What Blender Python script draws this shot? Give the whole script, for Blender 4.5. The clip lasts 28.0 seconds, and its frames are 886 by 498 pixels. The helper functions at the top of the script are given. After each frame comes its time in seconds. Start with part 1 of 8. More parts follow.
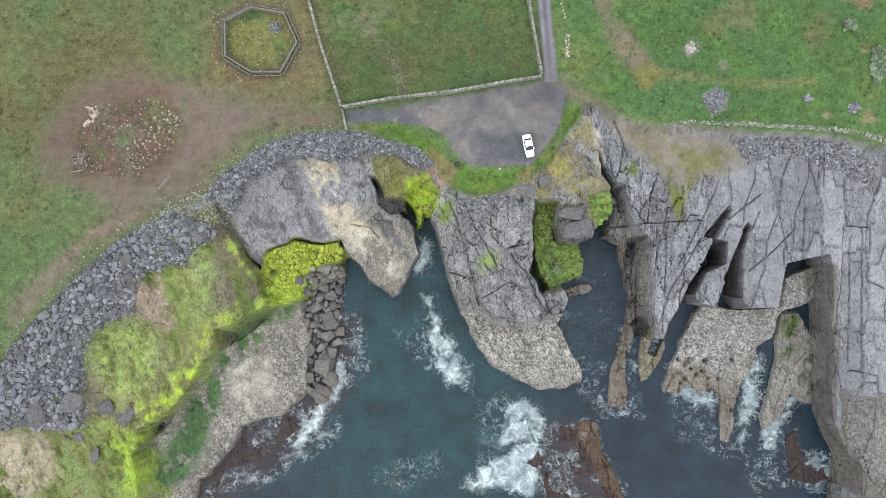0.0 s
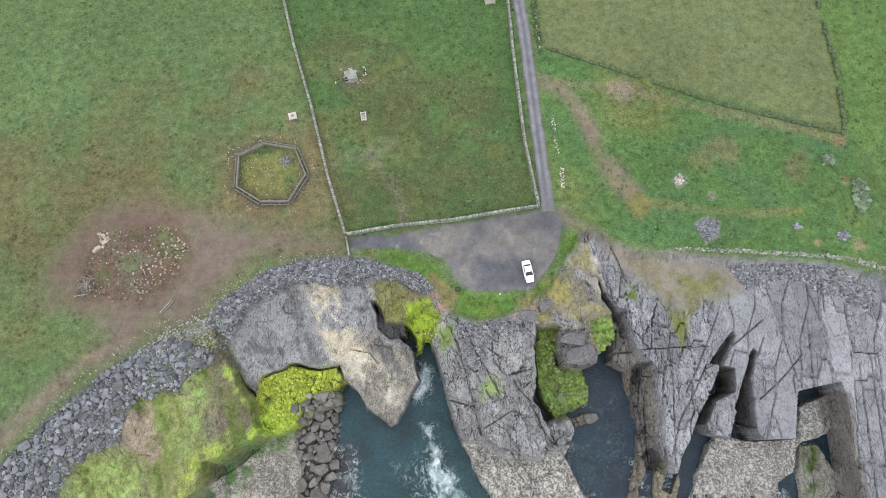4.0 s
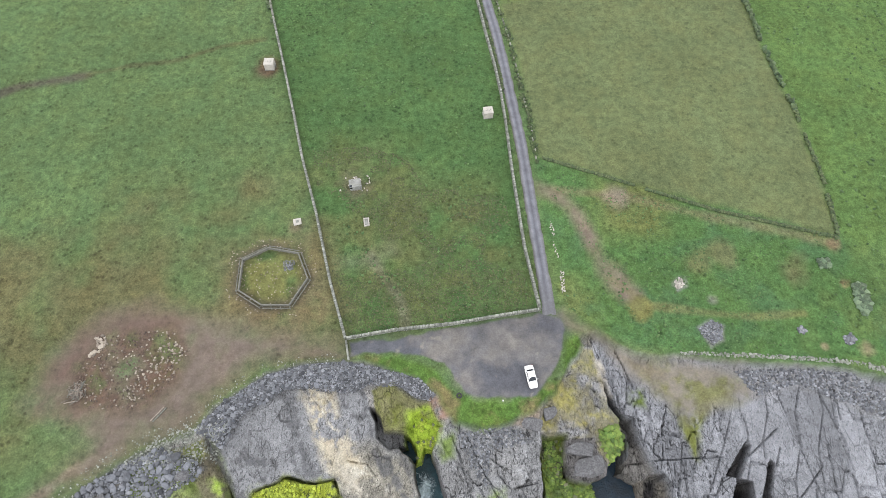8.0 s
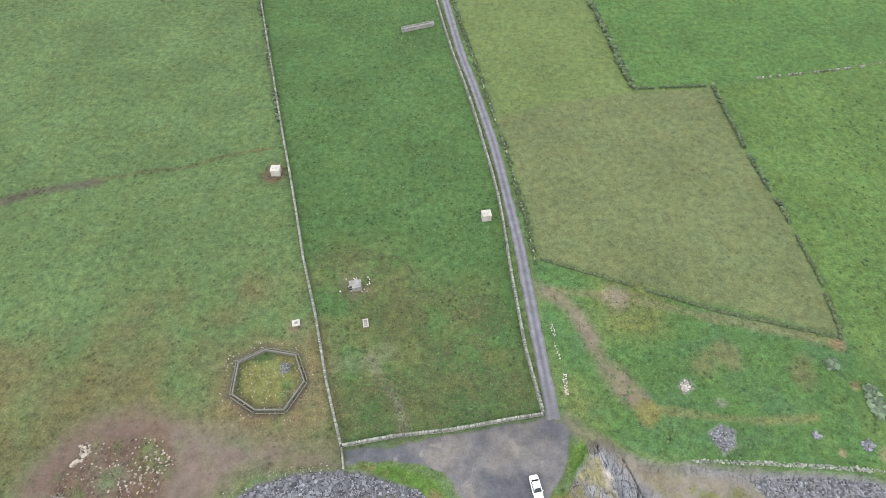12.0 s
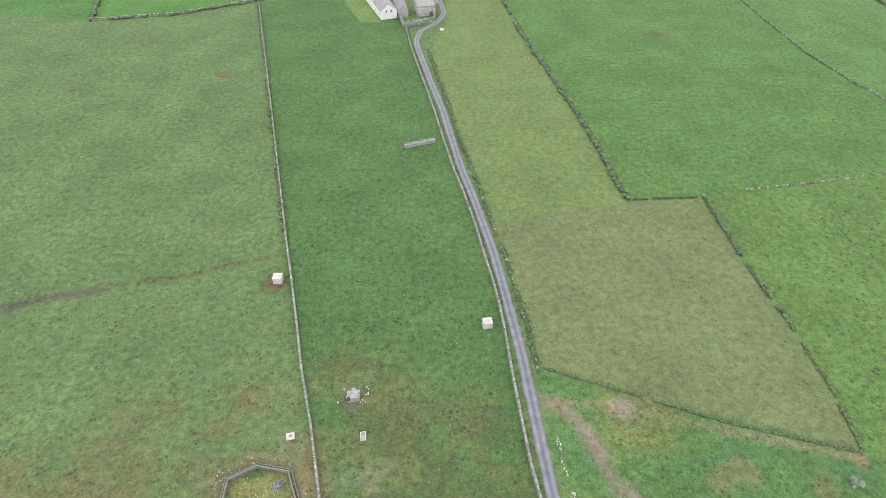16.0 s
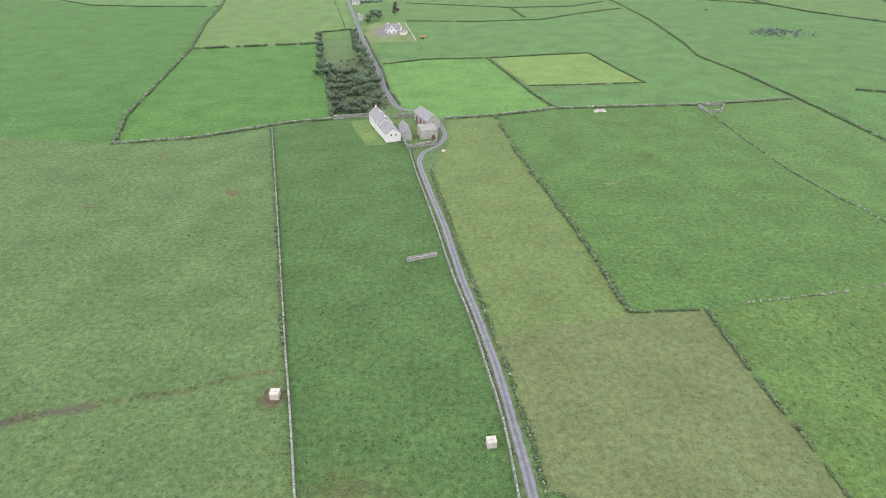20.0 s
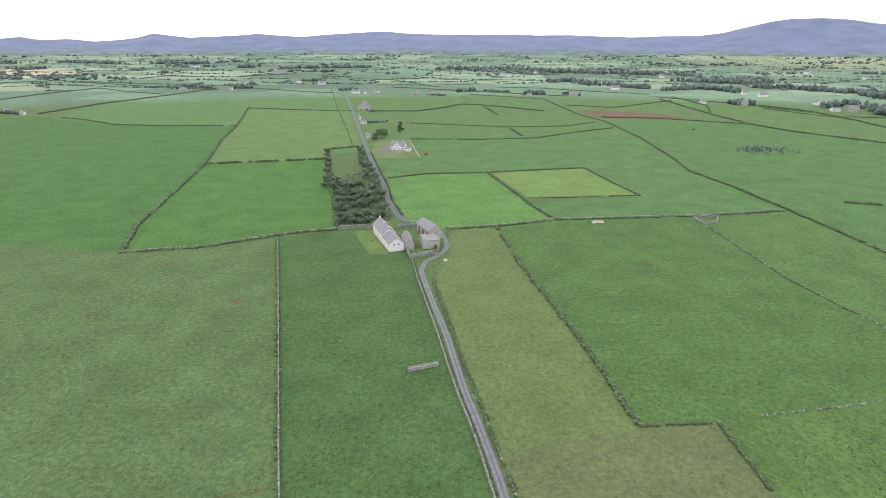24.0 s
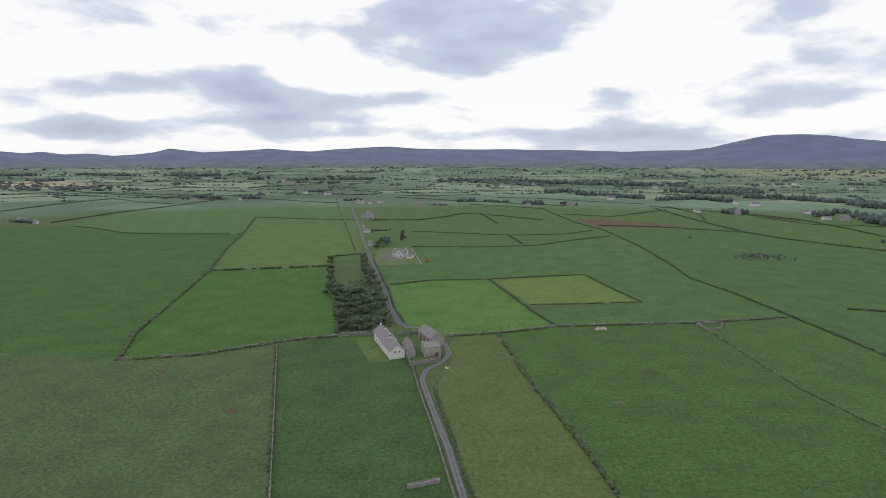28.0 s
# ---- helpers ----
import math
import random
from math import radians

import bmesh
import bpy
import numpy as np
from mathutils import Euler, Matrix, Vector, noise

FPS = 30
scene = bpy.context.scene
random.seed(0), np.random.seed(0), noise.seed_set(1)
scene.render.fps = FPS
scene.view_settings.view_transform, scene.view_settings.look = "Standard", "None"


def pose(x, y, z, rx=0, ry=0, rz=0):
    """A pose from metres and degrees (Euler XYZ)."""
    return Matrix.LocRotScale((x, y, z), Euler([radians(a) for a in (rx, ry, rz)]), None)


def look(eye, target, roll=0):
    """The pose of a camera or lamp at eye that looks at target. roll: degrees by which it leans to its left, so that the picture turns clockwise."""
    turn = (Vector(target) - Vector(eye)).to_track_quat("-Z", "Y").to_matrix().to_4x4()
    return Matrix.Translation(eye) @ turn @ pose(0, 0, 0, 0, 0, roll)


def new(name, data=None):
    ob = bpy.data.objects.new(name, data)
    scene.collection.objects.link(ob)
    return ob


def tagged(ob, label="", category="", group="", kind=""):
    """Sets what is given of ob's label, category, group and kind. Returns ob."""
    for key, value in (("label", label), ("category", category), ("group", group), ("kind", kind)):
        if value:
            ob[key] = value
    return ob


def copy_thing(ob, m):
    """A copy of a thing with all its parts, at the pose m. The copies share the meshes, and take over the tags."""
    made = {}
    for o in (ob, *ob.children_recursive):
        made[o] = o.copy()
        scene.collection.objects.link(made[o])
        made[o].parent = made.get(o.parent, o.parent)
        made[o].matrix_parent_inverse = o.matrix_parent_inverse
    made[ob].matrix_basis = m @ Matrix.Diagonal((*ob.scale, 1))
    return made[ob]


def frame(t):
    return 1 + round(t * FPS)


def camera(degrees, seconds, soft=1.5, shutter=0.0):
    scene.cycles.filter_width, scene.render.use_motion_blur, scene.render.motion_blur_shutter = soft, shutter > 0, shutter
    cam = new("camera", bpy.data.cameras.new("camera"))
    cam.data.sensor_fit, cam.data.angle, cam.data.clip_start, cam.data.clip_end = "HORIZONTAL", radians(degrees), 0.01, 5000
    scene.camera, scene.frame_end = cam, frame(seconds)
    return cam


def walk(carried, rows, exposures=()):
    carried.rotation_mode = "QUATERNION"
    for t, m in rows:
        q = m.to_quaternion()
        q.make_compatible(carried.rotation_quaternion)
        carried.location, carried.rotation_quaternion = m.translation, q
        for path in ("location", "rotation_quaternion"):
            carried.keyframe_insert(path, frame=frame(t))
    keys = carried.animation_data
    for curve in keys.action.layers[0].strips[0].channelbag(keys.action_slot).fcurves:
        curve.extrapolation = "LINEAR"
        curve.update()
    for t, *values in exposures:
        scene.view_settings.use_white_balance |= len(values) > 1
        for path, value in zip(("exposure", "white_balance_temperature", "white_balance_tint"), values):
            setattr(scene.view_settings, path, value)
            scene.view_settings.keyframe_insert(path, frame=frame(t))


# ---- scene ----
EYE = (0.0, 0.0, 108.0)
cam = camera(75.9, 28.0, soft=0.7)
# seconds, turn to the left, tilt above the horizon, lean: the drone hovers and tilts its camera up
AIM = [
    (0, -7.34, -85.96, 6.89),
    (0.5, -5.29, -84.46, 4.96),
    (1, -3.80, -82.07, 3.52),
    (1.5, -3.03, -80.24, 2.74),
    (2, -2.66, -78.85, 2.35),
    (2.5, -2.44, -77.53, 2.18),
    (3, -2.15, -76.17, 1.87),
    (3.5, -1.93, -74.80, 1.65),
    (5.5, -1.46, -69.44, 1.13),
    (6, -1.31, -68.12, 0.98),
    (7, -1.14, -65.55, 0.82),
    (8, -0.97, -63.03, 0.68),
    (9, -0.93, -60.52, 0.57),
    (10, -0.85, -57.98, 0.52),
    (11, -0.84, -55.44, 0.44),
    (12, -0.84, -52.89, 0.45),
    (12.5, -0.80, -51.72, 0.45),
    (14.5, -0.72, -46.46, 0.30),
    (15, -0.71, -44.96, 0.27),
    (16, -0.63, -42.08, 0.24),
    (17, -0.56, -39.19, 0.22),
    (18, -0.47, -36.35, 0.18),
    (19, -0.45, -33.56, 0.15),
    (20, -0.38, -30.73, 0.02),
    (21, -0.33, -27.97, 0.01),
    (21.5, -0.31, -26.67, 0.02),
    (23.5, -0.21, -21.26, 0.06),
    (24, -0.16, -19.82, 0.05),
    (25, -0.13, -17.13, 0.05),
    (26, -0.08, -14.44, 0.07),
    (27, -0.06, -11.76, 0.04),
    (28, 0.00, -9.10, 0.00),
]
walk(cam, [(t, Matrix.Translation(EYE) @ pose(0, 0, 0, 0, 0, yaw) @ pose(0, 0, 0, 90 + tilt) @ pose(0, 0, 0, 0, 0, lean))
           for t, yaw, tilt, lean in AIM],
     exposures=[(0, 0.0), (3, 0.02), (8, 0.05), (12, 0.18), (15, 0.29), (17, 0.28), (21, 0.24), (24, -0.06), (25, -0.30), (28, -1.11)])

# ---- light: bright broken overcast ----
SUN_ELEVATION, SUN_TURN = radians(48), radians(215)
world = bpy.data.worlds.new("sky")
scene.world = world
world.use_nodes = True
wn, wl = world.node_tree.nodes, world.node_tree.links
wn.clear()


def wnode(kind, **kw):
    n = wn.new(kind)
    for k, v in kw.items():
        n.inputs[k].default_value = v
    return n


sky = wn.new("ShaderNodeTexSky")
sky.sky_type, sky.sun_disc, sky.sun_elevation, sky.sun_rotation = "NISHITA", False, SUN_ELEVATION, SUN_TURN
coord = wn.new("ShaderNodeTexCoord")
split = wn.new("ShaderNodeSeparateXYZ")
wl.new(coord.outputs["Generated"], split.inputs[0])


def wmath(op, a, b):
    n = wn.new("ShaderNodeMath")
    n.operation = op
    for i, v in enumerate((a, b)):
        if isinstance(v, (int, float)):
            n.inputs[i].default_value = v
        else:
            wl.new(v, n.inputs[i])
    return n.outputs[0]


flat = wn.new("ShaderNodeCombineXYZ")
wl.new(split.outputs[0], flat.inputs[0])
wl.new(split.outputs[1], flat.inputs[1])
wl.new(wmath("ADD", wmath("MULTIPLY", wmath("POWER", wmath("MAXIMUM", split.outputs[2], 0.0), 0.85), 2.4), 2.9), flat.inputs[2])
cloud = wnode("ShaderNodeTexNoise", Scale=4.6, Detail=8.0, Roughness=0.52, Distortion=0.1)
wl.new(flat.outputs[0], cloud.inputs["Vector"])
shade = wn.new("ShaderNodeValToRGB")
el = shade.color_ramp.elements
el[0].position, el[0].color = 0.46, (2.9, 2.9, 2.9, 1)
el[1].position, el[1].color = 0.74, (1.18, 1.30, 1.74, 1)
e = el.new(0.53)
e.color = (1.78, 1.95, 2.36, 1)
# the main cloud banks over the hills: bearing, height, half width, half height, weight
front = wmath("MAXIMUM", split.outputs[1], 0.15)
east_of, above = wmath("DIVIDE", split.outputs[0], front), wmath("DIVIDE", split.outputs[2], front)
cover_sum = wmath("ADD", wmath("MULTIPLY", wmath("SUBTRACT", cloud.outputs[0], 0.5), 0.8), 0.425)
for bx, bz, bw, bh, amount in (
        (-0.61, 0.128, 0.20, 0.034, 0.11), (0.10, 0.222, 0.34, 0.050, 0.115), (0.02, 0.150, 0.10, 0.026, 0.09), (-0.13, 0.098, 0.10, 0.016, 0.11), (-0.305, 0.104, 0.05, 0.018, 0.09),
        (0.63, 0.094, 0.21, 0.028, 0.11), (0.30, 0.110, 0.11, 0.016, 0.06), (-0.305, 0.066, 0.12, 0.010, 0.10), (0.10, 0.040, 0.60, 0.012, 0.075), (-0.62, 0.050, 0.30, 0.014, 0.085), (0.66, 0.160, 0.10, 0.020, 0.05)):
    du = wmath("POWER", wmath("ABSOLUTE", wmath("DIVIDE", wmath("SUBTRACT", east_of, bx), bw), 0), 2.0)
    dv = wmath("POWER", wmath("ABSOLUTE", wmath("DIVIDE", wmath("SUBTRACT", above, bz), bh), 0), 2.0)
    lump = wmath("MULTIPLY", wmath("EXPONENT", wmath("MULTIPLY", wmath("ADD", du, dv), -1.0), 0), 1.35 * amount)
    cover_sum = wmath("ADD", cover_sum, lump)
wl.new(cover_sum, shade.inputs[0])
nishita = wnode("ShaderNodeBackground", Strength=0.10)
wl.new(sky.outputs[0], nishita.inputs[0])
overcast = wnode("ShaderNodeBackground", Strength=0.8)
wl.new(shade.outputs[0], overcast.inputs[0])
mixw = wnode("ShaderNodeMixShader", Fac=0.88)
wl.new(nishita.outputs[0], mixw.inputs[1])
wl.new(overcast.outputs[0], mixw.inputs[2])
outw = wn.new("ShaderNodeOutputWorld")
wl.new(mixw.outputs[0], outw.inputs[0])

sun = new("sun", bpy.data.lights.new("sun", "SUN"))
sun.data.energy, sun.data.angle, sun.data.color = 0.7, radians(14), (1.0, 0.96, 0.9)
# the light comes from behind the camera and to its left
sun.matrix_world = look((-180, -250, 300), (0, 0, 0))


# ---- materials ----
def nodes_of(name):
    m = bpy.data.materials.new(name)
    m.use_nodes = True
    return m, m.node_tree.nodes, m.node_tree.links, m.node_tree.nodes["Principled BSDF"]


def noise_of(nt, ln, vec, scale, detail=4.0, rough=0.6):
    n = nt.new("ShaderNodeTexNoise")
    n.inputs["Scale"].default_value, n.inputs["Detail"].default_value, n.inputs["Roughness"].default_value = scale, detail, rough
    ln.new(vec, n.inputs["Vector"])
    return n.outputs[0]


def span(nt, ln, src, lo, hi, a=0.3, b=0.7):
    n = nt.new("ShaderNodeMapRange")
    n.inputs[1].default_value, n.inputs[2].default_value, n.inputs[3].default_value, n.inputs[4].default_value = a, b, lo, hi
    ln.new(src, n.inputs[0])
    return n.outputs[0]


def calc(nt, ln, op, a, b):
    n = nt.new("ShaderNodeMath")
    n.operation = op
    for i, v in enumerate((a, b)):
        if isinstance(v, (int, float)):
            n.inputs[i].default_value = v
        else:
            ln.new(v, n.inputs[i])
    return n.outputs[0]


def blend(nt, ln, fac, a, b, how="MIX"):
    n = nt.new("ShaderNodeMix")
    n.data_type, n.blend_type = "RGBA", how
    for sock, v in ((n.inputs[0], fac), (n.inputs[6], a), (n.inputs[7], b)):
        if isinstance(v, (int, float)):
            sock.default_value = v
        elif isinstance(v, tuple):
            sock.default_value = (*v, 1)
        else:
            ln.new(v, sock)
    return n.outputs[2]


def bumped(nt, ln, bsdf, height, strength, dist):
    b = nt.new("ShaderNodeBump")
    b.inputs["Strength"].default_value, b.inputs["Distance"].default_value = strength, dist
    ln.new(height, b.inputs["Height"])
    ln.new(b.outputs[0], bsdf.inputs["Normal"])


def plain(name, base, rough=0.8, vary=0.2, scale=1.0, bump=0.3, dist=0.03, metal=0.0, other=None, per_object=0.0):
    """A surface of one colour with grain and stains at two scales."""
    m, nt, ln, bsdf = nodes_of(name)
    pos = nt.new("ShaderNodeNewGeometry").outputs["Position"]
    big, small = noise_of(nt, ln, pos, 0.6 * scale), noise_of(nt, ln, pos, 7.0 * scale)
    col = base
    if other:
        col = blend(nt, ln, span(nt, ln, noise_of(nt, ln, pos, 1.7 * scale, 6), 0, 1, 0.42, 0.62), base, other)
    v = calc(nt, ln, "MULTIPLY", span(nt, ln, big, 1 - vary, 1 + vary), span(nt, ln, small, 1 - vary, 1 + vary))
    if per_object:
        rnd = nt.new("ShaderNodeObjectInfo").outputs["Random"]
        v = calc(nt, ln, "MULTIPLY", v, span(nt, ln, rnd, 1 - per_object, 1 + per_object, 0, 1))
    vv = nt.new("ShaderNodeCombineXYZ")
    for i in range(3):
        ln.new(v, vv.inputs[i])
    ln.new(blend(nt, ln, 1.0, col, vv.outputs[0], "MULTIPLY"), bsdf.inputs["Base Color"])
    bsdf.inputs["Roughness"].default_value, bsdf.inputs["Metallic"].default_value = rough, metal
    if bump:
        bumped(nt, ln, bsdf, small, bump, dist)
    return m


def islands(name, base, other, rough=0.85, vary=0.35, scale=2.0):
    """Loose stones or leaves: each island of the mesh has its own shade."""
    m, nt, ln, bsdf = nodes_of(name)
    geo = nt.new("ShaderNodeNewGeometry")
    pos, rnd = geo.outputs["Position"], geo.outputs["Random Per Island"]
    col = blend(nt, ln, rnd, base, other)
    n = noise_of(nt, ln, pos, 5.0 * scale)
    rnd2 = calc(nt, ln, "FRACT", calc(nt, ln, "MULTIPLY", rnd, 37.7), 0.0)
    v = calc(nt, ln, "MULTIPLY", span(nt, ln, n, 1 - vary * 0.6, 1 + vary * 0.6), span(nt, ln, rnd2, 1 - vary, 1 + vary, 0, 1))
    vv = nt.new("ShaderNodeCombineXYZ")
    for i in range(3):
        ln.new(v, vv.inputs[i])
    ln.new(blend(nt, ln, 1.0, col, vv.outputs[0], "MULTIPLY"), bsdf.inputs["Base Color"])
    bsdf.inputs["Roughness"].default_value = rough
    bumped(nt, ln, bsdf, n, 0.4, 0.05)
    return m


def ground_material():
    """Surface colours come from the plan (attribute tint); cover says how rocky, grassy or stony it is."""
    m, nt, ln, bsdf = nodes_of("ground_cover")
    pos = nt.new("ShaderNodeNewGeometry").outputs["Position"]
    tint = nt.new("ShaderNodeAttribute")
    tint.attribute_name = "tint"
    cover = nt.new("ShaderNodeAttribute")
    cover.attribute_name = "cover"
    parts = nt.new("ShaderNodeSeparateColor")
    ln.new(cover.outputs["Color"], parts.inputs[0])
    rock, grass, shell = parts.outputs[0], parts.outputs[1], parts.outputs[2]
    # grass: tufts, patches and mowing-scale drift
    g = calc(nt, ln, "MULTIPLY", span(nt, ln, noise_of(nt, ln, pos, 0.05, 5), 0.84, 1.16),
             span(nt, ln, noise_of(nt, ln, pos, 0.55, 6, 0.78), 0.55, 1.45))
    g = calc(nt, ln, "MULTIPLY", g, span(nt, ln, noise_of(nt, ln, pos, 2.6, 6, 0.9), 0.52, 1.48, 0.33, 0.67))
    tuft = nt.new("ShaderNodeTexVoronoi")
    tuft.inputs["Scale"].default_value = 0.8
    ln.new(pos, tuft.inputs["Vector"])
    clump = calc(nt, ln, "MULTIPLY", span(nt, ln, tuft.outputs["Distance"], 1.0, 0.0, 0.12, 0.42), span(nt, ln, noise_of(nt, ln, pos, 0.21, 5), 0.0, 0.5, 0.40, 0.60))
    g = calc(nt, ln, "MULTIPLY", g, calc(nt, ln, "SUBTRACT", 1.06, clump))
    # rock: mottled stains and pitted grain
    mott = noise_of(nt, ln, pos, 0.9, 8, 0.72)
    bed = nt.new("ShaderNodeMapping")
    bed.inputs["Rotation"].default_value = (0, 0, radians(-9))
    bed.inputs["Scale"].default_value = (1.0, 0.34, 1.0)
    wob = nt.new("ShaderNodeTexNoise")
    wob.inputs["Scale"].default_value, wob.inputs["Detail"].default_value = 0.5, 4.0
    ln.new(pos, wob.inputs["Vector"])
    shift = nt.new("ShaderNodeVectorMath")
    shift.operation = "MULTIPLY_ADD"
    shift.inputs[1].default_value = (0.5, 0.5, 0.2)
    ln.new(wob.outputs["Color"], shift.inputs[0])
    ln.new(pos, shift.inputs[2])
    ln.new(shift.outputs[0], bed.inputs["Vector"])
    # joints and hair cracks between blocks, coming and going
    def cracks(scale, wide, dark, rand):
        v = nt.new("ShaderNodeTexVoronoi")
        v.feature = "DISTANCE_TO_EDGE"
        v.inputs["Scale"].default_value, v.inputs["Randomness"].default_value = scale, rand
        ln.new(bed.outputs[0], v.inputs["Vector"])
        line = span(nt, ln, v.outputs["Distance"], dark, 1.0, wide * 0.3, wide)
        hide = span(nt, ln, noise_of(nt, ln, pos, 0.35 * scale + 0.1, 3), 0.0, 1.0, 0.40, 0.52)
        return calc(nt, ln, "MAXIMUM", line, hide)
    joint = calc(nt, ln, "MULTIPLY", cracks(0.42, 0.026, 0.25, 0.9), cracks(1.1, 0.05, 0.5, 1.0))
    # each block between the joints has its own shade and height
    def facet(scale, rand):
        v = nt.new("ShaderNodeTexVoronoi")
        v.inputs["Scale"].default_value, v.inputs["Randomness"].default_value = scale, rand
        ln.new(bed.outputs[0], v.inputs["Vector"])
        one = nt.new("ShaderNodeSeparateColor")
        ln.new(v.outputs["Color"], one.inputs[0])
        return one.outputs[0]
    big_face, small_face = facet(0.42, 0.9), facet(1.1, 1.0)
    lay_map = nt.new("ShaderNodeMapping")
    lay_map.inputs["Scale"].default_value = (0.12, 0.12, 2.2)
    ln.new(pos, lay_map.inputs["Vector"])
    layers = span(nt, ln, noise_of(nt, ln, lay_map.outputs[0], 1.0, 6, 0.7), 0.86, 1.08, 0.36, 0.62)
    grain = noise_of(nt, ln, pos, 4.6, 6, 0.8)
    r = calc(nt, ln, "MULTIPLY", span(nt, ln, mott, 0.80, 1.10, 0.38, 0.58), span(nt, ln, grain, 0.50, 1.52, 0.36, 0.64))
    r = calc(nt, ln, "MULTIPLY", r, calc(nt, ln, "MULTIPLY", span(nt, ln, big_face, 0.90, 1.12, 0, 1), span(nt, ln, small_face, 0.90, 1.10, 0, 1)))
    # rows of small weathered pits
    pit_map = nt.new("ShaderNodeMapping")
    pit_map.inputs["Rotation"].default_value = (0, 0, radians(-32))
    pit_map.inputs["Scale"].default_value = (1.5, 0.8, 1.0)
    ln.new(shift.outputs[0], pit_map.inputs["Vector"])
    pit = nt.new("ShaderNodeTexVoronoi")
    pit.inputs["Scale"].default_value = 1.5
    ln.new(pit_map.outputs[0], pit.inputs["Vector"])
    pits = calc(nt, ln, "MAXIMUM", span(nt, ln, pit.outputs["Distance"], 0.42, 1.0, 0.2, 0.34), span(nt, ln, noise_of(nt, ln, pos, 0.33, 4), 1.0, 0.0, 0.42, 0.52))
    r = calc(nt, ln, "MULTIPLY", calc(nt, ln, "MULTIPLY", r, pits), calc(nt, ln, "MULTIPLY", layers, joint))
    r = calc(nt, ln, "MULTIPLY", r, span(nt, ln, noise_of(nt, ln, pos, 0.13, 3), 0.88, 1.12))
    # barnacled rock: pale crust broken by short dark grooves
    worm = nt.new("ShaderNodeTexNoise")
    for key, val in (("Scale", 1.25), ("Detail", 3.0), ("Roughness", 0.6), ("Distortion", 0.6)):
        worm.inputs[key].default_value = val
    ln.new(pos, worm.inputs["Vector"])
    groove = calc(nt, ln, "ABSOLUTE", calc(nt, ln, "SUBTRACT", worm.outputs[0], 0.5), 0)
    crust = span(nt, ln, groove, 0.30, 1.16, 0.006, 0.075)
    s = calc(nt, ln, "MULTIPLY", crust, span(nt, ln, grain, 0.62, 1.38, 0.36, 0.64))
    s = calc(nt, ln, "MULTIPLY", s, span(nt, ln, noise_of(nt, ln, pos, 0.3, 4), 0.82, 1.15))
    f = calc(nt, ln, "ADD", calc(nt, ln, "MULTIPLY", g, grass), calc(nt, ln, "ADD", calc(nt, ln, "MULTIPLY", r, rock), calc(nt, ln, "MULTIPLY", s, shell)))
    bare = calc(nt, ln, "SUBTRACT", 1.0, calc(nt, ln, "ADD", rock, calc(nt, ln, "ADD", grass, shell)))
    worn = calc(nt, ln, "MULTIPLY", span(nt, ln, noise_of(nt, ln, pos, 0.4, 7, 0.7), 0.72, 1.28), span(nt, ln, noise_of(nt, ln, pos, 3.0, 5, 0.8), 0.8, 1.2))
    f = calc(nt, ln, "ADD", f, calc(nt, ln, "MULTIPLY", worn, calc(nt, ln, "MAXIMUM", bare, 0.0)))
    vv = nt.new("ShaderNodeCombineXYZ")
    for i in range(3):
        ln.new(f, vv.inputs[i])
    col = blend(nt, ln, 1.0, tint.outputs["Color"], vv.outputs[0], "MULTIPLY")
    # a little yellow and blue drift in the grass
    drift = span(nt, ln, noise_of(nt, ln, pos, 0.16, 5), 0, 1, 0.4, 0.66)
    warm = blend(nt, ln, 1.0, col, (1.10, 1.0, 0.94), "MULTIPLY")
    col = blend(nt, ln, calc(nt, ln, "MULTIPLY", drift, grass), col, warm)
    ln.new(col, bsdf.inputs["Base Color"])
    bsdf.inputs["Roughness"].default_value = 0.92
    bsdf.inputs["Specular IOR Level"].default_value = 0.12
    stone_h = calc(nt, ln, "ADD", calc(nt, ln, "MULTIPLY", joint, 0.7), calc(nt, ln, "MULTIPLY", small_face, 0.35))
    hgt = calc(nt, ln, "ADD", calc(nt, ln, "MULTIPLY", stone_h, rock), calc(nt, ln, "MULTIPLY", crust, calc(nt, ln, "MULTIPLY", shell, 0.5)))
    hgt = calc(nt, ln, "ADD", hgt, calc(nt, ln, "MULTIPLY", noise_of(nt, ln, pos, 3.5, 5, 0.7), 0.5))
    bumped(nt, ln, bsdf, hgt, 0.7, 0.3)
    return m


def road_material():
    """Lane surface: the worn wheel tracks are laid out across the strip in the attribute tint."""
    m, nt, ln, bsdf = nodes_of("lane_surface")
    pos = nt.new("ShaderNodeNewGeometry").outputs["Position"]
    tint = nt.new("ShaderNodeAttribute")
    tint.attribute_name = "tint"
    v = calc(nt, ln, "MULTIPLY", span(nt, ln, noise_of(nt, ln, pos, 0.5, 6, 0.7), 0.72, 1.28), span(nt, ln, noise_of(nt, ln, pos, 6.0), 0.85, 1.15))
    vv = nt.new("ShaderNodeCombineXYZ")
    for i in range(3):
        ln.new(v, vv.inputs[i])
    ln.new(blend(nt, ln, 1.0, tint.outputs["Color"], vv.outputs[0], "MULTIPLY"), bsdf.inputs["Base Color"])
    bsdf.inputs["Roughness"].default_value = 0.8
    bumped(nt, ln, bsdf, noise_of(nt, ln, pos, 8.0), 0.3, 0.02)
    return m


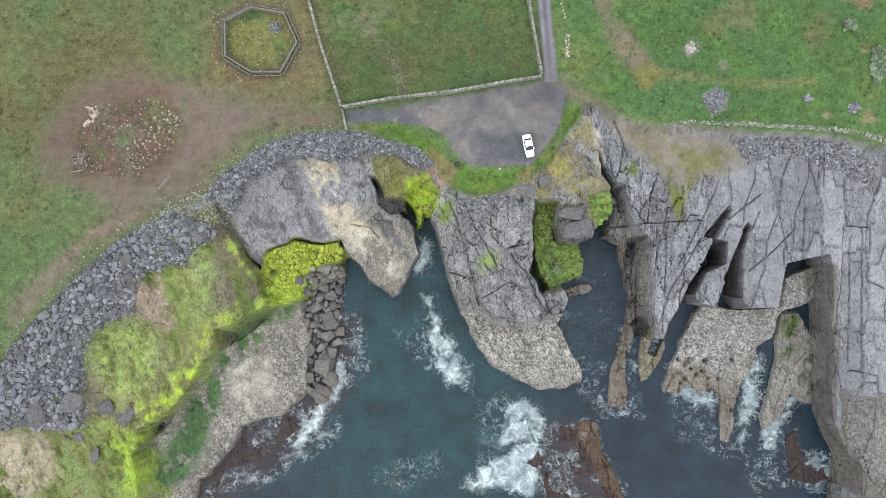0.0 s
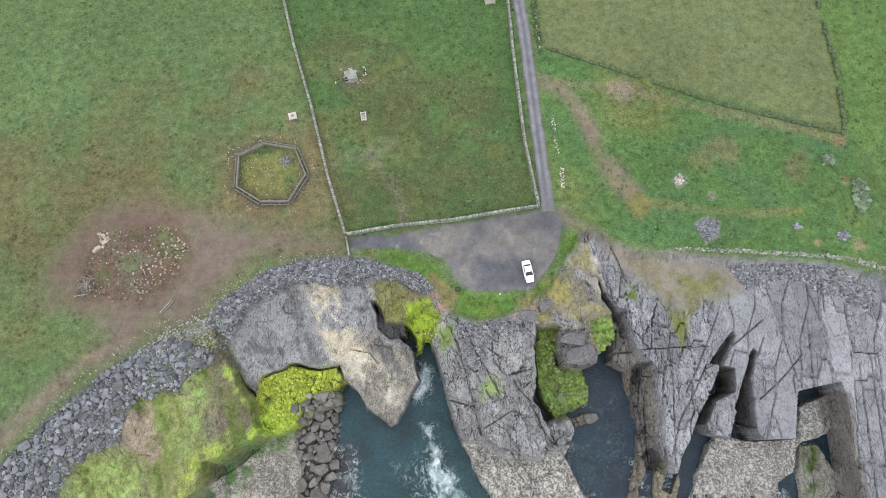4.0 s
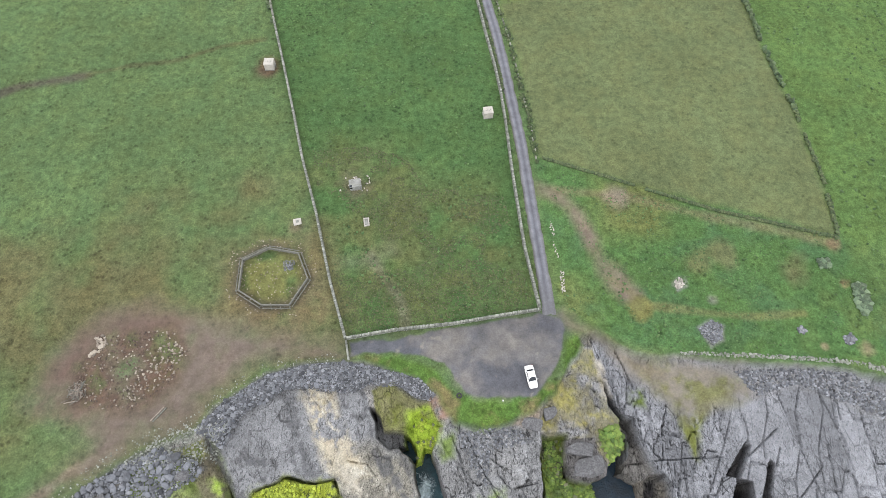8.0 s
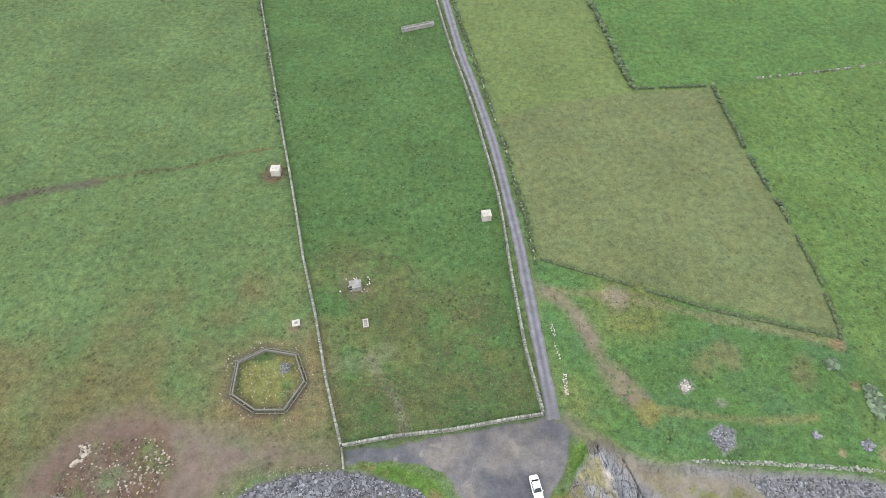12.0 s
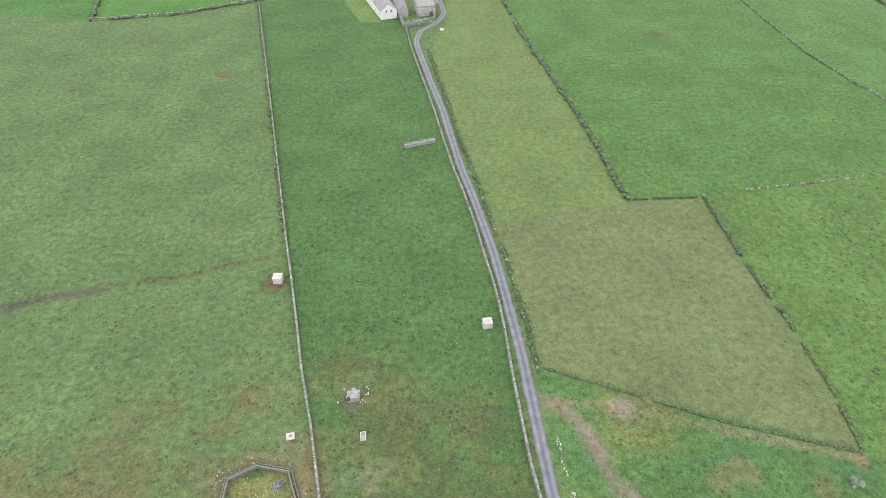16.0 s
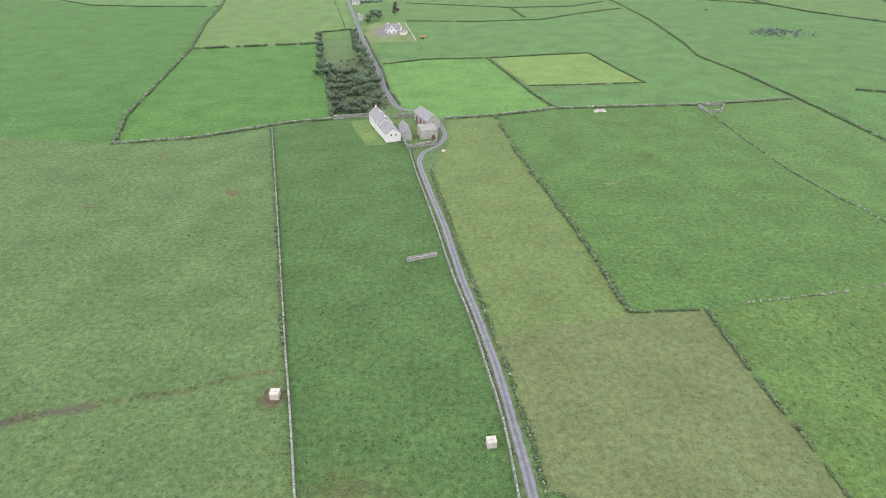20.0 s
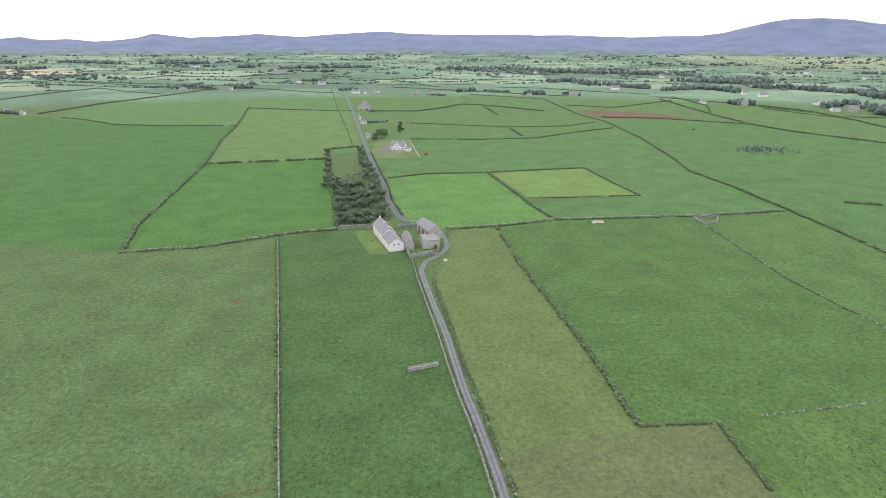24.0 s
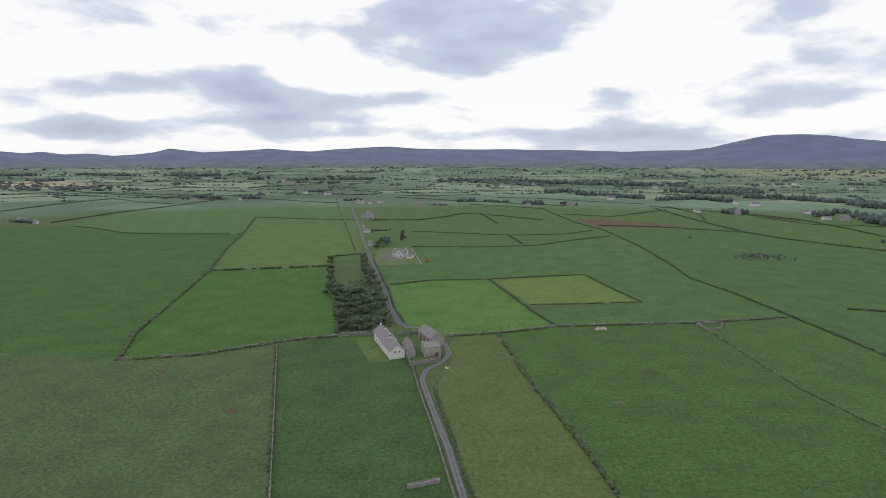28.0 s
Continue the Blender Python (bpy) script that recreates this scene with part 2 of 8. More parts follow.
def sea_material():
    m, nt, ln, bsdf = nodes_of("sea_water")
    pos = nt.new("ShaderNodeNewGeometry").outputs["Position"]
    att = nt.new("ShaderNodeAttribute")
    att.attribute_name = "foam"
    parts = nt.new("ShaderNodeSeparateColor")
    ln.new(att.outputs["Color"], parts.inputs[0])
    foam, teal, weed = parts.outputs[0], parts.outputs[1], parts.outputs[2]
    col = blend(nt, ln, teal, (0.008, 0.017, 0.030), (0.008, 0.031, 0.040))
    col = blend(nt, ln, weed, col, (0.024, 0.018, 0.024))
    vv = nt.new("ShaderNodeCombineXYZ")
    k = calc(nt, ln, "MULTIPLY", span(nt, ln, noise_of(nt, ln, pos, 0.22, 6), 0.6, 1.4), span(nt, ln, noise_of(nt, ln, pos, 1.6, 6, 0.75), 0.6, 1.4))
    for i in range(3):
        ln.new(k, vv.inputs[i])
    col = blend(nt, ln, 1.0, col, vv.outputs[0], "MULTIPLY")
    # foam: whole where the mask is strong, torn and lacy where it is weak
    tear = nt.new("ShaderNodeTexNoise")
    for key, val in (("Scale", 0.55), ("Detail", 11.0), ("Roughness", 0.72), ("Distortion", 0.9)):
        tear.inputs[key].default_value = val
    ln.new(pos, tear.inputs["Vector"])
    body = span(nt, ln, calc(nt, ln, "ADD", tear.outputs[0], calc(nt, ln, "MULTIPLY", foam, 0.36)), 0, 1, 0.72, 0.98)
    lace = nt.new("ShaderNodeTexNoise")
    for key, val in (("Scale", 0.42), ("Detail", 8.0), ("Roughness", 0.62), ("Distortion", 1.6)):
        lace.inputs[key].default_value = val
    ln.new(pos, lace.inputs["Vector"])
    ridge = calc(nt, ln, "ABSOLUTE", calc(nt, ln, "SUBTRACT", lace.outputs[0], 0.5), 0)
    web = calc(nt, ln, "MULTIPLY", span(nt, ln, ridge, 1.0, 0.0, 0.0, 0.035), span(nt, ln, tear.outputs[0], 0.0, 1.0, 0.42, 0.62))
    amt = calc(nt, ln, "MAXIMUM", body, calc(nt, ln, "MULTIPLY", web, span(nt, ln, foam, 0, 0.9, 0.05, 0.55)))
    amt = calc(nt, ln, "MULTIPLY", amt, span(nt, ln, foam, 0, 1, 0.02, 0.2))
    # milky water where the surge drains
    milk = span(nt, ln, calc(nt, ln, "ADD", noise_of(nt, ln, pos, 0.4, 7, 0.62), calc(nt, ln, "MULTIPLY", foam, 0.42)), 0, 0.45, 0.70, 0.98)
    amt = calc(nt, ln, "MAXIMUM", amt, calc(nt, ln, "MULTIPLY", milk, span(nt, ln, foam, 0, 1, 0.1, 0.5)))
    col = blend(nt, ln, amt, col, (0.50, 0.60, 0.63))
    ln.new(col, bsdf.inputs["Base Color"])
    ln.new(span(nt, ln, amt, 0.16, 0.8, 0, 1), bsdf.inputs["Roughness"])
    h = calc(nt, ln, "ADD", noise_of(nt, ln, pos, 0.8, 5), calc(nt, ln, "MULTIPLY", noise_of(nt, ln, pos, 3.2, 3), 0.4))
    bsdf.inputs["IOR"].default_value = 1.33
    bumped(nt, ln, bsdf, h, 0.75, 0.3)
    return m


def hill_material():
    """Heather on the heights, pale pasture and dark woods on the lower slopes, with blue distance haze mixed into the
    colours.
    """
    m, nt, ln, bsdf = nodes_of("hazy_heather_hillside")
    pos = nt.new("ShaderNodeNewGeometry").outputs["Position"]
    axes = nt.new("ShaderNodeSeparateXYZ")
    ln.new(pos, axes.inputs[0])
    # blue of distance haze is painted into the heather tones
    hazy_heath = blend(nt, ln, span(nt, ln, noise_of(nt, ln, pos, 0.006, 7, 0.65), 0, 1, 0.38, 0.62), (0.122, 0.142, 0.236), (0.086, 0.112, 0.182))
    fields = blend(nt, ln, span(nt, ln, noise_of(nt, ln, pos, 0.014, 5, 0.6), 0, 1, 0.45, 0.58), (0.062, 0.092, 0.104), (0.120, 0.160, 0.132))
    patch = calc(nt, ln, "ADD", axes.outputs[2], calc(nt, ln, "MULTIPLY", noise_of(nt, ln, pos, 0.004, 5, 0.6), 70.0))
    ln.new(blend(nt, ln, span(nt, ln, patch, 1, 0, 88, 122), hazy_heath, fields), bsdf.inputs["Base Color"])
    bsdf.inputs["Roughness"].default_value = 0.95
    return m


M_GROUND = ground_material()
M_SEA = sea_material()
M_HILL = hill_material()
M_STONE = islands("dry_stone", (0.115, 0.122, 0.104), (0.240, 0.248, 0.222), vary=0.35)
M_BOULDER = islands("grey_boulder", (0.055, 0.059, 0.070), (0.180, 0.187, 0.205), vary=0.5, scale=0.8)
M_PALE_STONE = islands("pale_stone", (0.20, 0.185, 0.165), (0.38, 0.355, 0.32))
M_CLOD = islands("turned_soil", (0.045, 0.032, 0.026), (0.115, 0.080, 0.062), vary=0.35)
M_SOIL_STONE = islands("soil_stained_stone", (0.13, 0.105, 0.085), (0.30, 0.265, 0.22))
M_GULLY_STONE = islands("weedy_stone", (0.055, 0.075, 0.030), (0.135, 0.135, 0.085))
M_MOSSY_STONE = islands("mossy_stone", (0.085, 0.095, 0.065), (0.21, 0.21, 0.185), vary=0.45)
M_HEDGE = islands("hedge_leaf", (0.036, 0.064, 0.030), (0.080, 0.110, 0.052), 0.9, 0.45)
M_ROUGH = islands("rough_verge_grass", (0.038, 0.064, 0.026), (0.080, 0.100, 0.045), 0.9, 0.4)
# far trees: blue distance haze is mixed into the leaf colours
M_WOOD_HAZED = islands("far_wood", (0.050, 0.072, 0.074), (0.084, 0.110, 0.096), 0.9, 0.4, 0.05)
M_WHITE = plain("white_render", (0.54, 0.53, 0.53), 0.8, 0.08, 0.8, 0.15)
M_CONCRETE = plain("pale_concrete", (0.37, 0.35, 0.32), 0.85, 0.15, 1.0, 0.3)
M_OLD_CONCRETE = plain("weathered_concrete", (0.23, 0.23, 0.225), 0.9, 0.25, 1.0, 0.4, other=(0.175, 0.18, 0.16))
M_SLATE = plain("grey_slate", (0.150, 0.145, 0.165), 0.6, 0.2, 1.0, 0.4, other=(0.19, 0.18, 0.195))
M_RUST = plain("rusty_red_sheet", (0.16, 0.055, 0.05), 0.7, 0.25, 1.0, 0.3)
M_GLASS = plain("dark_window_glass", (0.02, 0.025, 0.03), 0.08, 0.05, 1.0, 0)
M_TIMBER = plain("weathered_grey_timber", (0.135, 0.135, 0.118), 0.85, 0.25, 3.0, 0.4)
M_RUBBLE = plain("rubble_masonry", (0.25, 0.245, 0.235), 0.9, 0.3, 1.5, 0.5, other=(0.32, 0.31, 0.29))
M_DEADWOOD = plain("old_driftwood", (0.23, 0.195, 0.165), 0.85, 0.2, 3.0, 0.4)
M_BARK = plain("grey_bark", (0.12, 0.10, 0.085), 0.9, 0.3, 3.0, 0.5)
M_CAR = plain("white_car_paint", (0.80, 0.80, 0.80), 0.25, 0.03, 1.0, 0)
M_CAR_GLASS = plain("car_window_glass", (0.02, 0.024, 0.028), 0.05, 0.03, 1.0, 0)
M_TYRE = plain("black_rubber", (0.025, 0.025, 0.026), 0.8, 0.1, 4.0, 0.2)
M_STEEL = plain("dull_steel", (0.45, 0.45, 0.46), 0.35, 0.08, 3.0, 0, metal=1.0)
M_LAMP_GLASS = plain("headlight_glass", (0.55, 0.56, 0.58), 0.1, 0.05, 1.0, 0)
M_ROAD = road_material()
M_TARMAC = plain("worn_tarmac", (0.115, 0.115, 0.122), 0.85, 0.22, 0.5, 0.3, other=(0.155, 0.15, 0.155))


def part(name, bm, material, parent=None, label=""):
    """One mesh object out of a bmesh, under a thing or a part."""
    me = bpy.data.meshes.new(name)
    bm.to_mesh(me)
    bm.free()
    me.materials.append(material)
    ob = new(name, me)
    if parent:
        ob.parent = parent
    return tagged(ob, label)


def raw(name, verts, faces, material, parent=None, smooth=False):
    """One mesh object out of arrays of vertices and equal faces."""
    verts, faces = np.asarray(verts, dtype=np.float32), np.asarray(faces, dtype=np.int32)
    me = bpy.data.meshes.new(name)
    n, k = faces.shape
    me.vertices.add(len(verts))
    me.vertices.foreach_set("co", verts.ravel())
    me.loops.add(n * k)
    me.loops.foreach_set("vertex_index", faces.ravel())
    me.polygons.add(n)
    me.polygons.foreach_set("loop_start", np.arange(0, n * k, k, dtype=np.int32))
    me.polygons.foreach_set("use_smooth", np.full(n, smooth))
    me.update(calc_edges=True)
    me.materials.append(material)
    ob = new(name, me)
    if parent:
        ob.parent = parent
    return ob


def empty(name, x=0.0, y=0.0, z=0.0, turn=0.0):
    ob = new(name)
    ob.matrix_basis = pose(x, y, z, 0, 0, turn)
    return ob


# ---- the lie of the land ----
SEA_Z = -10.0
TABLE = np.random.RandomState(7).rand(8, 256, 256)


def vnoise(x, y, layer=0):
    """Smooth value noise, 0 to 1."""
    xi, yi = np.floor(x).astype(int), np.floor(y).astype(int)
    fx, fy = x - xi, y - yi
    fx, fy = fx * fx * (3 - 2 * fx), fy * fy * (3 - 2 * fy)
    t = TABLE[layer % 8]
    x0, x1, y0, y1 = xi % 256, (xi + 1) % 256, yi % 256, (yi + 1) % 256
    return (t[x0, y0] * (1 - fx) + t[x1, y0] * fx) * (1 - fy) + (t[x0, y1] * (1 - fx) + t[x1, y1] * fx) * fy


def fbm(x, y, size, octaves=4, layer=0):
    """Fractal noise, about -0.5 to 0.5; size is the largest feature in metres."""
    out, amp, tot = 0.0, 1.0, 0.0
    for k in range(octaves):
        out = out + amp * (vnoise(x / size * 2 ** k + 17.3 * k, y / size * 2 ** k + 5.1 * k, layer + k) - 0.5)
        tot, amp = tot + amp, amp * 0.55
    return out / tot * 1.6


def cells(x, y, a, b, turn, layer):
    """Jointed rock: slabs about a by b metres, long side turned from north. A number for each slab, and the distance to its joint."""
    c, s = math.cos(radians(turn)), math.sin(radians(turn))
    u, v = (c * x - s * y) / a, (s * x + c * y) / b
    ui, vi = np.floor(u).astype(int), np.floor(v).astype(int)
    d1, d2 = np.full(x.shape, 9.0), np.full(x.shape, 9.0)
    who = np.zeros(x.shape)
    t1, t2, t3 = TABLE[layer % 8], TABLE[(layer + 1) % 8], TABLE[(layer + 2) % 8]
    for i in (-1, 0, 1):
        for j in (-1, 0, 1):
            ci, cj = (ui + i) % 256, (vi + j) % 256
            d = np.abs(ui + i + 0.15 + 0.7 * t1[ci, cj] - u) + np.abs(vi + j + 0.15 + 0.7 * t2[ci, cj] - v)
            near = d < d1
            d2 = np.where(near, d1, np.minimum(d2, d))
            who = np.where(near, t3[ci, cj], who)
            d1 = np.where(near, d, d1)
    return who, (d2 - d1) * min(a, b) * 0.5


def depth_in(outline, x, y):
    """Metres inside (positive) or outside an outline."""
    p = np.array(outline)
    q = np.roll(p, -1, axis=0)
    best, odd = np.full(x.shape, 1e12), np.zeros(x.shape, dtype=bool)
    for (ax, ay), (bx, by) in zip(p, q):
        dx, dy = bx - ax, by - ay
        k = np.clip(((x - ax) * dx + (y - ay) * dy) / (dx * dx + dy * dy + 1e-9), 0, 1)
        best = np.minimum(best, (x - ax - k * dx) ** 2 + (y - ay - k * dy) ** 2)
        if dy:
            odd ^= ((ay > y) != (by > y)) & (x < (y - ay) * dx / dy + ax)
    return np.where(odd, 1, -1) * np.sqrt(best)


def from_line(line, x, y):
    """Metres from a line of points."""
    best = np.full(x.shape, 1e12)
    for (ax, ay), (bx, by) in zip(line, line[1:]):
        dx, dy = bx - ax, by - ay
        k = np.clip(((x - ax) * dx + (y - ay) * dy) / (dx * dx + dy * dy + 1e-9), 0, 1)
        best = np.minimum(best, (x - ax - k * dx) ** 2 + (y - ay - k * dy) ** 2)
    return np.sqrt(best)


def far_rise(x, y):
    """The plain is bent up far out, so its edge fits the horizon in the camera's view."""
    return 62 * np.clip((np.hypot(x, y) - 1300) / 2900, 0, 1) ** 1.4


# the edge of the grass along the cliffs
GRASS_EDGE = [(-87.9, -18.0), (-81.9, -12.9), (-75.9, -6.1), (-70.9, -0.3), (-66.8, 3.9), (-61.6, 8.1), (-56.4, 11.9), (-50.0, 15.1), (-44.7, 17.8), (-41.6, 22.1), 
    (-38.4, 24.3), (-33.0, 28.1), (-25.4, 30.2), (-18.9, 30.6), (-14.6, 30.1), (-8.0, 28.5), (-3.1, 27.1), (0.7, 22.9), (2.8, 19.1), (8.2, 17.9), 
    (13.7, 19.0), (18.1, 22.6), (21.9, 24.4), (25.4, 31.1), (28.2, 35.0), (31.0, 36.3), (34.8, 33.3), (41.3, 31.0), (50.1, 31.3), (61.1, 29.8), 
    (71.0, 29.2), (79.8, 28.2), (87.2, 26.6), (95.0, 24.6)]
LAND = [(-900.0, -420.0)] + GRASS_EDGE + [(240.0, 12.0), (900.0, -30.0), (6000.0, 0.0), (6000.0, 6000.0), (-6000.0, 6000.0), (-6000.0, -420.0)]

# storm beach: banks of boulders along the cliff top
BEACH_WEST = [(-88.8, -18.2), (-82.7, -13.0), (-76.6, -6.2), (-71.5, -0.3), (-67.4, 3.9), (-62.2, 8.2), (-56.9, 12.0), (-50.5, 14.9), (-44.5, 13.0), (-42.3, 11.3), 
    (-44.1, 9.2), (-46.5, 7.6), (-48.1, 4.9), (-51.3, 4.9), (-52.3, 3.3), (-55.6, 4.1), (-57.1, 1.7), (-57.5, -4.2), (-62.8, -6.3), (-65.9, -8.9), 
    (-66.8, -13.1), (-67.1, -18.4), (-66.4, -22.6), (-67.4, -25.7), (-75.8, -26.1), (-77.9, -25.0), (-82.1, -26.0), (-88.3, -27.5)]
BEACH_NORTH = [(-44.9, 17.8), (-41.8, 22.2), (-38.6, 24.4), (-33.2, 28.2), (-25.6, 30.3), (-19.0, 30.7), (-14.6, 30.2), (-8.1, 28.6), (-3.1, 27.3), (-0.4, 24.1), 
    (-1.5, 23.0), (-4.2, 23.6), (-8.1, 25.9), (-13.5, 26.2), (-16.8, 24.8), (-21.7, 24.8), (-25.0, 25.6), (-28.8, 25.4), (-34.2, 22.2), (-37.4, 20.0), 
    (-38.4, 17.8), (-40.0, 14.5), (-41.9, 16.2)]

# rock and turf shelves, from the cliff top down to the sea
SHELF_WEST = [(-89.9, -28.0), (-84.2, -13.2), (-72.7, -2.5), (-63.2, 5.1), (-52.5, 12.7), (-41.5, 17.1), (-38.1, 8.2), (-33.6, 1.5), (-25.4, 3.7), (-27.0, -1.8), 
    (-36.7, -5.5), (-42.7, -8.2), (-43.7, -13.6), (-46.3, -17.9), (-49.4, -22.1), (-51.5, -23.7), (-57.4, -26.8), (-56.7, -30.5), (-55.3, -34.7), 
    (-54.3, -39.1), (-53.6, -47.2), (-89.0, -46.7)]
WEST_BASE = [(-53.2, -49.3), (-57.7, -40.8), (-58.4, -30.8), (-53.9, -23.1), (-45.2, -5.2), (-35.1, 3.9), (-20.2, 8.4), (-19.5, 1.5), (-24.7, -5.3), (-25.7, -20.0), 
    (-42.5, -30.9)]
WEST_TONGUE = [(-44.0, 13.1), (-41.3, 13.7), (-38.5, 9.2), (-35.6, 4.8), (-33.4, -0.7), (-33.3, -5.0), (-37.7, -5.0), (-42.0, -7.1), (-43.6, -4.9), (-43.3, 3.8)]
LEDGE_WEST = [(-56.0, -49.3), (-57.3, -40.8), (-58.4, -30.8), (-53.8, -25.8), (-48.9, -20.3), (-46.0, -14.8), (-42.8, -11.4), (-33.8, -5.3), (-28.2, -0.8), 
    (-26.4, -3.1), (-25.8, -9.9), (-26.3, -15.5), (-25.9, -21.1), (-31.3, -25.3), (-38.1, -26.6), (-39.7, -30.4), (-42.4, -33.1), (-47.9, -38.0), 
    (-48.4, -40.9), (-48.2, -49.4)]
WEED_WEST = [(-48.9, -50.1), (-49.1, -41.5), (-48.0, -38.2), (-42.5, -33.4), (-39.5, -27.1), (-31.8, -25.3), (-26.1, -20.3), (-22.6, -22.0), (-24.9, -24.8), 
    (-26.6, -27.6), (-30.6, -30.4), (-36.2, -34.2), (-43.0, -36.4), (-45.7, -41.5), (-46.1, -50.1)]
GULLY_WEST = [(-28.5, 1.6), (-25.1, 4.4), (-19.8, 5.0), (-19.2, -0.8), (-19.8, -10.1), (-20.3, -14.6), (-22.0, -21.4), (-24.9, -23.6), (-26.6, -20.2), 
    (-26.4, -10.0), (-27.9, -3.1)]
CLIFF_FOOT = [(-26.6, 2.6), (-22.7, 4.9), (-19.3, 5.7), (-18.5, 2.6), (-20.9, 1.5), (-24.3, 0.9), (-26.0, -0.8)]
YELLOW_STEP = [(-35.6, 4.3), (-34.0, 8.2), (-28.5, 9.9), (-22.9, 9.3), (-19.8, 9.8), (-18.4, 7.0), (-19.5, 5.7), (-24.0, 4.2), (-26.2, 2.6), (-27.2, -1.8), 
    (-30.5, -3.5), (-33.9, -1.8)]
SLAB_WEST = [(-42.8, 16.5), (-39.3, 19.3), (-36.1, 22.7), (-28.3, 25.8), (-14.9, 25.7), (-12.2, 20.3), (-8.3, 15.7), (-4.4, 12.4), (-3.9, 6.8), (-5.9, 3.5), 
    (-5.9, -0.3), (-9.4, -1.7), (-13.8, 1.4), (-16.0, 4.7), (-18.4, 6.9), (-19.6, 9.7), (-22.6, 9.2), (-28.2, 9.8), (-33.7, 8.1), (-35.2, 4.3), 
    (-38.6, 8.2), (-42.0, 12.6)]
SLAB_POINT = [(-19.9, 12.8), (-13.1, 16.0), (-4.5, 12.7), (-4.0, 7.0), (-6.0, 3.6), (-6.0, -0.4), (-9.7, -1.8), (-14.2, 1.4), (-16.4, 4.8), (-18.9, 7.1)]
KNOLL = [(-13.2, 25.2), (-8.2, 27.1), (-3.8, 24.5), (-1.5, 23.4), (0.1, 18.9), (-0.7, 15.0), (-3.2, 15.6), (-6.5, 17.8), (-9.3, 16.5), (-11.0, 17.9), 
    (-11.7, 20.1)]
NOTCH = [(-12.2, 21.5), (-11.3, 20.7), (-10.4, 17.9), (-6.6, 17.7), (-6.0, 15.4), (-9.3, 14.8), (-11.8, 16.8)]
GREEN_CHUTE = [(-6.1, 18.9), (-3.3, 21.1), (0.4, 18.8), (0.1, 15.7), (-1.4, 14.3), (-2.8, 11.4), (-4.1, 12.0), (-4.5, 14.9)]
CLEFT = [(-4.2, 11.9), (-2.8, 12.8), (-2.6, 15.1), (-1.2, 14.5), (-0.6, 10.5), (1.1, 4.7), (2.2, 1.3), (2.8, -3.3), (-8.6, -3.2), (-5.7, 3.6), (-3.8, 7.1)]
HEADLAND = [(-0.5, 18.6), (2.9, 19.2), (8.5, 18.2), (14.7, 19.3), (19.2, 17.9), (19.0, 10.0), (18.6, 3.3), (20.5, -1.1), (25.0, 1.1), (26.0, -2.3), (23.1, -7.2), 
    (19.2, -8.8), (13.7, -8.2), (8.2, -6.0), (4.3, -4.5), (2.2, 1.2), (0.3, 7.9), (-1.0, 13.6)]
HEAD_STEP = [(2.2, 1.3), (1.7, 3.5), (6.7, 2.4), (8.4, -3.3), (11.7, -5.5), (17.8, -7.3), (20.7, -5.1), (23.5, -7.3), (19.5, -10.1), (11.6, -10.0), (4.4, -5.0)]
HEAD_PALE = [(4.2, -4.7), (8.5, -4.7), (14.2, -8.2), (20.0, -7.5), (24.1, -4.9), (26.4, -4.1), (25.7, -9.2), (27.0, -12.6), (29.3, -14.9), (29.4, -19.5), 
    (26.0, -20.5), (19.8, -20.9), (14.1, -17.6), (10.7, -15.9), (7.3, -10.8)]
TAN_SLOPE = [(20.1, 23.2), (26.4, 30.5), (29.8, 35.1), (31.9, 28.8), (32.9, 22.6), (35.0, 20.3), (34.6, 15.3), (30.9, 10.3), (27.1, 15.4), (21.6, 16.0), 
    (18.9, 18.2)]
GREEN_GULLY = [(19.4, 17.1), (24.0, 17.0), (23.9, 10.2), (28.9, 9.0), (30.2, 5.6), (29.3, 2.2), (25.3, 0.5), (22.5, -1.1), (20.3, 2.3), (19.0, 6.8)]
DARK_BLOCKS = [(23.5, 16.3), (29.0, 16.6), (29.7, 13.8), (31.2, 12.1), (30.9, 9.8), (27.1, 8.5), (24.0, 9.3), (23.3, 12.7)]
POOL = [(32.2, 9.7), (34.4, 8.0), (36.6, 3.3), (37.4, -1.3), (37.8, -8.2), (34.1, -14.9), (33.4, -21.7), (30.0, -20.5), (29.0, -15.5), (25.6, -10.3), 
    (24.6, -7.5), (27.0, -2.4), (30.5, -0.7), (29.4, 2.2), (30.9, 5.7)]
REEF_SMALL = [(29.1, 1.3), (32.1, 2.2), (33.2, 0.5), (31.4, -1.3), (29.6, -3.6), (27.3, -2.4), (25.6, -0.0)]
PAVEMENT = [(30.1, 36.5), (35.7, 33.6), (42.4, 31.5), (59.3, 30.0), (72.9, 29.4), (82.0, 28.5), (97.6, 24.7), (92.6, -48.9), (85.6, -48.8), (83.4, -40.4), 
    (78.5, -30.8), (76.6, -25.5), (76.8, -10.3), (77.1, 2.9), (76.6, 6.0), (68.5, 4.3), (67.6, 0.7), (66.7, -4.3), (60.5, -4.5), (58.1, -0.5), (58.5, 3.0), 
    (59.7, 7.4), (56.5, 1.0), (54.5, -4.1), (50.8, -3.3), (50.0, -1.3), (47.3, -5.7), (44.3, -10.6), (41.0, -10.0), (40.4, -1.3), (40.6, 8.7), 
    (37.5, 10.7), (34.5, 12.1), (35.3, 19.9), (32.6, 24.5), (30.9, 30.2)]
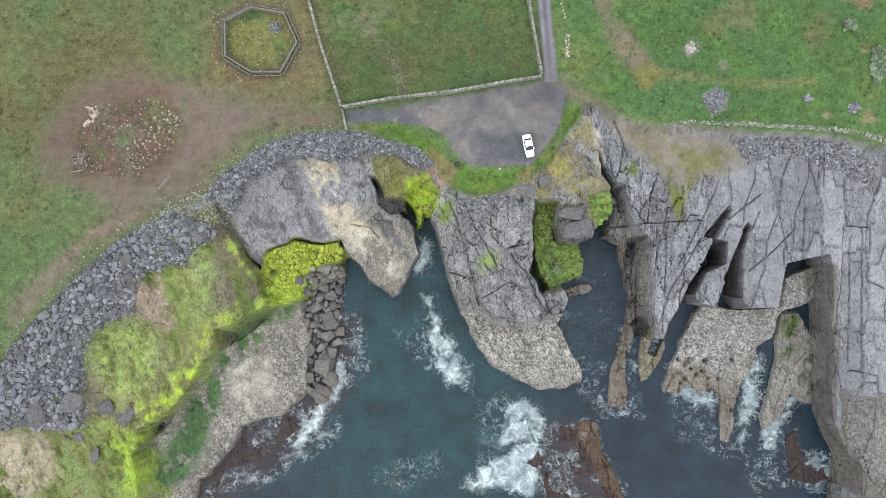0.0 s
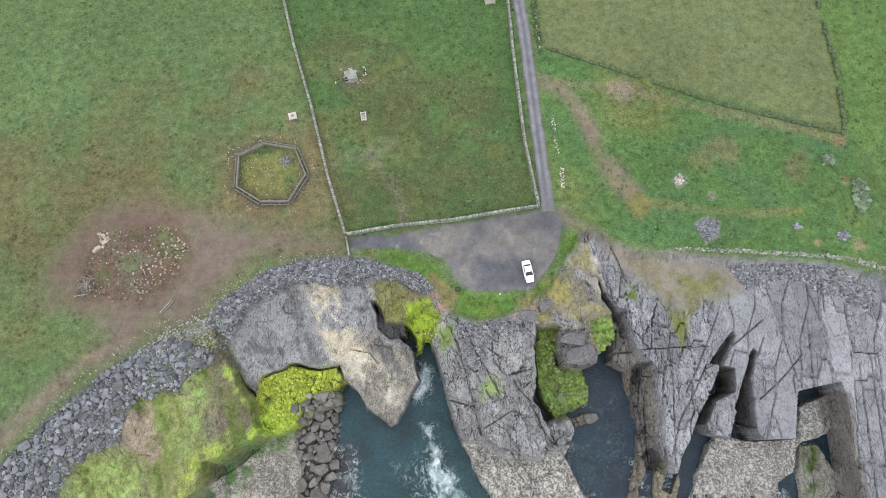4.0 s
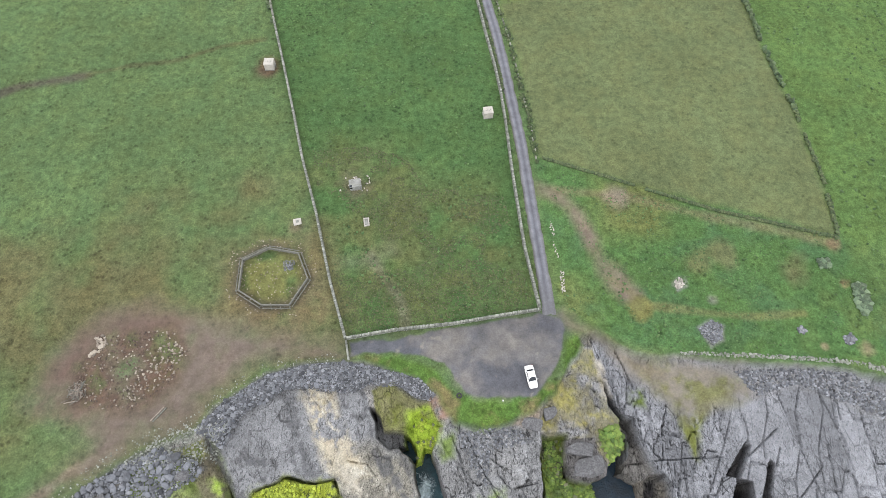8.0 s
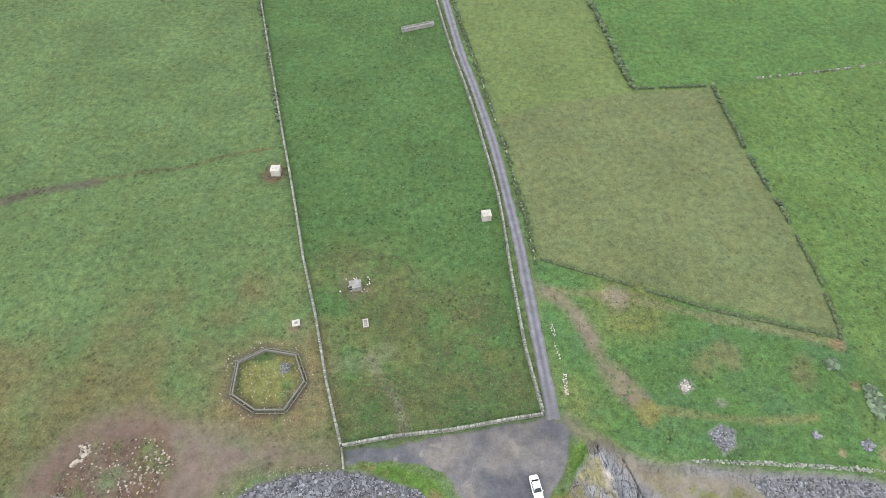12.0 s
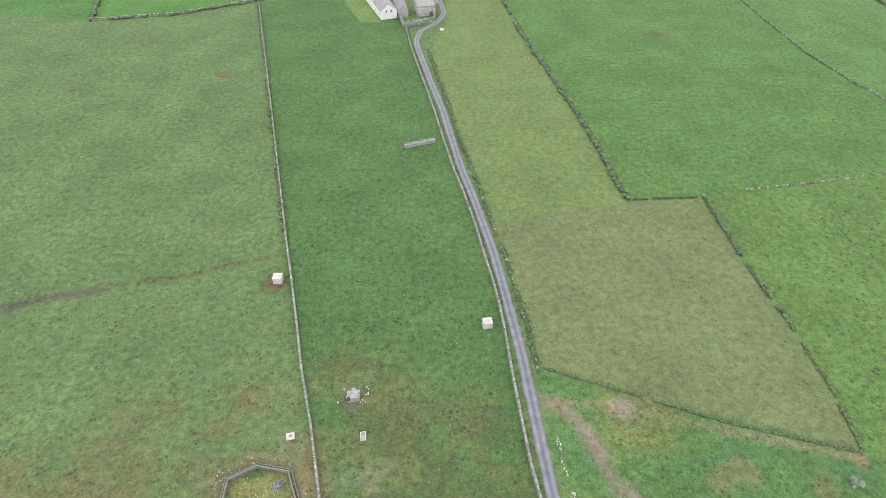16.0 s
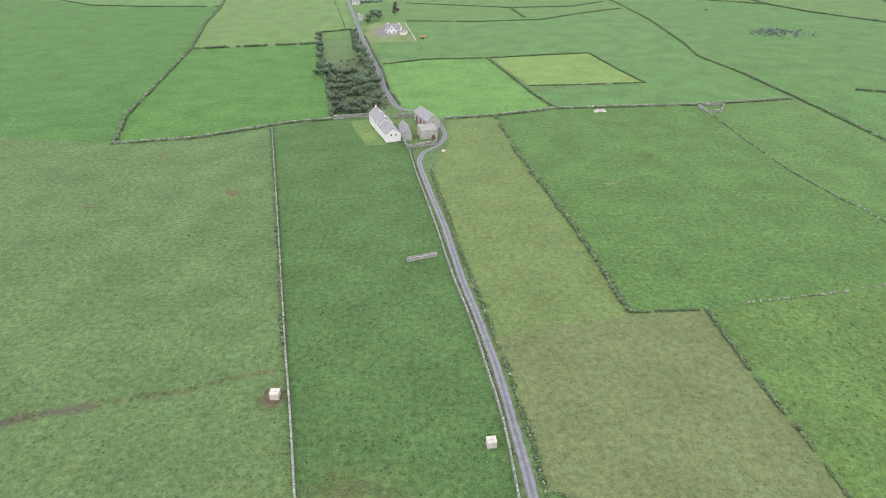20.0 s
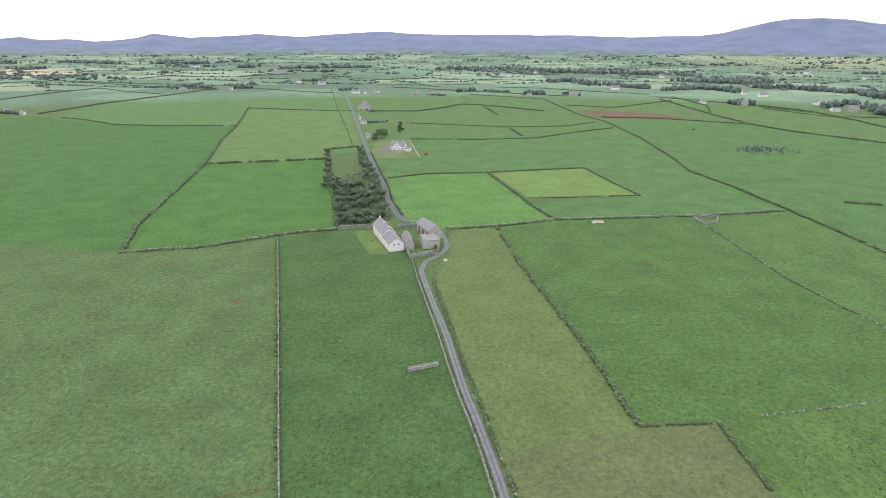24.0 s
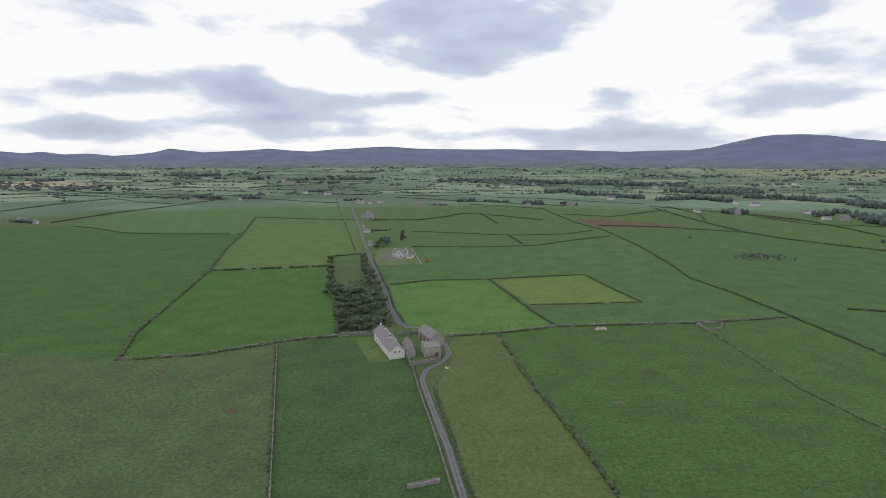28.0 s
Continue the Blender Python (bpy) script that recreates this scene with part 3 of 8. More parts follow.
PAVEMENT_EAST = [(88.0, 26.0), (240.0, 8.0), (900.0, -34.0), (900.0, -60.0), (300.0, -60.0), (110.0, -55.0), (78.0, -45.0), (85.0, -10.0)]
LOW_EAST = [(79.0, -20.7), (83.4, -22.0), (86.3, -21.8), (97.0, -21.9), (95.1, -50.2), (87.9, -50.1), (85.6, -42.0), (80.6, -32.8), (78.8, -27.3)]
FOOT_EAST = [(78.4, 3.0), (80.4, 4.2), (80.5, -10.9), (80.5, -26.9), (82.7, -33.6), (87.8, -43.7), (85.5, -44.8), (81.4, -35.8), (78.1, -29.1), (77.7, -15.5)]
PALE_EAST = [(49.3, -11.7), (51.5, -7.2), (54.3, -3.5), (60.7, -4.4), (70.0, -4.4), (71.2, 1.9), (77.4, 4.0), (78.3, -1.6), (75.8, -3.9), (71.7, -5.3), 
    (69.9, -6.2), (68.7, -10.7), (65.5, -12.4), (64.5, -16.4), (62.3, -19.8), (61.2, -22.6), (59.5, -31.5), (56.9, -31.5), (57.1, -22.0), (55.6, -20.8), 
    (53.0, -22.0), (51.0, -19.7), (49.0, -21.9), (45.9, -22.1), (45.5, -20.2), (47.5, -15.1)]
LOW_BLOCKS = [(70.4, -5.7), (74.2, -5.6), (76.9, -10.9), (77.2, -17.7), (76.1, -24.5), (71.6, -22.2), (69.7, -26.7), (65.5, -29.5), (65.1, -26.7), (67.3, -21.0), 
    (69.1, -15.4), (68.9, -10.8)]
RIB_A = [(37.0, 9.2), (40.1, 10.3), (42.3, 8.0), (41.9, -3.6), (41.1, -9.4), (38.6, -13.4), (39.0, -21.9), (38.3, -25.0), (34.0, -24.6), (34.5, -19.6), 
    (35.5, -15.0), (38.4, -7.1), (39.0, -1.3), (37.5, 4.5)]
RIB_B = [(42.1, -5.9), (43.1, -10.5), (46.8, -10.6), (44.6, -16.2), (42.8, -19.1), (41.2, -19.8), (40.8, -17.3), (41.3, -11.7)]
SLOT_A = [(54.1, 9.2), (56.5, 8.6), (56.2, 4.5), (52.4, 2.8), (49.6, -2.4), (46.9, -7.9), (44.4, -14.1), (42.9, -13.4), (45.2, -7.3), (47.0, -4.1), (49.1, 0.3), (51.3, 3.3), (52.7, 5.8)]
SLOT_B = [(60.6, 12.2), (61.2, 11.7), (59.4, 6.8), (59.4, -2.1), (58.0, -1.2), (56.2, 1.4), (57.6, 5.2), (58.6, 7.5)]
SLOT_C = [(38.9, 9.3), (41.0, 9.9), (40.8, -1.3), (41.6, -10.1), (40.3, -10.1), (39.2, -3.5), (38.5, 4.3)]
SLOT_D = [(57.0, 15.6), (57.6, 14.9), (54.6, 9.4), (52.3, 9.9)]
STEP_CHIMNEY = [(35.5, 20.4), (36.8, 19.8), (36.9, 15.8), (39.3, 11.2), (40.1, 9.5), (36.9, 8.9), (33.5, 10.1), (35.0, 13.5)]
REEF_OUT = [(26.8, -27.9), (29.2, -26.3), (32.4, -27.1), (33.8, -33.4), (36.7, -39.0), (37.9, -42.6), (38.6, -51.2), (32.0, -51.1), (31.0, -42.5), (27.8, -33.3)]
REEF_WEED = [(10.6, -33.2), (15.2, -33.2), (20.5, -29.9), (21.7, -27.1), (26.9, -27.9), (30.2, -33.4), (34.5, -42.6), (35.4, -51.2), (20.6, -51.1), (21.0, -42.4), 
    (20.3, -37.7), (14.0, -34.9)]
REEF_EAST = [(70.1, -30.4), (73.1, -28.7), (74.0, -33.8), (78.5, -36.6), (79.5, -39.5), (76.0, -40.8), (70.3, -39.4)]
BLOCK_EAST = [(51.6, -1.0), (54.0, 1.9), (56.3, 3.9), (56.4, 1.1), (54.5, -4.0), (50.8, -3.2)]
CRACKS_EAST = [
    [(72.9, 24.6), (74.1, 20.6), (75.0, 17.3), (75.4, 15.0), (75.2, 5.6)], [(75.7, 25.7), (75.7, 19.5)], [(79.9, 21.2), (80.0, 11.6), (84.7, 11.4)],
    [(72.1, 15.0), (71.4, 4.0)], [(84.7, 11.4), (84.2, 0.6), (87.1, -0.5)], [(70.2, 11.2), (64.4, 5.7), (60.9, 3.0)],
    [(63.1, 14.6), (59.8, 7.4)], [(67.8, 7.3), (67.8, 3.4)], [(41.1, 9.7), (40.7, -9.9)], [(43.1, 11.9), (41.8, -8.9)],
    [(45.3, 13.6), (43.8, -8.9)], [(51.8, 9.6), (45.3, -1.3), (42.3, -10.0)], [(63.3, 17.9), (52.4, 9.6)], [(55.0, 19.6), (50.2, 9.6), (47.2, 4.2)],
    [(60.2, 11.8), (58.5, -1.4)], [(32.3, 24.3), (35.2, 19.8), (40.9, 12.5)], [(40.9, 12.5), (51.4, 13.0)], [(34.8, 32.7), (37.4, 25.4)],
    [(80.8, 9.5), (80.0, -14.7)], [(83.2, 11.7), (82.6, -16.9)], [(80.1, -16.5), (84.7, -17.3), (84.8, -21.4)], [(34.5, 12.1), (41.2, 12.6), (42.0, 18.8)],
]
CRACKS_WEST = [
    [(-17.1, 13.0), (-13.3, 12.4), (-11.6, 10.2)], [(2.5, 16.8), (4.1, 12.3), (6.6, 3.4), (8.2, -3.2)], [(5.3, 16.8), (7.3, 12.3), (11.6, 4.5)], [(10.4, 13.9), (10.8, 10.0), (13.0, 7.8), (18.1, 8.9)],
    [(14.4, 6.7), (17.1, 3.3), (20.1, -3.3)], [(-0.3, 10.2), (0.6, 6.8), (2.7, 1.2)], [(0.5, 3.7), (7.0, 2.1)], [(8.3, -2.1), (13.9, 1.2), (17.2, 0.0)],
]
PAVED_SLAB = [(79.9, 21.5), (85.9, 21.7), (85.6, 11.6), (80.0, 11.4)]

# made ground
CAR_PARK = [(-17.7, 34.2), (-8.4, 34.8), (1.7, 37.2), (14.2, 38.8), (20.0, 40.1), (24.0, 39.5), (25.1, 37.1), (24.2, 33.0), (21.7, 27.7), (18.2, 24.1), 
    (13.7, 23.7), (9.3, 23.5), (5.5, 24.4), (2.8, 27.8), (1.1, 30.4), (-3.3, 31.5), (-8.4, 32.5), (-17.1, 31.8)]
TRACK_DIRT = [(-77.9, 22.5), (-73.1, 33.9), (-67.3, 39.8), (-58.6, 42.7), (-49.2, 39.7), (-37.7, 37.3), (-24.1, 34.6), (-17.9, 33.9), (-17.8, 30.8), (-26.2, 30.8), 
    (-35.1, 31.4), (-39.2, 26.8), (-43.1, 22.3), (-47.9, 15.8), (-56.2, 13.7), (-65.8, 6.3), (-74.1, -0.7), (-79.4, -5.2), (-80.0, -2.2), (-72.8, 4.3), 
    (-65.5, 11.6), (-62.9, 15.9), (-71.1, 20.3)]
DIRT_CORE = [(-69.3, 30.4), (-64.5, 36.2), (-53.5, 37.3), (-48.6, 33.8), (-50.1, 26.9), (-56.1, 21.3), (-64.7, 21.3), (-69.6, 24.7)]
DIRT_RIM = [(-76.3, 22.5), (-72.8, 31.5), (-68.1, 38.0), (-59.6, 41.5), (-50.3, 39.1), (-53.3, 36.1), (-64.5, 36.2), (-69.3, 30.4), (-69.4, 23.6), (-66.7, 20.2), 
    (-72.1, 20.3)]
PATH_EAST = [(22.1, 72.6), (24.2, 71.1), (28.4, 68.5), (31.8, 64.5), (34.6, 57.7), (34.7, 53.6), (38.4, 50.3), (41.6, 44.5), (40.7, 41.1), (37.3, 42.7), 
    (34.4, 47.1), (32.7, 52.3), (30.5, 59.1), (28.0, 64.8), (25.1, 67.5), (22.3, 68.5)]
TRACK_EAST = [(25.6, 70.0), (34.6, 68.9), (41.8, 68.2), (57.1, 63.5), (73.3, 59.5), (84.8, 56.2)]
TRACK_EAST_LOW = [(35.5, 48.1), (43.0, 41.9), (52.1, 40.6), (63.4, 39.4), (73.9, 40.0)]
ROCK_PATCH = [(51.9, 37.0), (54.8, 38.8), (56.9, 37.6), (56.5, 34.6), (53.6, 33.4)]
ROCK_PATCH_B = [(48.8, 47.4), (50.6, 48.3), (51.3, 46.2), (49.1, 45.3)]
SPIT_TURF = [(-14.6, 31.3), (-8.0, 31.6), (-1.5, 29.0), (2.8, 24.0), (8.3, 23.8), (17.0, 24.5), (23.1, 26.7), (24.9, 33.9), (27.3, 35.5), (28.8, 33.9), 
    (25.3, 30.0), (21.4, 23.9), (13.7, 19.0), (8.2, 17.9), (2.8, 19.1), (0.1, 23.5), (-3.7, 27.1), (-9.1, 28.7)]
GRAVEL_EAST = [(33.8, 32.3), (41.5, 30.8), (58.1, 29.4), (62.4, 26.9), (60.0, 23.8), (55.6, 22.7), (51.1, 21.6), (46.6, 19.4), (42.4, 23.9), (37.0, 28.4)]
SCREE_EAST = [(56.9, 28.8), (71.4, 29.1), (80.2, 28.1), (86.6, 23.6), (84.1, 19.2), (77.7, 22.6), (69.0, 26.0), (61.1, 23.8)]

# fields: outlines and turf colours
FIELD_WEST = [(-24.3, 55.5), (-34.4, 89.6), (-43.5, 122.6), (-58.6, 178.4), (-74.1, 235.5), (-96.9, 319.1), (-141.4, 299.0), (-172.6, 290.9), (-295.0, 270.7), 
    (-420.3, 241.6), (-402.6, 145.4), (-235.7, 54.7), (-131.0, 14.5)]
FIELD_MID = [(-24.0, 55.5), (-34.4, 89.6), (-43.5, 122.6), (-58.6, 178.4), (-74.1, 235.5), (-96.9, 319.1), (-63.8, 336.3), (-24.8, 338.4), (-15.4, 285.6), (-11.7, 255.5), (-5.9, 224.0), (-1.2, 198.1), (2.2, 176.5), (5.4, 158.2), (8.7, 142.5), (11.1, 128.9), (12.8, 116.9), (14.5, 106.4), (15.6, 97.0), (16.2, 88.6), (17.1, 76.4), (18.5, 55.2)] + [(20.6, 41.0), (-18.2, 35.1)]
FIELD_HAY = [(23.7, 79.4), (23.5, 81.5), (23.1, 89.1), (21.9, 97.6), (20.9, 107.0), (19.5, 117.6), (17.3, 129.7), (15.1, 143.4), (12.4, 159.2), (9.0, 177.7), (5.9, 199.4), (1.5, 225.4), (-3.4, 257.2), (4.2, 289.5), (4.7, 333.5), 
    (34.6, 341.6), (40.8, 278.0), (46.8, 241.3), (53.7, 197.1), (56.7, 170.5), (59.4, 142.4), (84.0, 143.8), (85.0, 110.5), (87.1, 92.5), (87.8, 73.1), 
    (86.5, 57.4), (61.6, 64.3), (40.1, 72.6)]
FIELD_HAY_NEAR = [(23.7, 79.4), (23.5, 81.5), (23.1, 89.1), (21.9, 97.6), (20.9, 107.0), (19.5, 117.6), (17.3, 129.7), (38.8, 136.7), (58.9, 140.3), (83.8, 143.2), (85.0, 110.5), (87.1, 92.5), (87.8, 73.1), 
    (86.5, 57.4), (61.6, 64.3), (40.1, 72.6)]
FIELD_EAST = [(34.6, 341.6), (77.4, 358.7), (164.5, 360.0), (165.5, 297.7), (172.7, 224.1), (182.5, 166.5), (114.9, 149.8), (84.0, 143.8), (59.4, 142.4), 
    (56.7, 170.5), (53.7, 197.1), (46.8, 241.3), (40.8, 278.0)]
FIELD_EAST_LOW = [(84.0, 143.8), (114.9, 149.8), (180.0, 162.9), (243.2, 116.7), (144.3, 42.2), (92.1, 49.5), (86.5, 57.4), (87.8, 73.1), (87.1, 92.5), (85.0, 110.5)]
FIELD_FAR_EAST = [(164.5, 360.0), (229.5, 371.6), (237.0, 297.8), (228.3, 199.0), (197.1, 137.6), (180.0, 162.9), (172.7, 224.1), (165.5, 297.7)]
SCRUB = [(22.2, 78.6), (41.7, 72.3), (59.7, 66.2), (87.3, 57.5), (99.3, 53.4), (99.0, 34.6), (86.6, 29.0), (68.5, 30.4), (46.7, 32.0), (33.9, 34.9), 
    (25.5, 40.9), (22.6, 60.5)]
FIELD_NW = [(-176.0, 293.9), (-191.9, 342.0), (-203.6, 411.1), (-226.4, 539.7), (-116.2, 562.9), (-65.6, 339.7), (-101.4, 322.3), (-136.4, 302.8)]
FIELD_NW_FAR = [(-223.7, 539.7), (-262, 679), (-287, 808), (-346, 1044), (-247, 1014), (-155, 995), (-93, 638), (-124, 619), (-116.2, 562.9), (-185.4, 548.1)]
FIELD_FAR_WEST = [(-996, 840), (-605, 911), (-464, 820), (-287, 808), (-262, 679), (-226.4, 539.7), (-203.6, 411.1), (-191.9, 342.0), (-176.0, 293.9), (-404.7, 330.8)]
FIELD_OPEN = [(-605, 911), (-652, 1119), (-600, 1328), (-250, 1369), (-155, 995), (-346, 1044), (-287, 808), (-464, 820)]
FIELD_N = [(-45.7, 477.8), (-12.1, 496.0), (41.2, 500.8), (63.2, 395.3), (73.8, 356.5), (33.9, 342.0), (2.1, 336.3), (-17.3, 342.0), (-28.9, 380.5), 
    (-41.1, 428.3)]
FIELD_N_BRIGHT = [(43.7, 500.8), (91.7, 513.1), (132.6, 520.8), (140.8, 467.0), (150.5, 419.5), (108.5, 414.5), (65.6, 411.1)]
FIELD_NE = [(-46.7, 489.0), (-65.6, 569.0), (-31, 692), (178, 751), (244, 701), (224.9, 508.1), (240.6, 380.5), (167.1, 364.2), (73.8, 356.5), (63.2, 395.3), 
    (150.5, 419.5), (132.6, 520.8), (41.2, 500.8)]
FIELD_MOOR = [(244, 853), (337, 896), (444, 827), (520, 658), (610.3, 539.7), (339.1, 292.1), (245.0, 301.0), (240.6, 380.5), (224.9, 508.1), (244, 701)]
FIELD_PLOUGH = [(232, 1005), (279, 1014), (345, 968), (400, 896), (323, 881), (247, 896)]
FIELD_STRAW = [(-1488, 1779), (-1406, 1810), (-1237, 1748), (-1201, 2025), (-1444, 2199), (-1636, 2108), (-1726, 2066)]
ORCHARD = [(-65.6, 339.7), (-93.3, 477.8), (-73.3, 500.8), (-65.1, 539.7), (-48.4, 456.7), (-31.1, 360.3), (-43.7, 342.0)]
LAWN = [(-53.7, 330.8), (-42.2, 335.2), (-28.6, 292.1), (-39.0, 290.4)]
YARD = [(-28.9, 333.0), (-13.8, 342.0), (-3.1, 330.8), (-1.9, 301.0), (-16.2, 287.9), (-25.4, 310.3)]
HOUSE_LAWN = [(-71.4, 569.0), (-79, 679), (-41, 688), (-22.7, 575.2)]
DRIVE = [(-69, 612), (-65, 654), (-54, 638), (-38, 605), (-56.8, 598.1)]
ROAD = [(22.4, 37.7), (22.2, 43.1), (21.6, 50.6), (20.9, 60.9), (20.2, 71.7)] + [(19.6, 81.6), (18.8, 89.2), (17.8, 97.7), (16.8, 107.1), (15.6, 117.8), (13.5, 129.8), (11.1, 143.5), (7.9, 159.4), (5.1, 177.8), (2.0, 199.6), (-3.2, 225.7), (-9.0, 257.4), (-10.4, 266.9)] + [(-8.7, 280.2), (-3.1, 287.1), 
    (1.3, 295.1), (3.5, 307.6)] + [(2.9, 308.4), (0.7, 326.5), (-4.2, 340.9), (-12.4, 352.8), (-22.6, 354.0)]
LANE = [(-22.5, 352.8), (-28.4, 362.9), (-38.8, 403.1), (-47.5, 456.7), (-61.0, 518.2), (-78, 602), (-101, 725), (-136, 911), (-201, 1248), (-248, 1434), 
    (-297, 1541)]
DITCH_WEST = [(-133.1, 90.0), (-110.2, 97.2), (-103.6, 100.6), (-92.0, 103.3), (-88.1, 104.5)]
DITCH_FAINT = [(-88.1, 104.5), (-79.0, 107.3), (-67.6, 109.0), (-55.5, 114.4), (-45.1, 116.7)]

TURF = {"west": (0.067, 0.107, 0.045), "mid": (0.049, 0.094, 0.034), "hay": (0.087, 0.122, 0.047), "hay_near": (0.090, 0.112, 0.053), "east": (0.056, 0.108, 0.035)}


def plan(x, y):
    """Height, colour and cover (rock, grass, shell) at each place."""
    wx, wy = x + 0.9 * fbm(x, y, 3.5, 5, 1), y + 0.9 * fbm(x, y, 3.5, 5, 4)
    n1, n2, n3, n4, n5 = fbm(x, y, 6, 5, 2), fbm(x, y, 22, 4, 5), fbm(x, y, 1.6, 4, 3), fbm(x + 0.4 * y, y, 0.9, 3, 6), fbm(x + 0.35 * y, 0.22 * y, 2.2, 4, 7)
    h = np.full(x.shape, -14.0) + n2
    tint = np.zeros(x.shape + (3,)) + (0.030, 0.030, 0.028)
    cover = np.zeros(x.shape + (3,)) + (1.0, 0.0, 0.0)
    coast = (y < 46)

    def lay(outline, level, colour, kind, edge=0.6, soft=0.35, warp=True, grow=0.0, where=None, strength=1.0, relief=0.5):
        xs, ys = [p[0] for p in outline], [p[1] for p in outline]
        m = (x > min(xs) - 6) & (x < max(xs) + 6) & (y > min(ys) - 6) & (y < max(ys) + 6)
        if not m.any():
            return
        d = depth_in(outline, (wx if warp else x)[m], (wy if warp else y)[m])
        if level is not None:
            w = np.clip(0.5 + d / edge, 0, 1)
            w = w * w * (3 - 2 * w)
            lv = level(x[m], y[m]) if callable(level) else level
            h[m] = h[m] * (1 - w) + (lv + relief * n1[m]) * w
        if colour is not None:
            w = strength * np.clip(0.5 + (d + grow) / soft, 0, 1)
            if where is not None:
                w = w * np.clip(where[m], 0, 1)
            tint[m] = tint[m] * (1 - w[:, None]) + np.array(colour) * w[:, None]
            cover[m] = cover[m] * (1 - w[:, None]) + np.array(kind) * w[:, None]

    ROCK, GRASS, SHELL = (1.0, 0.0, 0.0), (0.0, 1.0, 0.0), (0.0, 0.0, 1.0)
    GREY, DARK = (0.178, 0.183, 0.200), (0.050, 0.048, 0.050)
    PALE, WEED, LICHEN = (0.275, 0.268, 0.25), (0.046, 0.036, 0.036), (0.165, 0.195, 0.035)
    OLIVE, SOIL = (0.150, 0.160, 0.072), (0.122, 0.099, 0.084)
    # near-black that paints deep shade into the rock slots
    SLOT_SHADE = (0.045, 0.043, 0.045)
    if coast.any():
        # a rock apron under the turf's edge
        far_in = depth_in(LAND, wx, wy)
        w = np.clip((far_in + 9.0) / 2.0, 0, 1)
        h[:] = h * (1 - w) + (-2.2 + 0.22 * np.clip(far_in + 8, 0, 8) + n1) * w
        tint[:] = tint * (1 - w[..., None]) + np.array((0.19, 0.185, 0.18)) * w[..., None]
        lay(WEST_BASE, -9.2, (0.075, 0.085, 0.055), (0.7, 0.3, 0.0), 1.0)
        lay(SHELF_WEST, lambda a, b: -2.6 + 0.05 * (b + 10) - 0.02 * (a + 50), OLIVE, (0.5, 0.5, 0.0), 2.0)
        lay(LEDGE_WEST, -8.6, (0.245, 0.235, 0.215), (0.2, 0.0, 0.8), 0.8)
        lay(WEED_WEST, -9.9, WEED, ROCK, 1.0, 1.2)
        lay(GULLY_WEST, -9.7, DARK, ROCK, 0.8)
        lay(SLAB_WEST, lambda a, b: -1.6 - 0.13 * np.clip(28 - b, 0, 40), (0.178, 0.181, 0.192), (0.8, 0.0, 0.0), 0.7)
        lay(SLAB_POINT, lambda a, b: -4.4 - 0.22 * np.clip(12 - b, 0, 30), (0.20, 0.19, 0.165), (0.7, 0.0, 0.3), 2.0, 3.0)
        lay(WEST_TONGUE, None, (0.115, 0.105, 0.075), (0.6, 0.4, 0.0), 1.5, 1.5)
        lay(YELLOW_STEP, lambda a, b: -4.6 + 0.14 * (b - 8), LICHEN, ROCK, 0.9, 0.6)
        lay(CLIFF_FOOT, -7.4, (0.10, 0.105, 0.085), ROCK, 0.8)
        lay(KNOLL, -1.8, (0.145, 0.145, 0.075), (0.7, 0.3, 0.0), 1.0)
        lay(NOTCH, -4.8, (0.085, 0.085, 0.088), ROCK, 0.35, warp=False)
        lay(GREEN_CHUTE, lambda a, b: -4.5 + 0.35 * (b - 18), LICHEN, ROCK, 1.0)
        lay(HEADLAND, lambda a, b: -1.2 - 0.10 * np.clip(22 - b, 0, 40), (0.175, 0.177, 0.184), ROCK, 0.8)
        lay(HEAD_STEP, lambda a, b: -5.0 - 0.12 * np.clip(4 - b, 0, 10), (0.185, 0.184, 0.188), ROCK, 0.8)
        lay(HEAD_PALE, lambda a, b: -8.2 + 0.05 * (b + 8), PALE, SHELL, 0.9)
        lay(TAN_SLOPE, lambda a, b: -1.0 - 0.10 * np.clip(30 - b, 0, 30), (0.165, 0.158, 0.110), (0.6, 0.4, 0.0), 1.2)
        lay(TAN_SLOPE, None, (0.215, 0.205, 0.080), (0.5, 0.5, 0.0), soft=1.0, where=2.4 * n1 + 1.4 * n4 + 0.1)
        lay(TAN_SLOPE, None, (0.175, 0.175, 0.180), ROCK, soft=1.0, where=-2.8 * n1 + 1.6 * n3)
        lay(GREEN_GULLY, -6.5, (0.080, 0.105, 0.032), (0.5, 0.5, 0.0), 1.2)
        lay(GREEN_GULLY, None, (0.130, 0.122, 0.105), ROCK, soft=1.0, where=2.8 * n1 + 1.6 * n3)
        lay(GREEN_GULLY, None, (0.165, 0.205, 0.040), (0.5, 0.5, 0), soft=1.5, where=-2.6 * n1 + 1.6 * n4)
        lay(DARK_BLOCKS, -2.8, (0.125, 0.12, 0.12), ROCK, 0.5, warp=False)
        lay(PALE_EAST, lambda a, b: -8.5 + 0.05 * (b + 5), (0.262, 0.257, 0.245), (0.1, 0.0, 0.9), 0.7)
        lay([(45.0, -24.0), (47.0, -17.0), (53.5, -15.5), (57.0, -19.0), (62.0, -16.0), (66.5, -12.0), (66.0, -34.0), (55.0, -34.0)], None, (0.150, 0.136, 0.112), (0.7, 0.0, 0.3), soft=3.0, where=0.9 + 1.6 * n1)
        lay(LOW_BLOCKS, -9.0, (0.20, 0.195, 0.18), (0.6, 0.0, 0.4), 0.8)
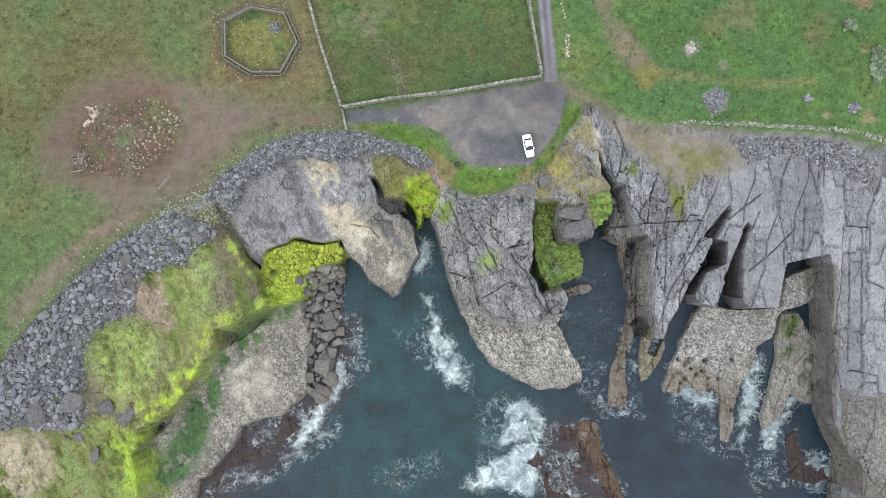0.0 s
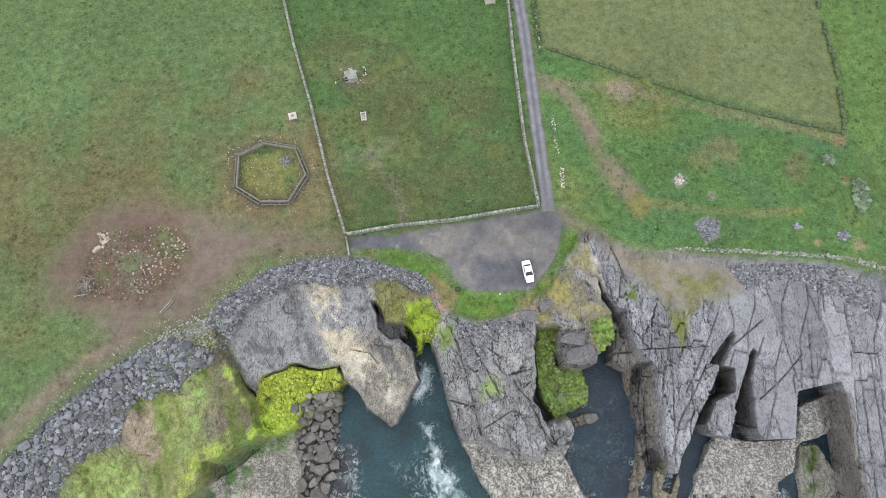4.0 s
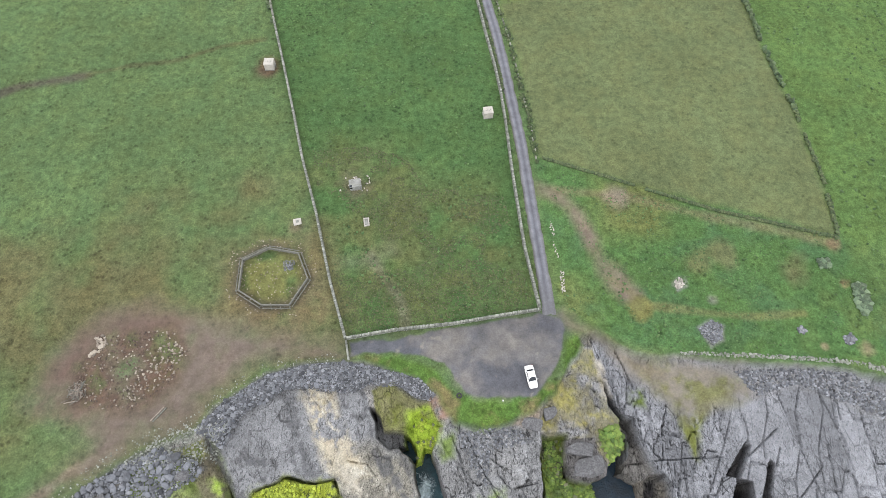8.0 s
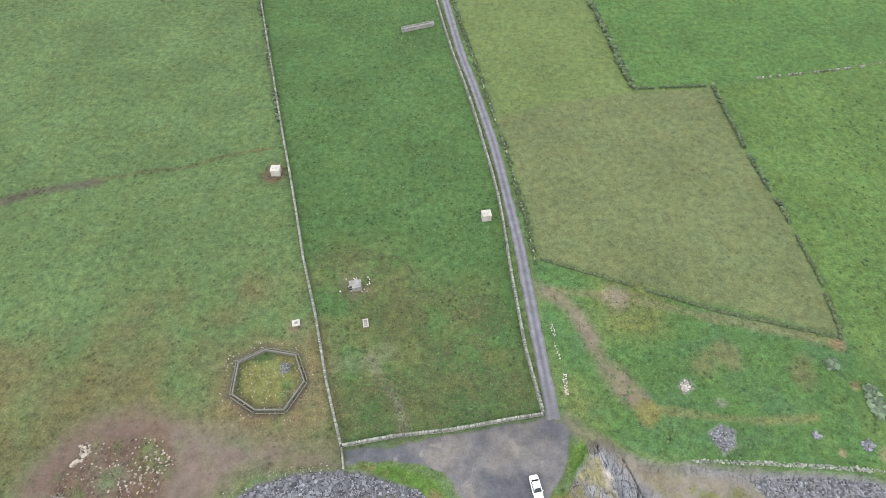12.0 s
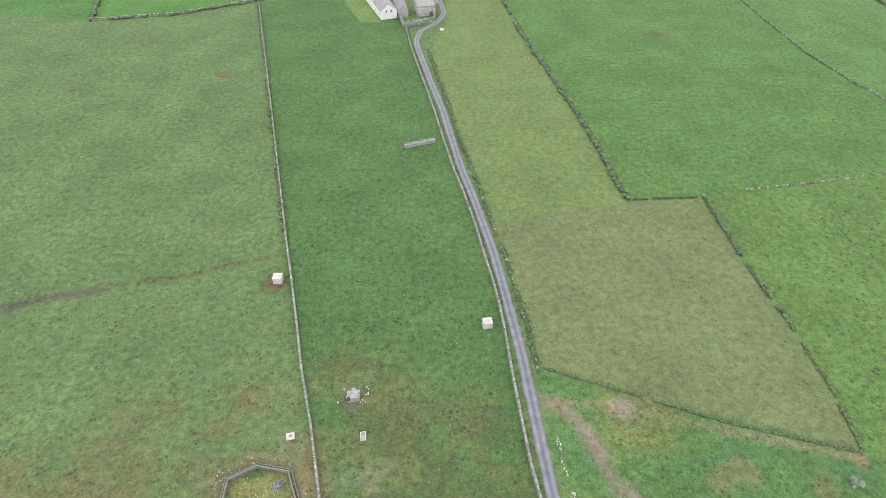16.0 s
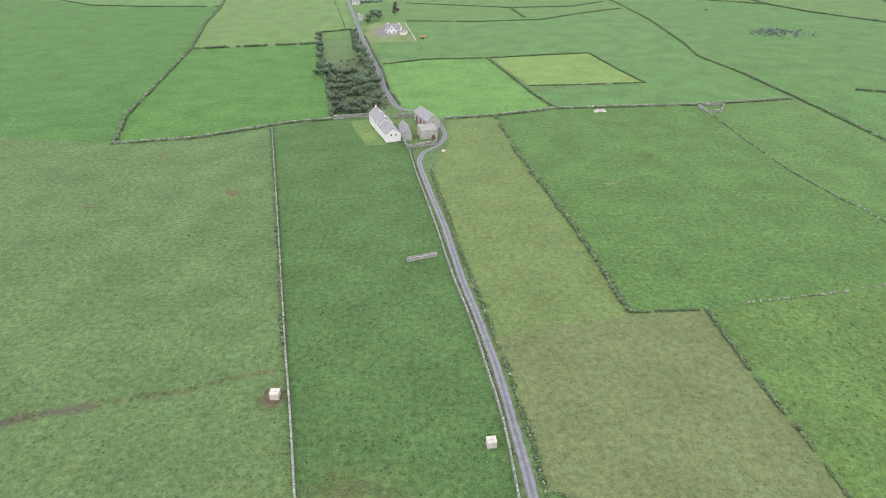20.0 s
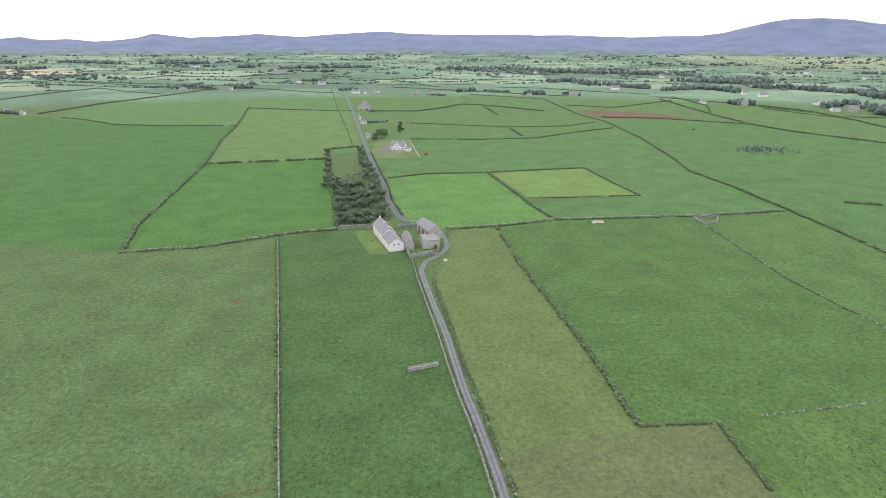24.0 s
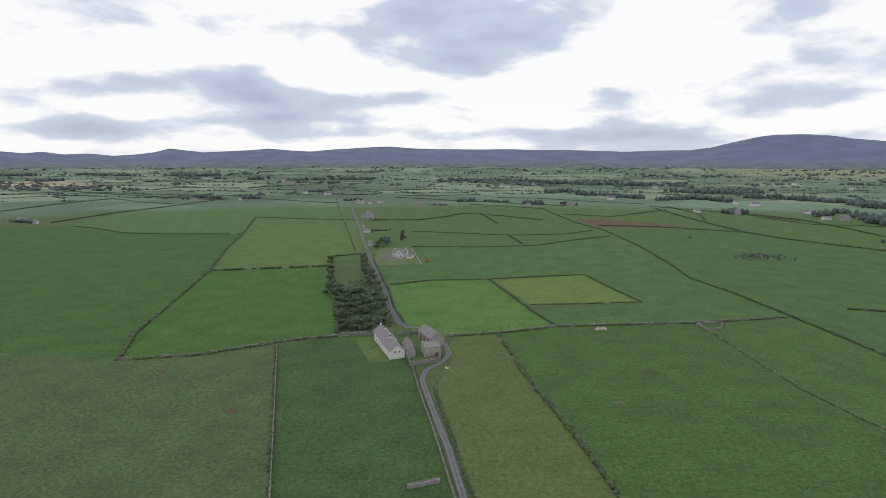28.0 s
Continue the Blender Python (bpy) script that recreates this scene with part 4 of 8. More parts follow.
        lay(FOOT_EAST, -8.9, (0.115, 0.108, 0.095), ROCK, 0.5, warp=False)
        lay(PAVEMENT, lambda a, b: -0.9 - 0.055 * np.clip(32 - b, 0, 90), GREY, ROCK, 0.3, warp=False)
        lay(PAVEMENT_EAST, -2.5, GREY, ROCK, 1.5)
        lay(LOW_EAST, lambda a, b: -5.0 - 0.06 * np.clip(-10 - b, 0, 60), (0.182, 0.178, 0.170), (0.3, 0.0, 0.7), 1.5, 2.5)
        lay(BLOCK_EAST, -3.0, GREY, ROCK, 0.4, warp=False)
        lay(STEP_CHIMNEY, -6.0, (0.12, 0.115, 0.11), ROCK, 0.8)
        lay(RIB_A, lambda a, b: -8.3 + 0.06 * (b - 0), (0.125, 0.112, 0.095), ROCK, 0.9)
        lay(RIB_B, -8.9, (0.17, 0.16, 0.12), (0.5, 0.0, 0.5), 0.7)
        # slot floors and walls coloured near black, standing in for their deep shade
        lay(SLOT_A, -11.0, SLOT_SHADE, ROCK, 0.3, grow=0.2, warp=False)
        lay(SLOT_B, -10.0, SLOT_SHADE, ROCK, 0.3, grow=0.2, warp=False)
        # west-facing cliff walls painted darker, for damp dark rock and the shade on them
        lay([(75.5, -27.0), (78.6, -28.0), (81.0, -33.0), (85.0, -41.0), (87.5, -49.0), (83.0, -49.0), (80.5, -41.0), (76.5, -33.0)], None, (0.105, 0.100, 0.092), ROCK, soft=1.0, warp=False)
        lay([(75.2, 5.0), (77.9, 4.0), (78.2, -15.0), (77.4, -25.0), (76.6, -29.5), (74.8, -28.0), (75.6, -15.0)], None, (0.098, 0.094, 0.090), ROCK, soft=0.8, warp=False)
        lay(SLOT_C, -9.0, SLOT_SHADE, ROCK, 0.5, grow=0.35, warp=False)
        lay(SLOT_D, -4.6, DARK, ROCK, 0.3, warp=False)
        lay(REEF_OUT, -9.75, (0.078, 0.057, 0.044), ROCK, 1.5, 1.0)
        lay(REEF_WEED, -10.0, WEED, ROCK, 1.5, 1.0)
        lay(REEF_SMALL, -9.3, (0.115, 0.10, 0.085), ROCK, 1.0)
        lay(REEF_EAST, -9.85, WEED, ROCK, 1.2)
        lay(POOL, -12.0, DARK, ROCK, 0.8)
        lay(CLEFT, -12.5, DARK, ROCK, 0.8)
        # joints
        rock = np.clip(cover[..., 0] + 0.5 * cover[..., 2], 0, 1) * (h > -9.4)
        east = np.clip((x - 30) / 4, 0, 1)
        smooth = np.clip((x - 52) / 5, 0, 1)
        tx, ty = x + 0.3 * n1 + 0.12 * n3, y + 0.3 * n1
        who, gap = cells(tx, ty, 2.6, 7.5, 10, 0)
        who3, gap3 = cells(x + 0.3 * n1, y + 0.3 * n1, 4.6, 15.0, 5, 5)
        who2, gap2 = cells(tx, ty, 1.7, 3.8, -30, 3)
        slab = (who - 0.5) * 0.55 - 0.45 * np.exp(-(gap / 0.13) ** 2)
        slab = slab * (1 - smooth) + smooth * ((who3 - 0.5) * 0.35 - 0.5 * np.exp(-(gap3 / 0.10) ** 2))
        slab2 = (who2 - 0.5) * 0.9 - 0.5 * np.exp(-(gap2 / 0.14) ** 2)
        calm = np.zeros(x.shape)
        for outline, amount in ((SLAB_WEST, 0.75), (GRAVEL_EAST, 0.95), (SCREE_EAST, 0.8)):
            calm = np.maximum(calm, amount * np.clip(0.5 + depth_in(outline, wx, wy) / 2.5, 0, 1))
        shade = 0.80 + 0.40 * (east * (who * (1 - smooth) + who3 * smooth) + (1 - east) * who2)
        tint *= (1 + rock * (1 - calm) * (shade - 1))[..., None]
        rock = rock * (1 - calm)
        h += rock * (east * slab + (1 - east) * slab2 * np.clip(0.45 + 1.2 * n2, 0.3, 1))
        cover[..., 0] *= 1 - 0.35 * smooth * (cover[..., 0] > 0.8) * (h > -6)
        # bedding: the rock breaks in low treads and steep little risers
        for step, dip_x, dip_y, share in ((0.75, 0.10, -0.05, 0.75), (0.32, -0.07, 0.04, 0.6)):
            lean = dip_x * x + dip_y * y + 0.35 * n1 + 0.12 * n3
            u = (h + lean) / step
            tread = (np.floor(u) + np.clip((u - np.floor(u) - 0.72) / 0.28, 0, 1)) * step - lean
            w = rock * share * (1 - 0.85 * smooth)
            h += w * (tread - h)
        h += rock * (0.42 - 0.30 * smooth) * n3 + cover[..., 2] * 0.5 * n4 * (h > -9.6)
        turfy = cover[..., 1] * (h > -9.0)
        h += turfy * (1.2 * n1 + 0.8 * n3 + 0.3 * n4)
        for lines, wide, deep in ((CRACKS_EAST, 0.11, 0.65), (CRACKS_WEST, 0.12, 0.6)):
            for line in lines:
                d = from_line(line, x + 0.3 * n3 + 0.3 * n1, y + 0.3 * n3)
                h -= deep * np.exp(-(d / wide) ** 2)
        # potholes worn in the low shelf
        pot = np.random.RandomState(64)
        for px, py in zip(pot.uniform(45, 62, 46), pot.uniform(-29, -14.5, 46)):
            r = pot.uniform(0.25, 0.55)
            i = (np.abs(x - px) < 2) & (np.abs(y - py) < 2) & (h > -9.7) & (h < -7.5)
            h[i] -= 1.1 * np.exp(-(np.hypot(x[i] - px, y[i] - py) / r) ** 4)
        lay(PAVED_SLAB, None, (0.165, 0.17, 0.185), ROCK, soft=0.4, warp=False)
        # growth on the rocks
        low = np.clip((-6.6 - h) / 1.5, 0, 1) * (h > -9.6)
        w = (low * cover[..., 0] * 0.5 * (n2 > -0.1))[..., None]
        tint[:] = tint * (1 - w) + np.array((0.150, 0.143, 0.130)) * w
        for outline, colour, soft, dens in (
                (YELLOW_STEP, (0.27, 0.32, 0.030), 2.0, 0.9), (GREEN_CHUTE, (0.20, 0.25, 0.03), 3.0, 0.7)):
            lay(outline, None, colour, ROCK, soft=soft, where=dens * (0.5 + 1.2 * n1 + 1.6 * n3 + 1.2 * n4))
    # turf and made ground
    lay(LAND, lambda a, b: 0.12 * fbm(a, b, 30, 3, 6) * (np.hypot(a, b) < 400) + far_rise(a, b), TURF["west"], GRASS, 1.4, 1.6, relief=0.08)
    if coast.any():
        # beds under the boulders darkened, as painted shade in the gaps
        lay(BEACH_WEST, lambda a, b: -0.5 + 0.02 * (a + 60), (0.062, 0.064, 0.070), ROCK, 2.5, 1.5)
        lay(BEACH_NORTH, -0.6, (0.092, 0.092, 0.097), ROCK, 2.0, 1.0)
        lay(SHELF_WEST, None, (0.165, 0.150, 0.115), (0.6, 0.4, 0), soft=2.0, where=3.6 * n5 + 1.5 * n3)
        lay(SHELF_WEST, None, (0.085, 0.115, 0.035), (0.4, 0.6, 0), soft=2.0, where=-3.6 * n5 + 1.2 * n1)
        lay(SLAB_WEST, None, (0.092, 0.094, 0.100), (0.6, 0.0, 0.0), soft=1.0, where=4.5 * n3 + 4.0 * n5 - 0.6, strength=0.8)
        # dark weathering in slanting rows, and a pale lichen band
        c, s = math.cos(radians(28)), math.sin(radians(28))
        row = fbm(c * x + s * y, 0.36 * (c * y - s * x), 1.3, 4, 0)
        lay(SLAB_WEST, None, (0.088, 0.088, 0.092), (0.8, 0.0, 0.0), soft=1.0, where=7.0 * row + 2.0 * n2 - 0.7, strength=0.75)
        band = [(-26.5, 25.0), (-21.0, 25.4), (-18.6, 19.0), (-14.5, 12.5), (-8.0, 5.5), (-9.6, 3.0), (-19.6, 9.6), (-22.0, 15.0), (-24.6, 21.0)]
        lay(band, None, (0.300, 0.268, 0.205), (0.6, 0.0, 0.2), soft=3.5, where=0.3 + 2.0 * n1 + 1.5 * n3)
        lay(band, None, (0.430, 0.415, 0.370), (0.5, 0.0, 0.4), soft=3.0, where=5.0 * n3 + 3.0 * n4 + 1.5 * n1 - 0.35)
        lay(HEADLAND, None, (0.185, 0.185, 0.188), ROCK, soft=1.0, where=2.6 * n1 + 1.5 * n4 - 0.2, strength=0.7)
        lay(LEDGE_WEST, None, (0.115, 0.100, 0.088), ROCK, soft=1.0, where=3.0 * n1 + 1.5 * n3 - 0.1, strength=0.8)
        lay(YELLOW_STEP, None, (0.050, 0.060, 0.030), ROCK, soft=1.0, where=3.2 * n3 + 2.0 * n4 - 0.3)
        scar = [(-59.5, 0.5), (-54.0, 2.5), (-50.8, -6.5), (-52.2, -8.0), (-55.8, -5.0)]
        lay(scar, None, (0.225, 0.185, 0.150), (0.6, 0.2, 0.0), soft=1.2, where=0.9 + 1.5 * n3)
        lay([(-46.5, -7.5), (-44.0, 6.0), (-41.0, 12.0), (-39.4, 8.5), (-42.4, -6.0)], None, (0.118, 0.112, 0.076), (0.5, 0.5, 0.0), soft=2.5, where=0.8 + 1.5 * n1)
        lay([(-57.0, -11.0), (-53.5, -8.5), (-50.5, -14.0), (-54.5, -21.0), (-57.5, -18.0)], None, (0.135, 0.128, 0.082), (0.5, 0.5, 0.0), soft=2.5, where=0.7 + 1.8 * n1)
        for outline, colour, soft, dens in GROWTH:
            lay(outline, None, colour, (0.5, 0.5, 0.0), soft=soft, where=dens * (0.55 + 1.1 * n1 + 1.2 * n3 + 0.8 * n4 + 1.6 * n5))
        lay(GRAVEL_EAST, None, (0.165, 0.150, 0.128), (0.1, 0.3, 0), soft=3.0)
        lay(GRAVEL_EAST, None, (0.118, 0.122, 0.060), (0.1, 0.7, 0), soft=4.0, where=2.8 * n1 + 1.2 * n3)
        lay(SCREE_EAST, None, (0.170, 0.168, 0.172), ROCK, soft=2.5)
        lay(SPIT_TURF, None, (0.060, 0.112, 0.026), GRASS, soft=1.2)
        lay(SPIT_TURF, None, (0.118, 0.108, 0.052), GRASS, soft=1.5, where=2.6 * n1 + 1.2 * n3 + 0.15)
    on_land = np.clip(depth_in(LAND, wx, wy) / 1.5, 0, 1) if coast.any() else np.ones(x.shape)
    for outline, colour in FIELDS:
        lay(outline, None, colour, (0.0, 0.75, 0.0) if outline in (FIELD_HAY, FIELD_HAY_NEAR) else GRASS, soft=1.5, where=on_land)
    wear = np.clip(0.75 + 2.0 * n2 + 0.8 * n1, 0, 1) * on_land
    lay(MID_WORN, None, (0.076, 0.090, 0.038), GRASS, soft=14, where=wear - 0.2 + 1.6 * n1, strength=0.85)
    lay(WEST_WORN, None, (0.088, 0.084, 0.042), GRASS, soft=12, where=wear, strength=0.85)
    lay(SCRUB, None, (0.054, 0.106, 0.036), GRASS, soft=2.0)
    lay(SCRUB, None, (0.105, 0.118, 0.045), GRASS, soft=2.0, where=3.0 * n2 + 0.2, strength=0.7)
    lay(SCRUB, None, (0.048, 0.098, 0.044), GRASS, soft=2.0, where=3.2 * n1 - 1.5 * n2, strength=0.7)
    lay([(23.4, 40.5), (25.2, 41.2), (28.3, 38.2), (31.6, 36.6), (35.7, 32.8), (40.1, 30.4), (43.6, 29.0), (43.4, 27.6), (39.8, 28.3), (32.4, 33.4), 
    (27.6, 35.8), (24.4, 38.0)], None, (0.135, 0.120, 0.088), (0.0, 0.4, 0.0), soft=2.0, where=0.9 + 1.2 * n1)
    lay([(-27.2, 60.7), (-20.2, 41.7), (-18.4, 35.1), (-38.6, 35.2), (-43.7, 42.4), (-43.8, 53.9), (-37.2, 58.0), (-31.3, 59.3)], None, (0.112, 0.096, 0.056), GRASS, soft=9.0, where=0.75 + 1.6 * n1)
    lay([(-37.0, 56.3), (-29.0, 54.9), (-25.9, 48.3), (-29.5, 41.4), (-36.7, 41.1), (-42.2, 45.1), (-42.5, 53.2)], None, (0.072, 0.064, 0.050), (0.0, 0.5, 0.0), soft=2.0, where=0.9 + 1.5 * n1)
    lay(PEN_TURF, None, (0.115, 0.122, 0.046), GRASS, soft=2.5)
    lay(PEN_TURF, None, (0.055, 0.090, 0.034), GRASS, soft=2.0, where=3.0 * n1 + 0.1)
    lay(TRACK_DIRT, None, SOIL, (0.0, 0.35, 0), soft=6.0, where=(0.85 + 1.0 * n1) * on_land)
    lay(DIRT_RIM, None, (0.104, 0.073, 0.061), (0.0, 0.35, 0), soft=5.0, where=0.8 + 1.2 * n1)
    lay(DIRT_CORE, None, (0.092, 0.058, 0.046), (0.3, 0.7, 0), soft=4.0, where=0.7 + 1.6 * n1)
    lay(DIRT_CORE, None, (0.055, 0.043, 0.036), (0.3, 0.7, 0), soft=4.0, where=2.6 * n3 + 1.8 * n1 - 0.2, strength=0.7)
    lay(DIRT_CORE, None, (0.085, 0.100, 0.050), (0.3, 0.7, 0), soft=4.0, where=3.2 * n1 - 0.1)
    lay(PATH_EAST, None, (0.150, 0.122, 0.098), (0.0, 0.3, 0), soft=2.5, where=0.95 + n1)
    lay(ROCK_PATCH, None, (0.20, 0.20, 0.20), ROCK, soft=1.2)
    lay(ROCK_PATCH_B, None, (0.23, 0.23, 0.22), ROCK, soft=1.2)
    for line, wide, colour, s in TRACKS:
        xs, ys = [p[0] for p in line], [p[1] for p in line]
        m = (x > min(xs) - 8) & (x < max(xs) + 8) & (y > min(ys) - 8) & (y < max(ys) + 8)
        if m.any():
            w = s * np.clip(1.4 - from_line(line, x[m], y[m]) / wide + 0.8 * n1[m], 0, 1)[:, None]
            tint[m] = tint[m] * (1 - w) + np.array(colour) * w
    lay(CAR_PARK, None, (0.086, 0.089, 0.102), (0.0, 0.0, 0.0), soft=0.5)
    lay(CAR_PARK, None, (0.150, 0.140, 0.132), (0.0, 0.0, 0.0), soft=0.5, where=2.6 * fbm(x, y, 9, 6, 0) - 0.15)
    lay(CAR_PARK, None, (0.170, 0.158, 0.146), (0.0, 0.0, 0.0), soft=1.0, where=4.0 * n3 + 2.0 * n1 - 1.1)
    lay([(0.2, 32.0), (2.9, 32.3), (6.7, 29.3), (8.5, 24.6), (14.3, 24.6), (12.6, 23.3), (7.2, 23.8), (3.5, 26.4), (1.8, 29.6)], None, (0.180, 0.165, 0.155), (0.0, 0.0, 0.0), soft=2.5, where=0.8 + 1.5 * n1)
    lay(CAR_PARK, None, (0.072, 0.073, 0.084), (0.0, 0.0, 0.0), soft=4.0, where=2.4 * fbm(x, y, 13, 5, 3) - 0.2)
    for px, py, r, colour in WORN_SPOTS:
        d = np.hypot(x - px, y - py) / r
        w = np.clip(1.5 - 1.2 * d + 1.5 * n1, 0, 1)[..., None] * 0.85
        tint[:] = tint * (1 - w) + np.array(colour) * w
    # distant patchwork, its field colours paled and blued for haze
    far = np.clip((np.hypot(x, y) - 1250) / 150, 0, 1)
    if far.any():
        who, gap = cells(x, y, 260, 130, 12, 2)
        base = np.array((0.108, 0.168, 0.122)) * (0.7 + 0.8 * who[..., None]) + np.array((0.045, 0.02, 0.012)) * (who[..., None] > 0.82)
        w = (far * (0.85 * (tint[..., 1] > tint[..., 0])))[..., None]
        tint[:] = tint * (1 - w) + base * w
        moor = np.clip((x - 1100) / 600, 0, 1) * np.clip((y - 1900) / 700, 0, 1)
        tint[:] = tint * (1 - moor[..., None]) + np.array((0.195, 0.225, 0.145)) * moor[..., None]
        lay(FIELD_PLOUGH, None, (0.105, 0.075, 0.050), GRASS, soft=6, warp=False)
        lay(FIELD_STRAW, None, (0.32, 0.285, 0.215), GRASS, soft=6, warp=False)
    return h, tint, cover


GROWTH = [
    ([(-68.1, -10.1), (-62.8, -6.4), (-57.4, -5.9), (-53.0, -9.2), (-48.5, -14.6), (-53.8, -19.4), (-61.3, -20.9), (-64.6, -17.7)], (0.215, 0.290, 0.095), 4.0, 0.9),
    ([(-49.0, 8.3), (-44.7, 10.4), (-42.9, 4.9), (-43.3, -4.9), (-48.7, -8.2), (-52.0, -4.9), (-53.3, 1.7)], (0.180, 0.250, 0.080), 4.0, 0.75),
    ([(-57.9, -27.3), (-51.6, -22.1), (-47.3, -18.9), (-42.7, -8.2), (-36.8, -4.5), (-39.0, -2.8), (-45.4, -7.1), (-48.5, -13.6), (-52.7, -19.9), 
    (-58.1, -20.9)], (0.283, 0.401, 0.052), 3.0, 1.1),
    ([(-36.7, -5.0), (-27.0, -1.8), (-25.4, 3.7), (-28.1, 4.8), (-34.7, 1.5), (-41.4, 9.3), (-38.6, 9.3), (-34.1, -0.7), (-35.7, -3.4)], (0.262, 0.388, 0.052), 2.0, 1.1),
    ([(-65.4, -25.1), (-59.0, -26.2), (-56.2, -30.5), (-54.3, -39.9), (-61.8, -39.8), (-63.1, -30.4)], (0.237, 0.343, 0.052), 4.0, 1.1),
    ([(-72.8, -28.2), (-65.4, -25.1), (-62.1, -30.4), (-59.6, -39.9), (-72.4, -39.7)], (0.129, 0.185, 0.069), 3.0, 1.0),
    ([(-90.0, -27.0), (-77.2, -26.6), (-72.8, -28.2), (-72.6, -34.5), (-76.7, -38.6), (-89.4, -38.5)], (0.290, 0.265, 0.200), 3.0, 1.0),
    ([(-58.2, 1.7), (-53.3, 2.8), (-52.0, -4.9), (-56.4, -4.8)], (0.270, 0.225, 0.175), 1.5, 1.0),
    ([(-36.7, -3.0), (-33.8, -5.3), (-38.3, -12.0), (-43.3, -16.5), (-44.3, -23.2), (-45.9, -29.8), (-50.2, -37.4), (-54.6, -39.6), (-57.4, -37.3), 
    (-53.8, -28.6), (-48.3, -19.8), (-45.1, -14.2), (-41.8, -8.6)], (0.060, 0.110, 0.050), 2.5, 1.5),
    ([(-39.5, -9.8), (-35.0, -5.3), (-28.2, -2.5), (-29.3, -5.3), (-36.1, -9.8), (-38.3, -14.3)], (0.073, 0.143, 0.043), 2.0, 1.0),
    ([(-42.8, -15.4), (-33.8, -12.1), (-32.5, -18.8), (-33.6, -25.5), (-41.5, -25.4)], (0.310, 0.300, 0.265), 1.5, 0.9),
    ([(-26.1, 25.4), (-20.5, 24.8), (-19.4, 19.2), (-14.9, 12.4), (-19.3, 10.2), (-21.6, 13.6), (-24.4, 21.5)], (0.330, 0.290, 0.205), 2.5, 1.7),
    ([(-21.6, 17.0), (-18.3, 16.9), (-14.9, 10.2), (-8.3, 4.6), (-9.4, 3.5), (-19.3, 10.2)], (0.340, 0.320, 0.270), 3.0, 1.4),
    ([(-12.6, 25.1), (-8.2, 26.2), (-6.0, 18.9), (-9.3, 18.4), (-11.5, 21.2)], (0.110, 0.125, 0.030), 2.0, 0.9),
    ([(-6.0, 21.3), (-1.6, 22.4), (0.1, 18.5), (-0.5, 15.7), (-3.3, 11.8), (-4.4, 14.6), (-6.0, 15.7)], (0.226, 0.323, 0.038), 1.5, 1.1),
    ([(0.1, 16.2), (2.9, 17.9), (2.8, 13.4), (0.6, 12.3)], (0.125, 0.175, 0.056), 1.5, 0.9),
    ([(7.2, 7.3), (11.6, 7.8), (11.6, 3.4), (8.3, 3.4)], (0.173, 0.239, 0.076), 2.0, 1.0),
    ([(19.8, 10.1), (23.7, 9.0), (29.4, 7.8), (28.6, 1.1), (23.0, -0.0), (19.7, 3.4)], (0.086, 0.164, 0.043), 2.0, 0.6),
    ([(30.2, 18.3), (34.8, 20.5), (34.6, 15.4), (32.9, 12.7), (30.1, 14.4)], (0.080, 0.125, 0.022), 1.5, 1.1),
    ([(36.5, 25.7), (39.3, 25.1), (39.2, 21.8), (36.7, 22.4)], (0.085, 0.115, 0.030), 1.5, 1.0),
    ([(44.6, 20.6), (51.3, 21.7), (48.9, 17.3), (47.1, 11.8), (46.0, 12.9)], (0.105, 0.120, 0.035), 2.0, 1.0),
    ([(70.5, -5.6), (74.0, -5.6), (73.1, -13.1), (70.1, -15.3)], (0.050, 0.075, 0.022), 1.5, 1.2),
    ([(-2.1, 23.7), (1.2, 23.1), (2.3, 20.4), (0.1, 19.8), (-1.0, 22.0)], (0.245, 0.165, 0.135), 1.0, 1.1),
    ([(30.4, 31.3), (31.9, 30.8), (33.1, 23.5), (31.7, 22.9)], (0.330, 0.310, 0.270), 0.8, 1.0),
    ([(13.8, 18.6), (18.8, 22.5), (19.9, 21.4), (17.1, 18.0)], (0.270, 0.230, 0.190), 1.2, 0.9),
]
PEN_TURF = [(-36.2, 54.7), (-30.1, 53.6), (-27.7, 48.3), (-30.6, 43.0), (-35.9, 43.0), (-40.6, 45.9), (-40.9, 52.3)]
FIELDS = [
    ([(-160, 600), (60, 560), (230, 380), (245, 250), (1500, 100), (1500, 1500), (-400, 1500)], (0.068, 0.122, 0.044)),
    (FIELD_WEST, TURF["west"]), (FIELD_MID, TURF["mid"]), (FIELD_HAY, TURF["hay"]), (FIELD_HAY_NEAR, TURF["hay_near"]), (FIELD_EAST, TURF["east"]),
    (FIELD_FAR_EAST, (0.060, 0.114, 0.038)), (FIELD_EAST_LOW, (0.064, 0.112, 0.036)), (FIELD_NW, (0.052, 0.117, 0.032)), (FIELD_NW_FAR, (0.082, 0.136, 0.049)), (FIELD_FAR_WEST, (0.048, 0.108, 0.032)),
    (FIELD_OPEN, (0.069, 0.132, 0.049)), (FIELD_N, (0.075, 0.154, 0.046)), (FIELD_N_BRIGHT, (0.103, 0.162, 0.052)), (FIELD_NE, (0.063, 0.125, 0.045)),
    (FIELD_MOOR, (0.059, 0.120, 0.042)), (PEN_TURF, (0.110, 0.125, 0.045)), (ORCHARD, (0.059, 0.086, 0.042)), (LAWN, (0.098, 0.149, 0.053)), (YARD, (0.073, 0.116, 0.045)), (HOUSE_LAWN, (0.104, 0.138, 0.060)), (DRIVE, (0.125, 0.125, 0.125)),
]
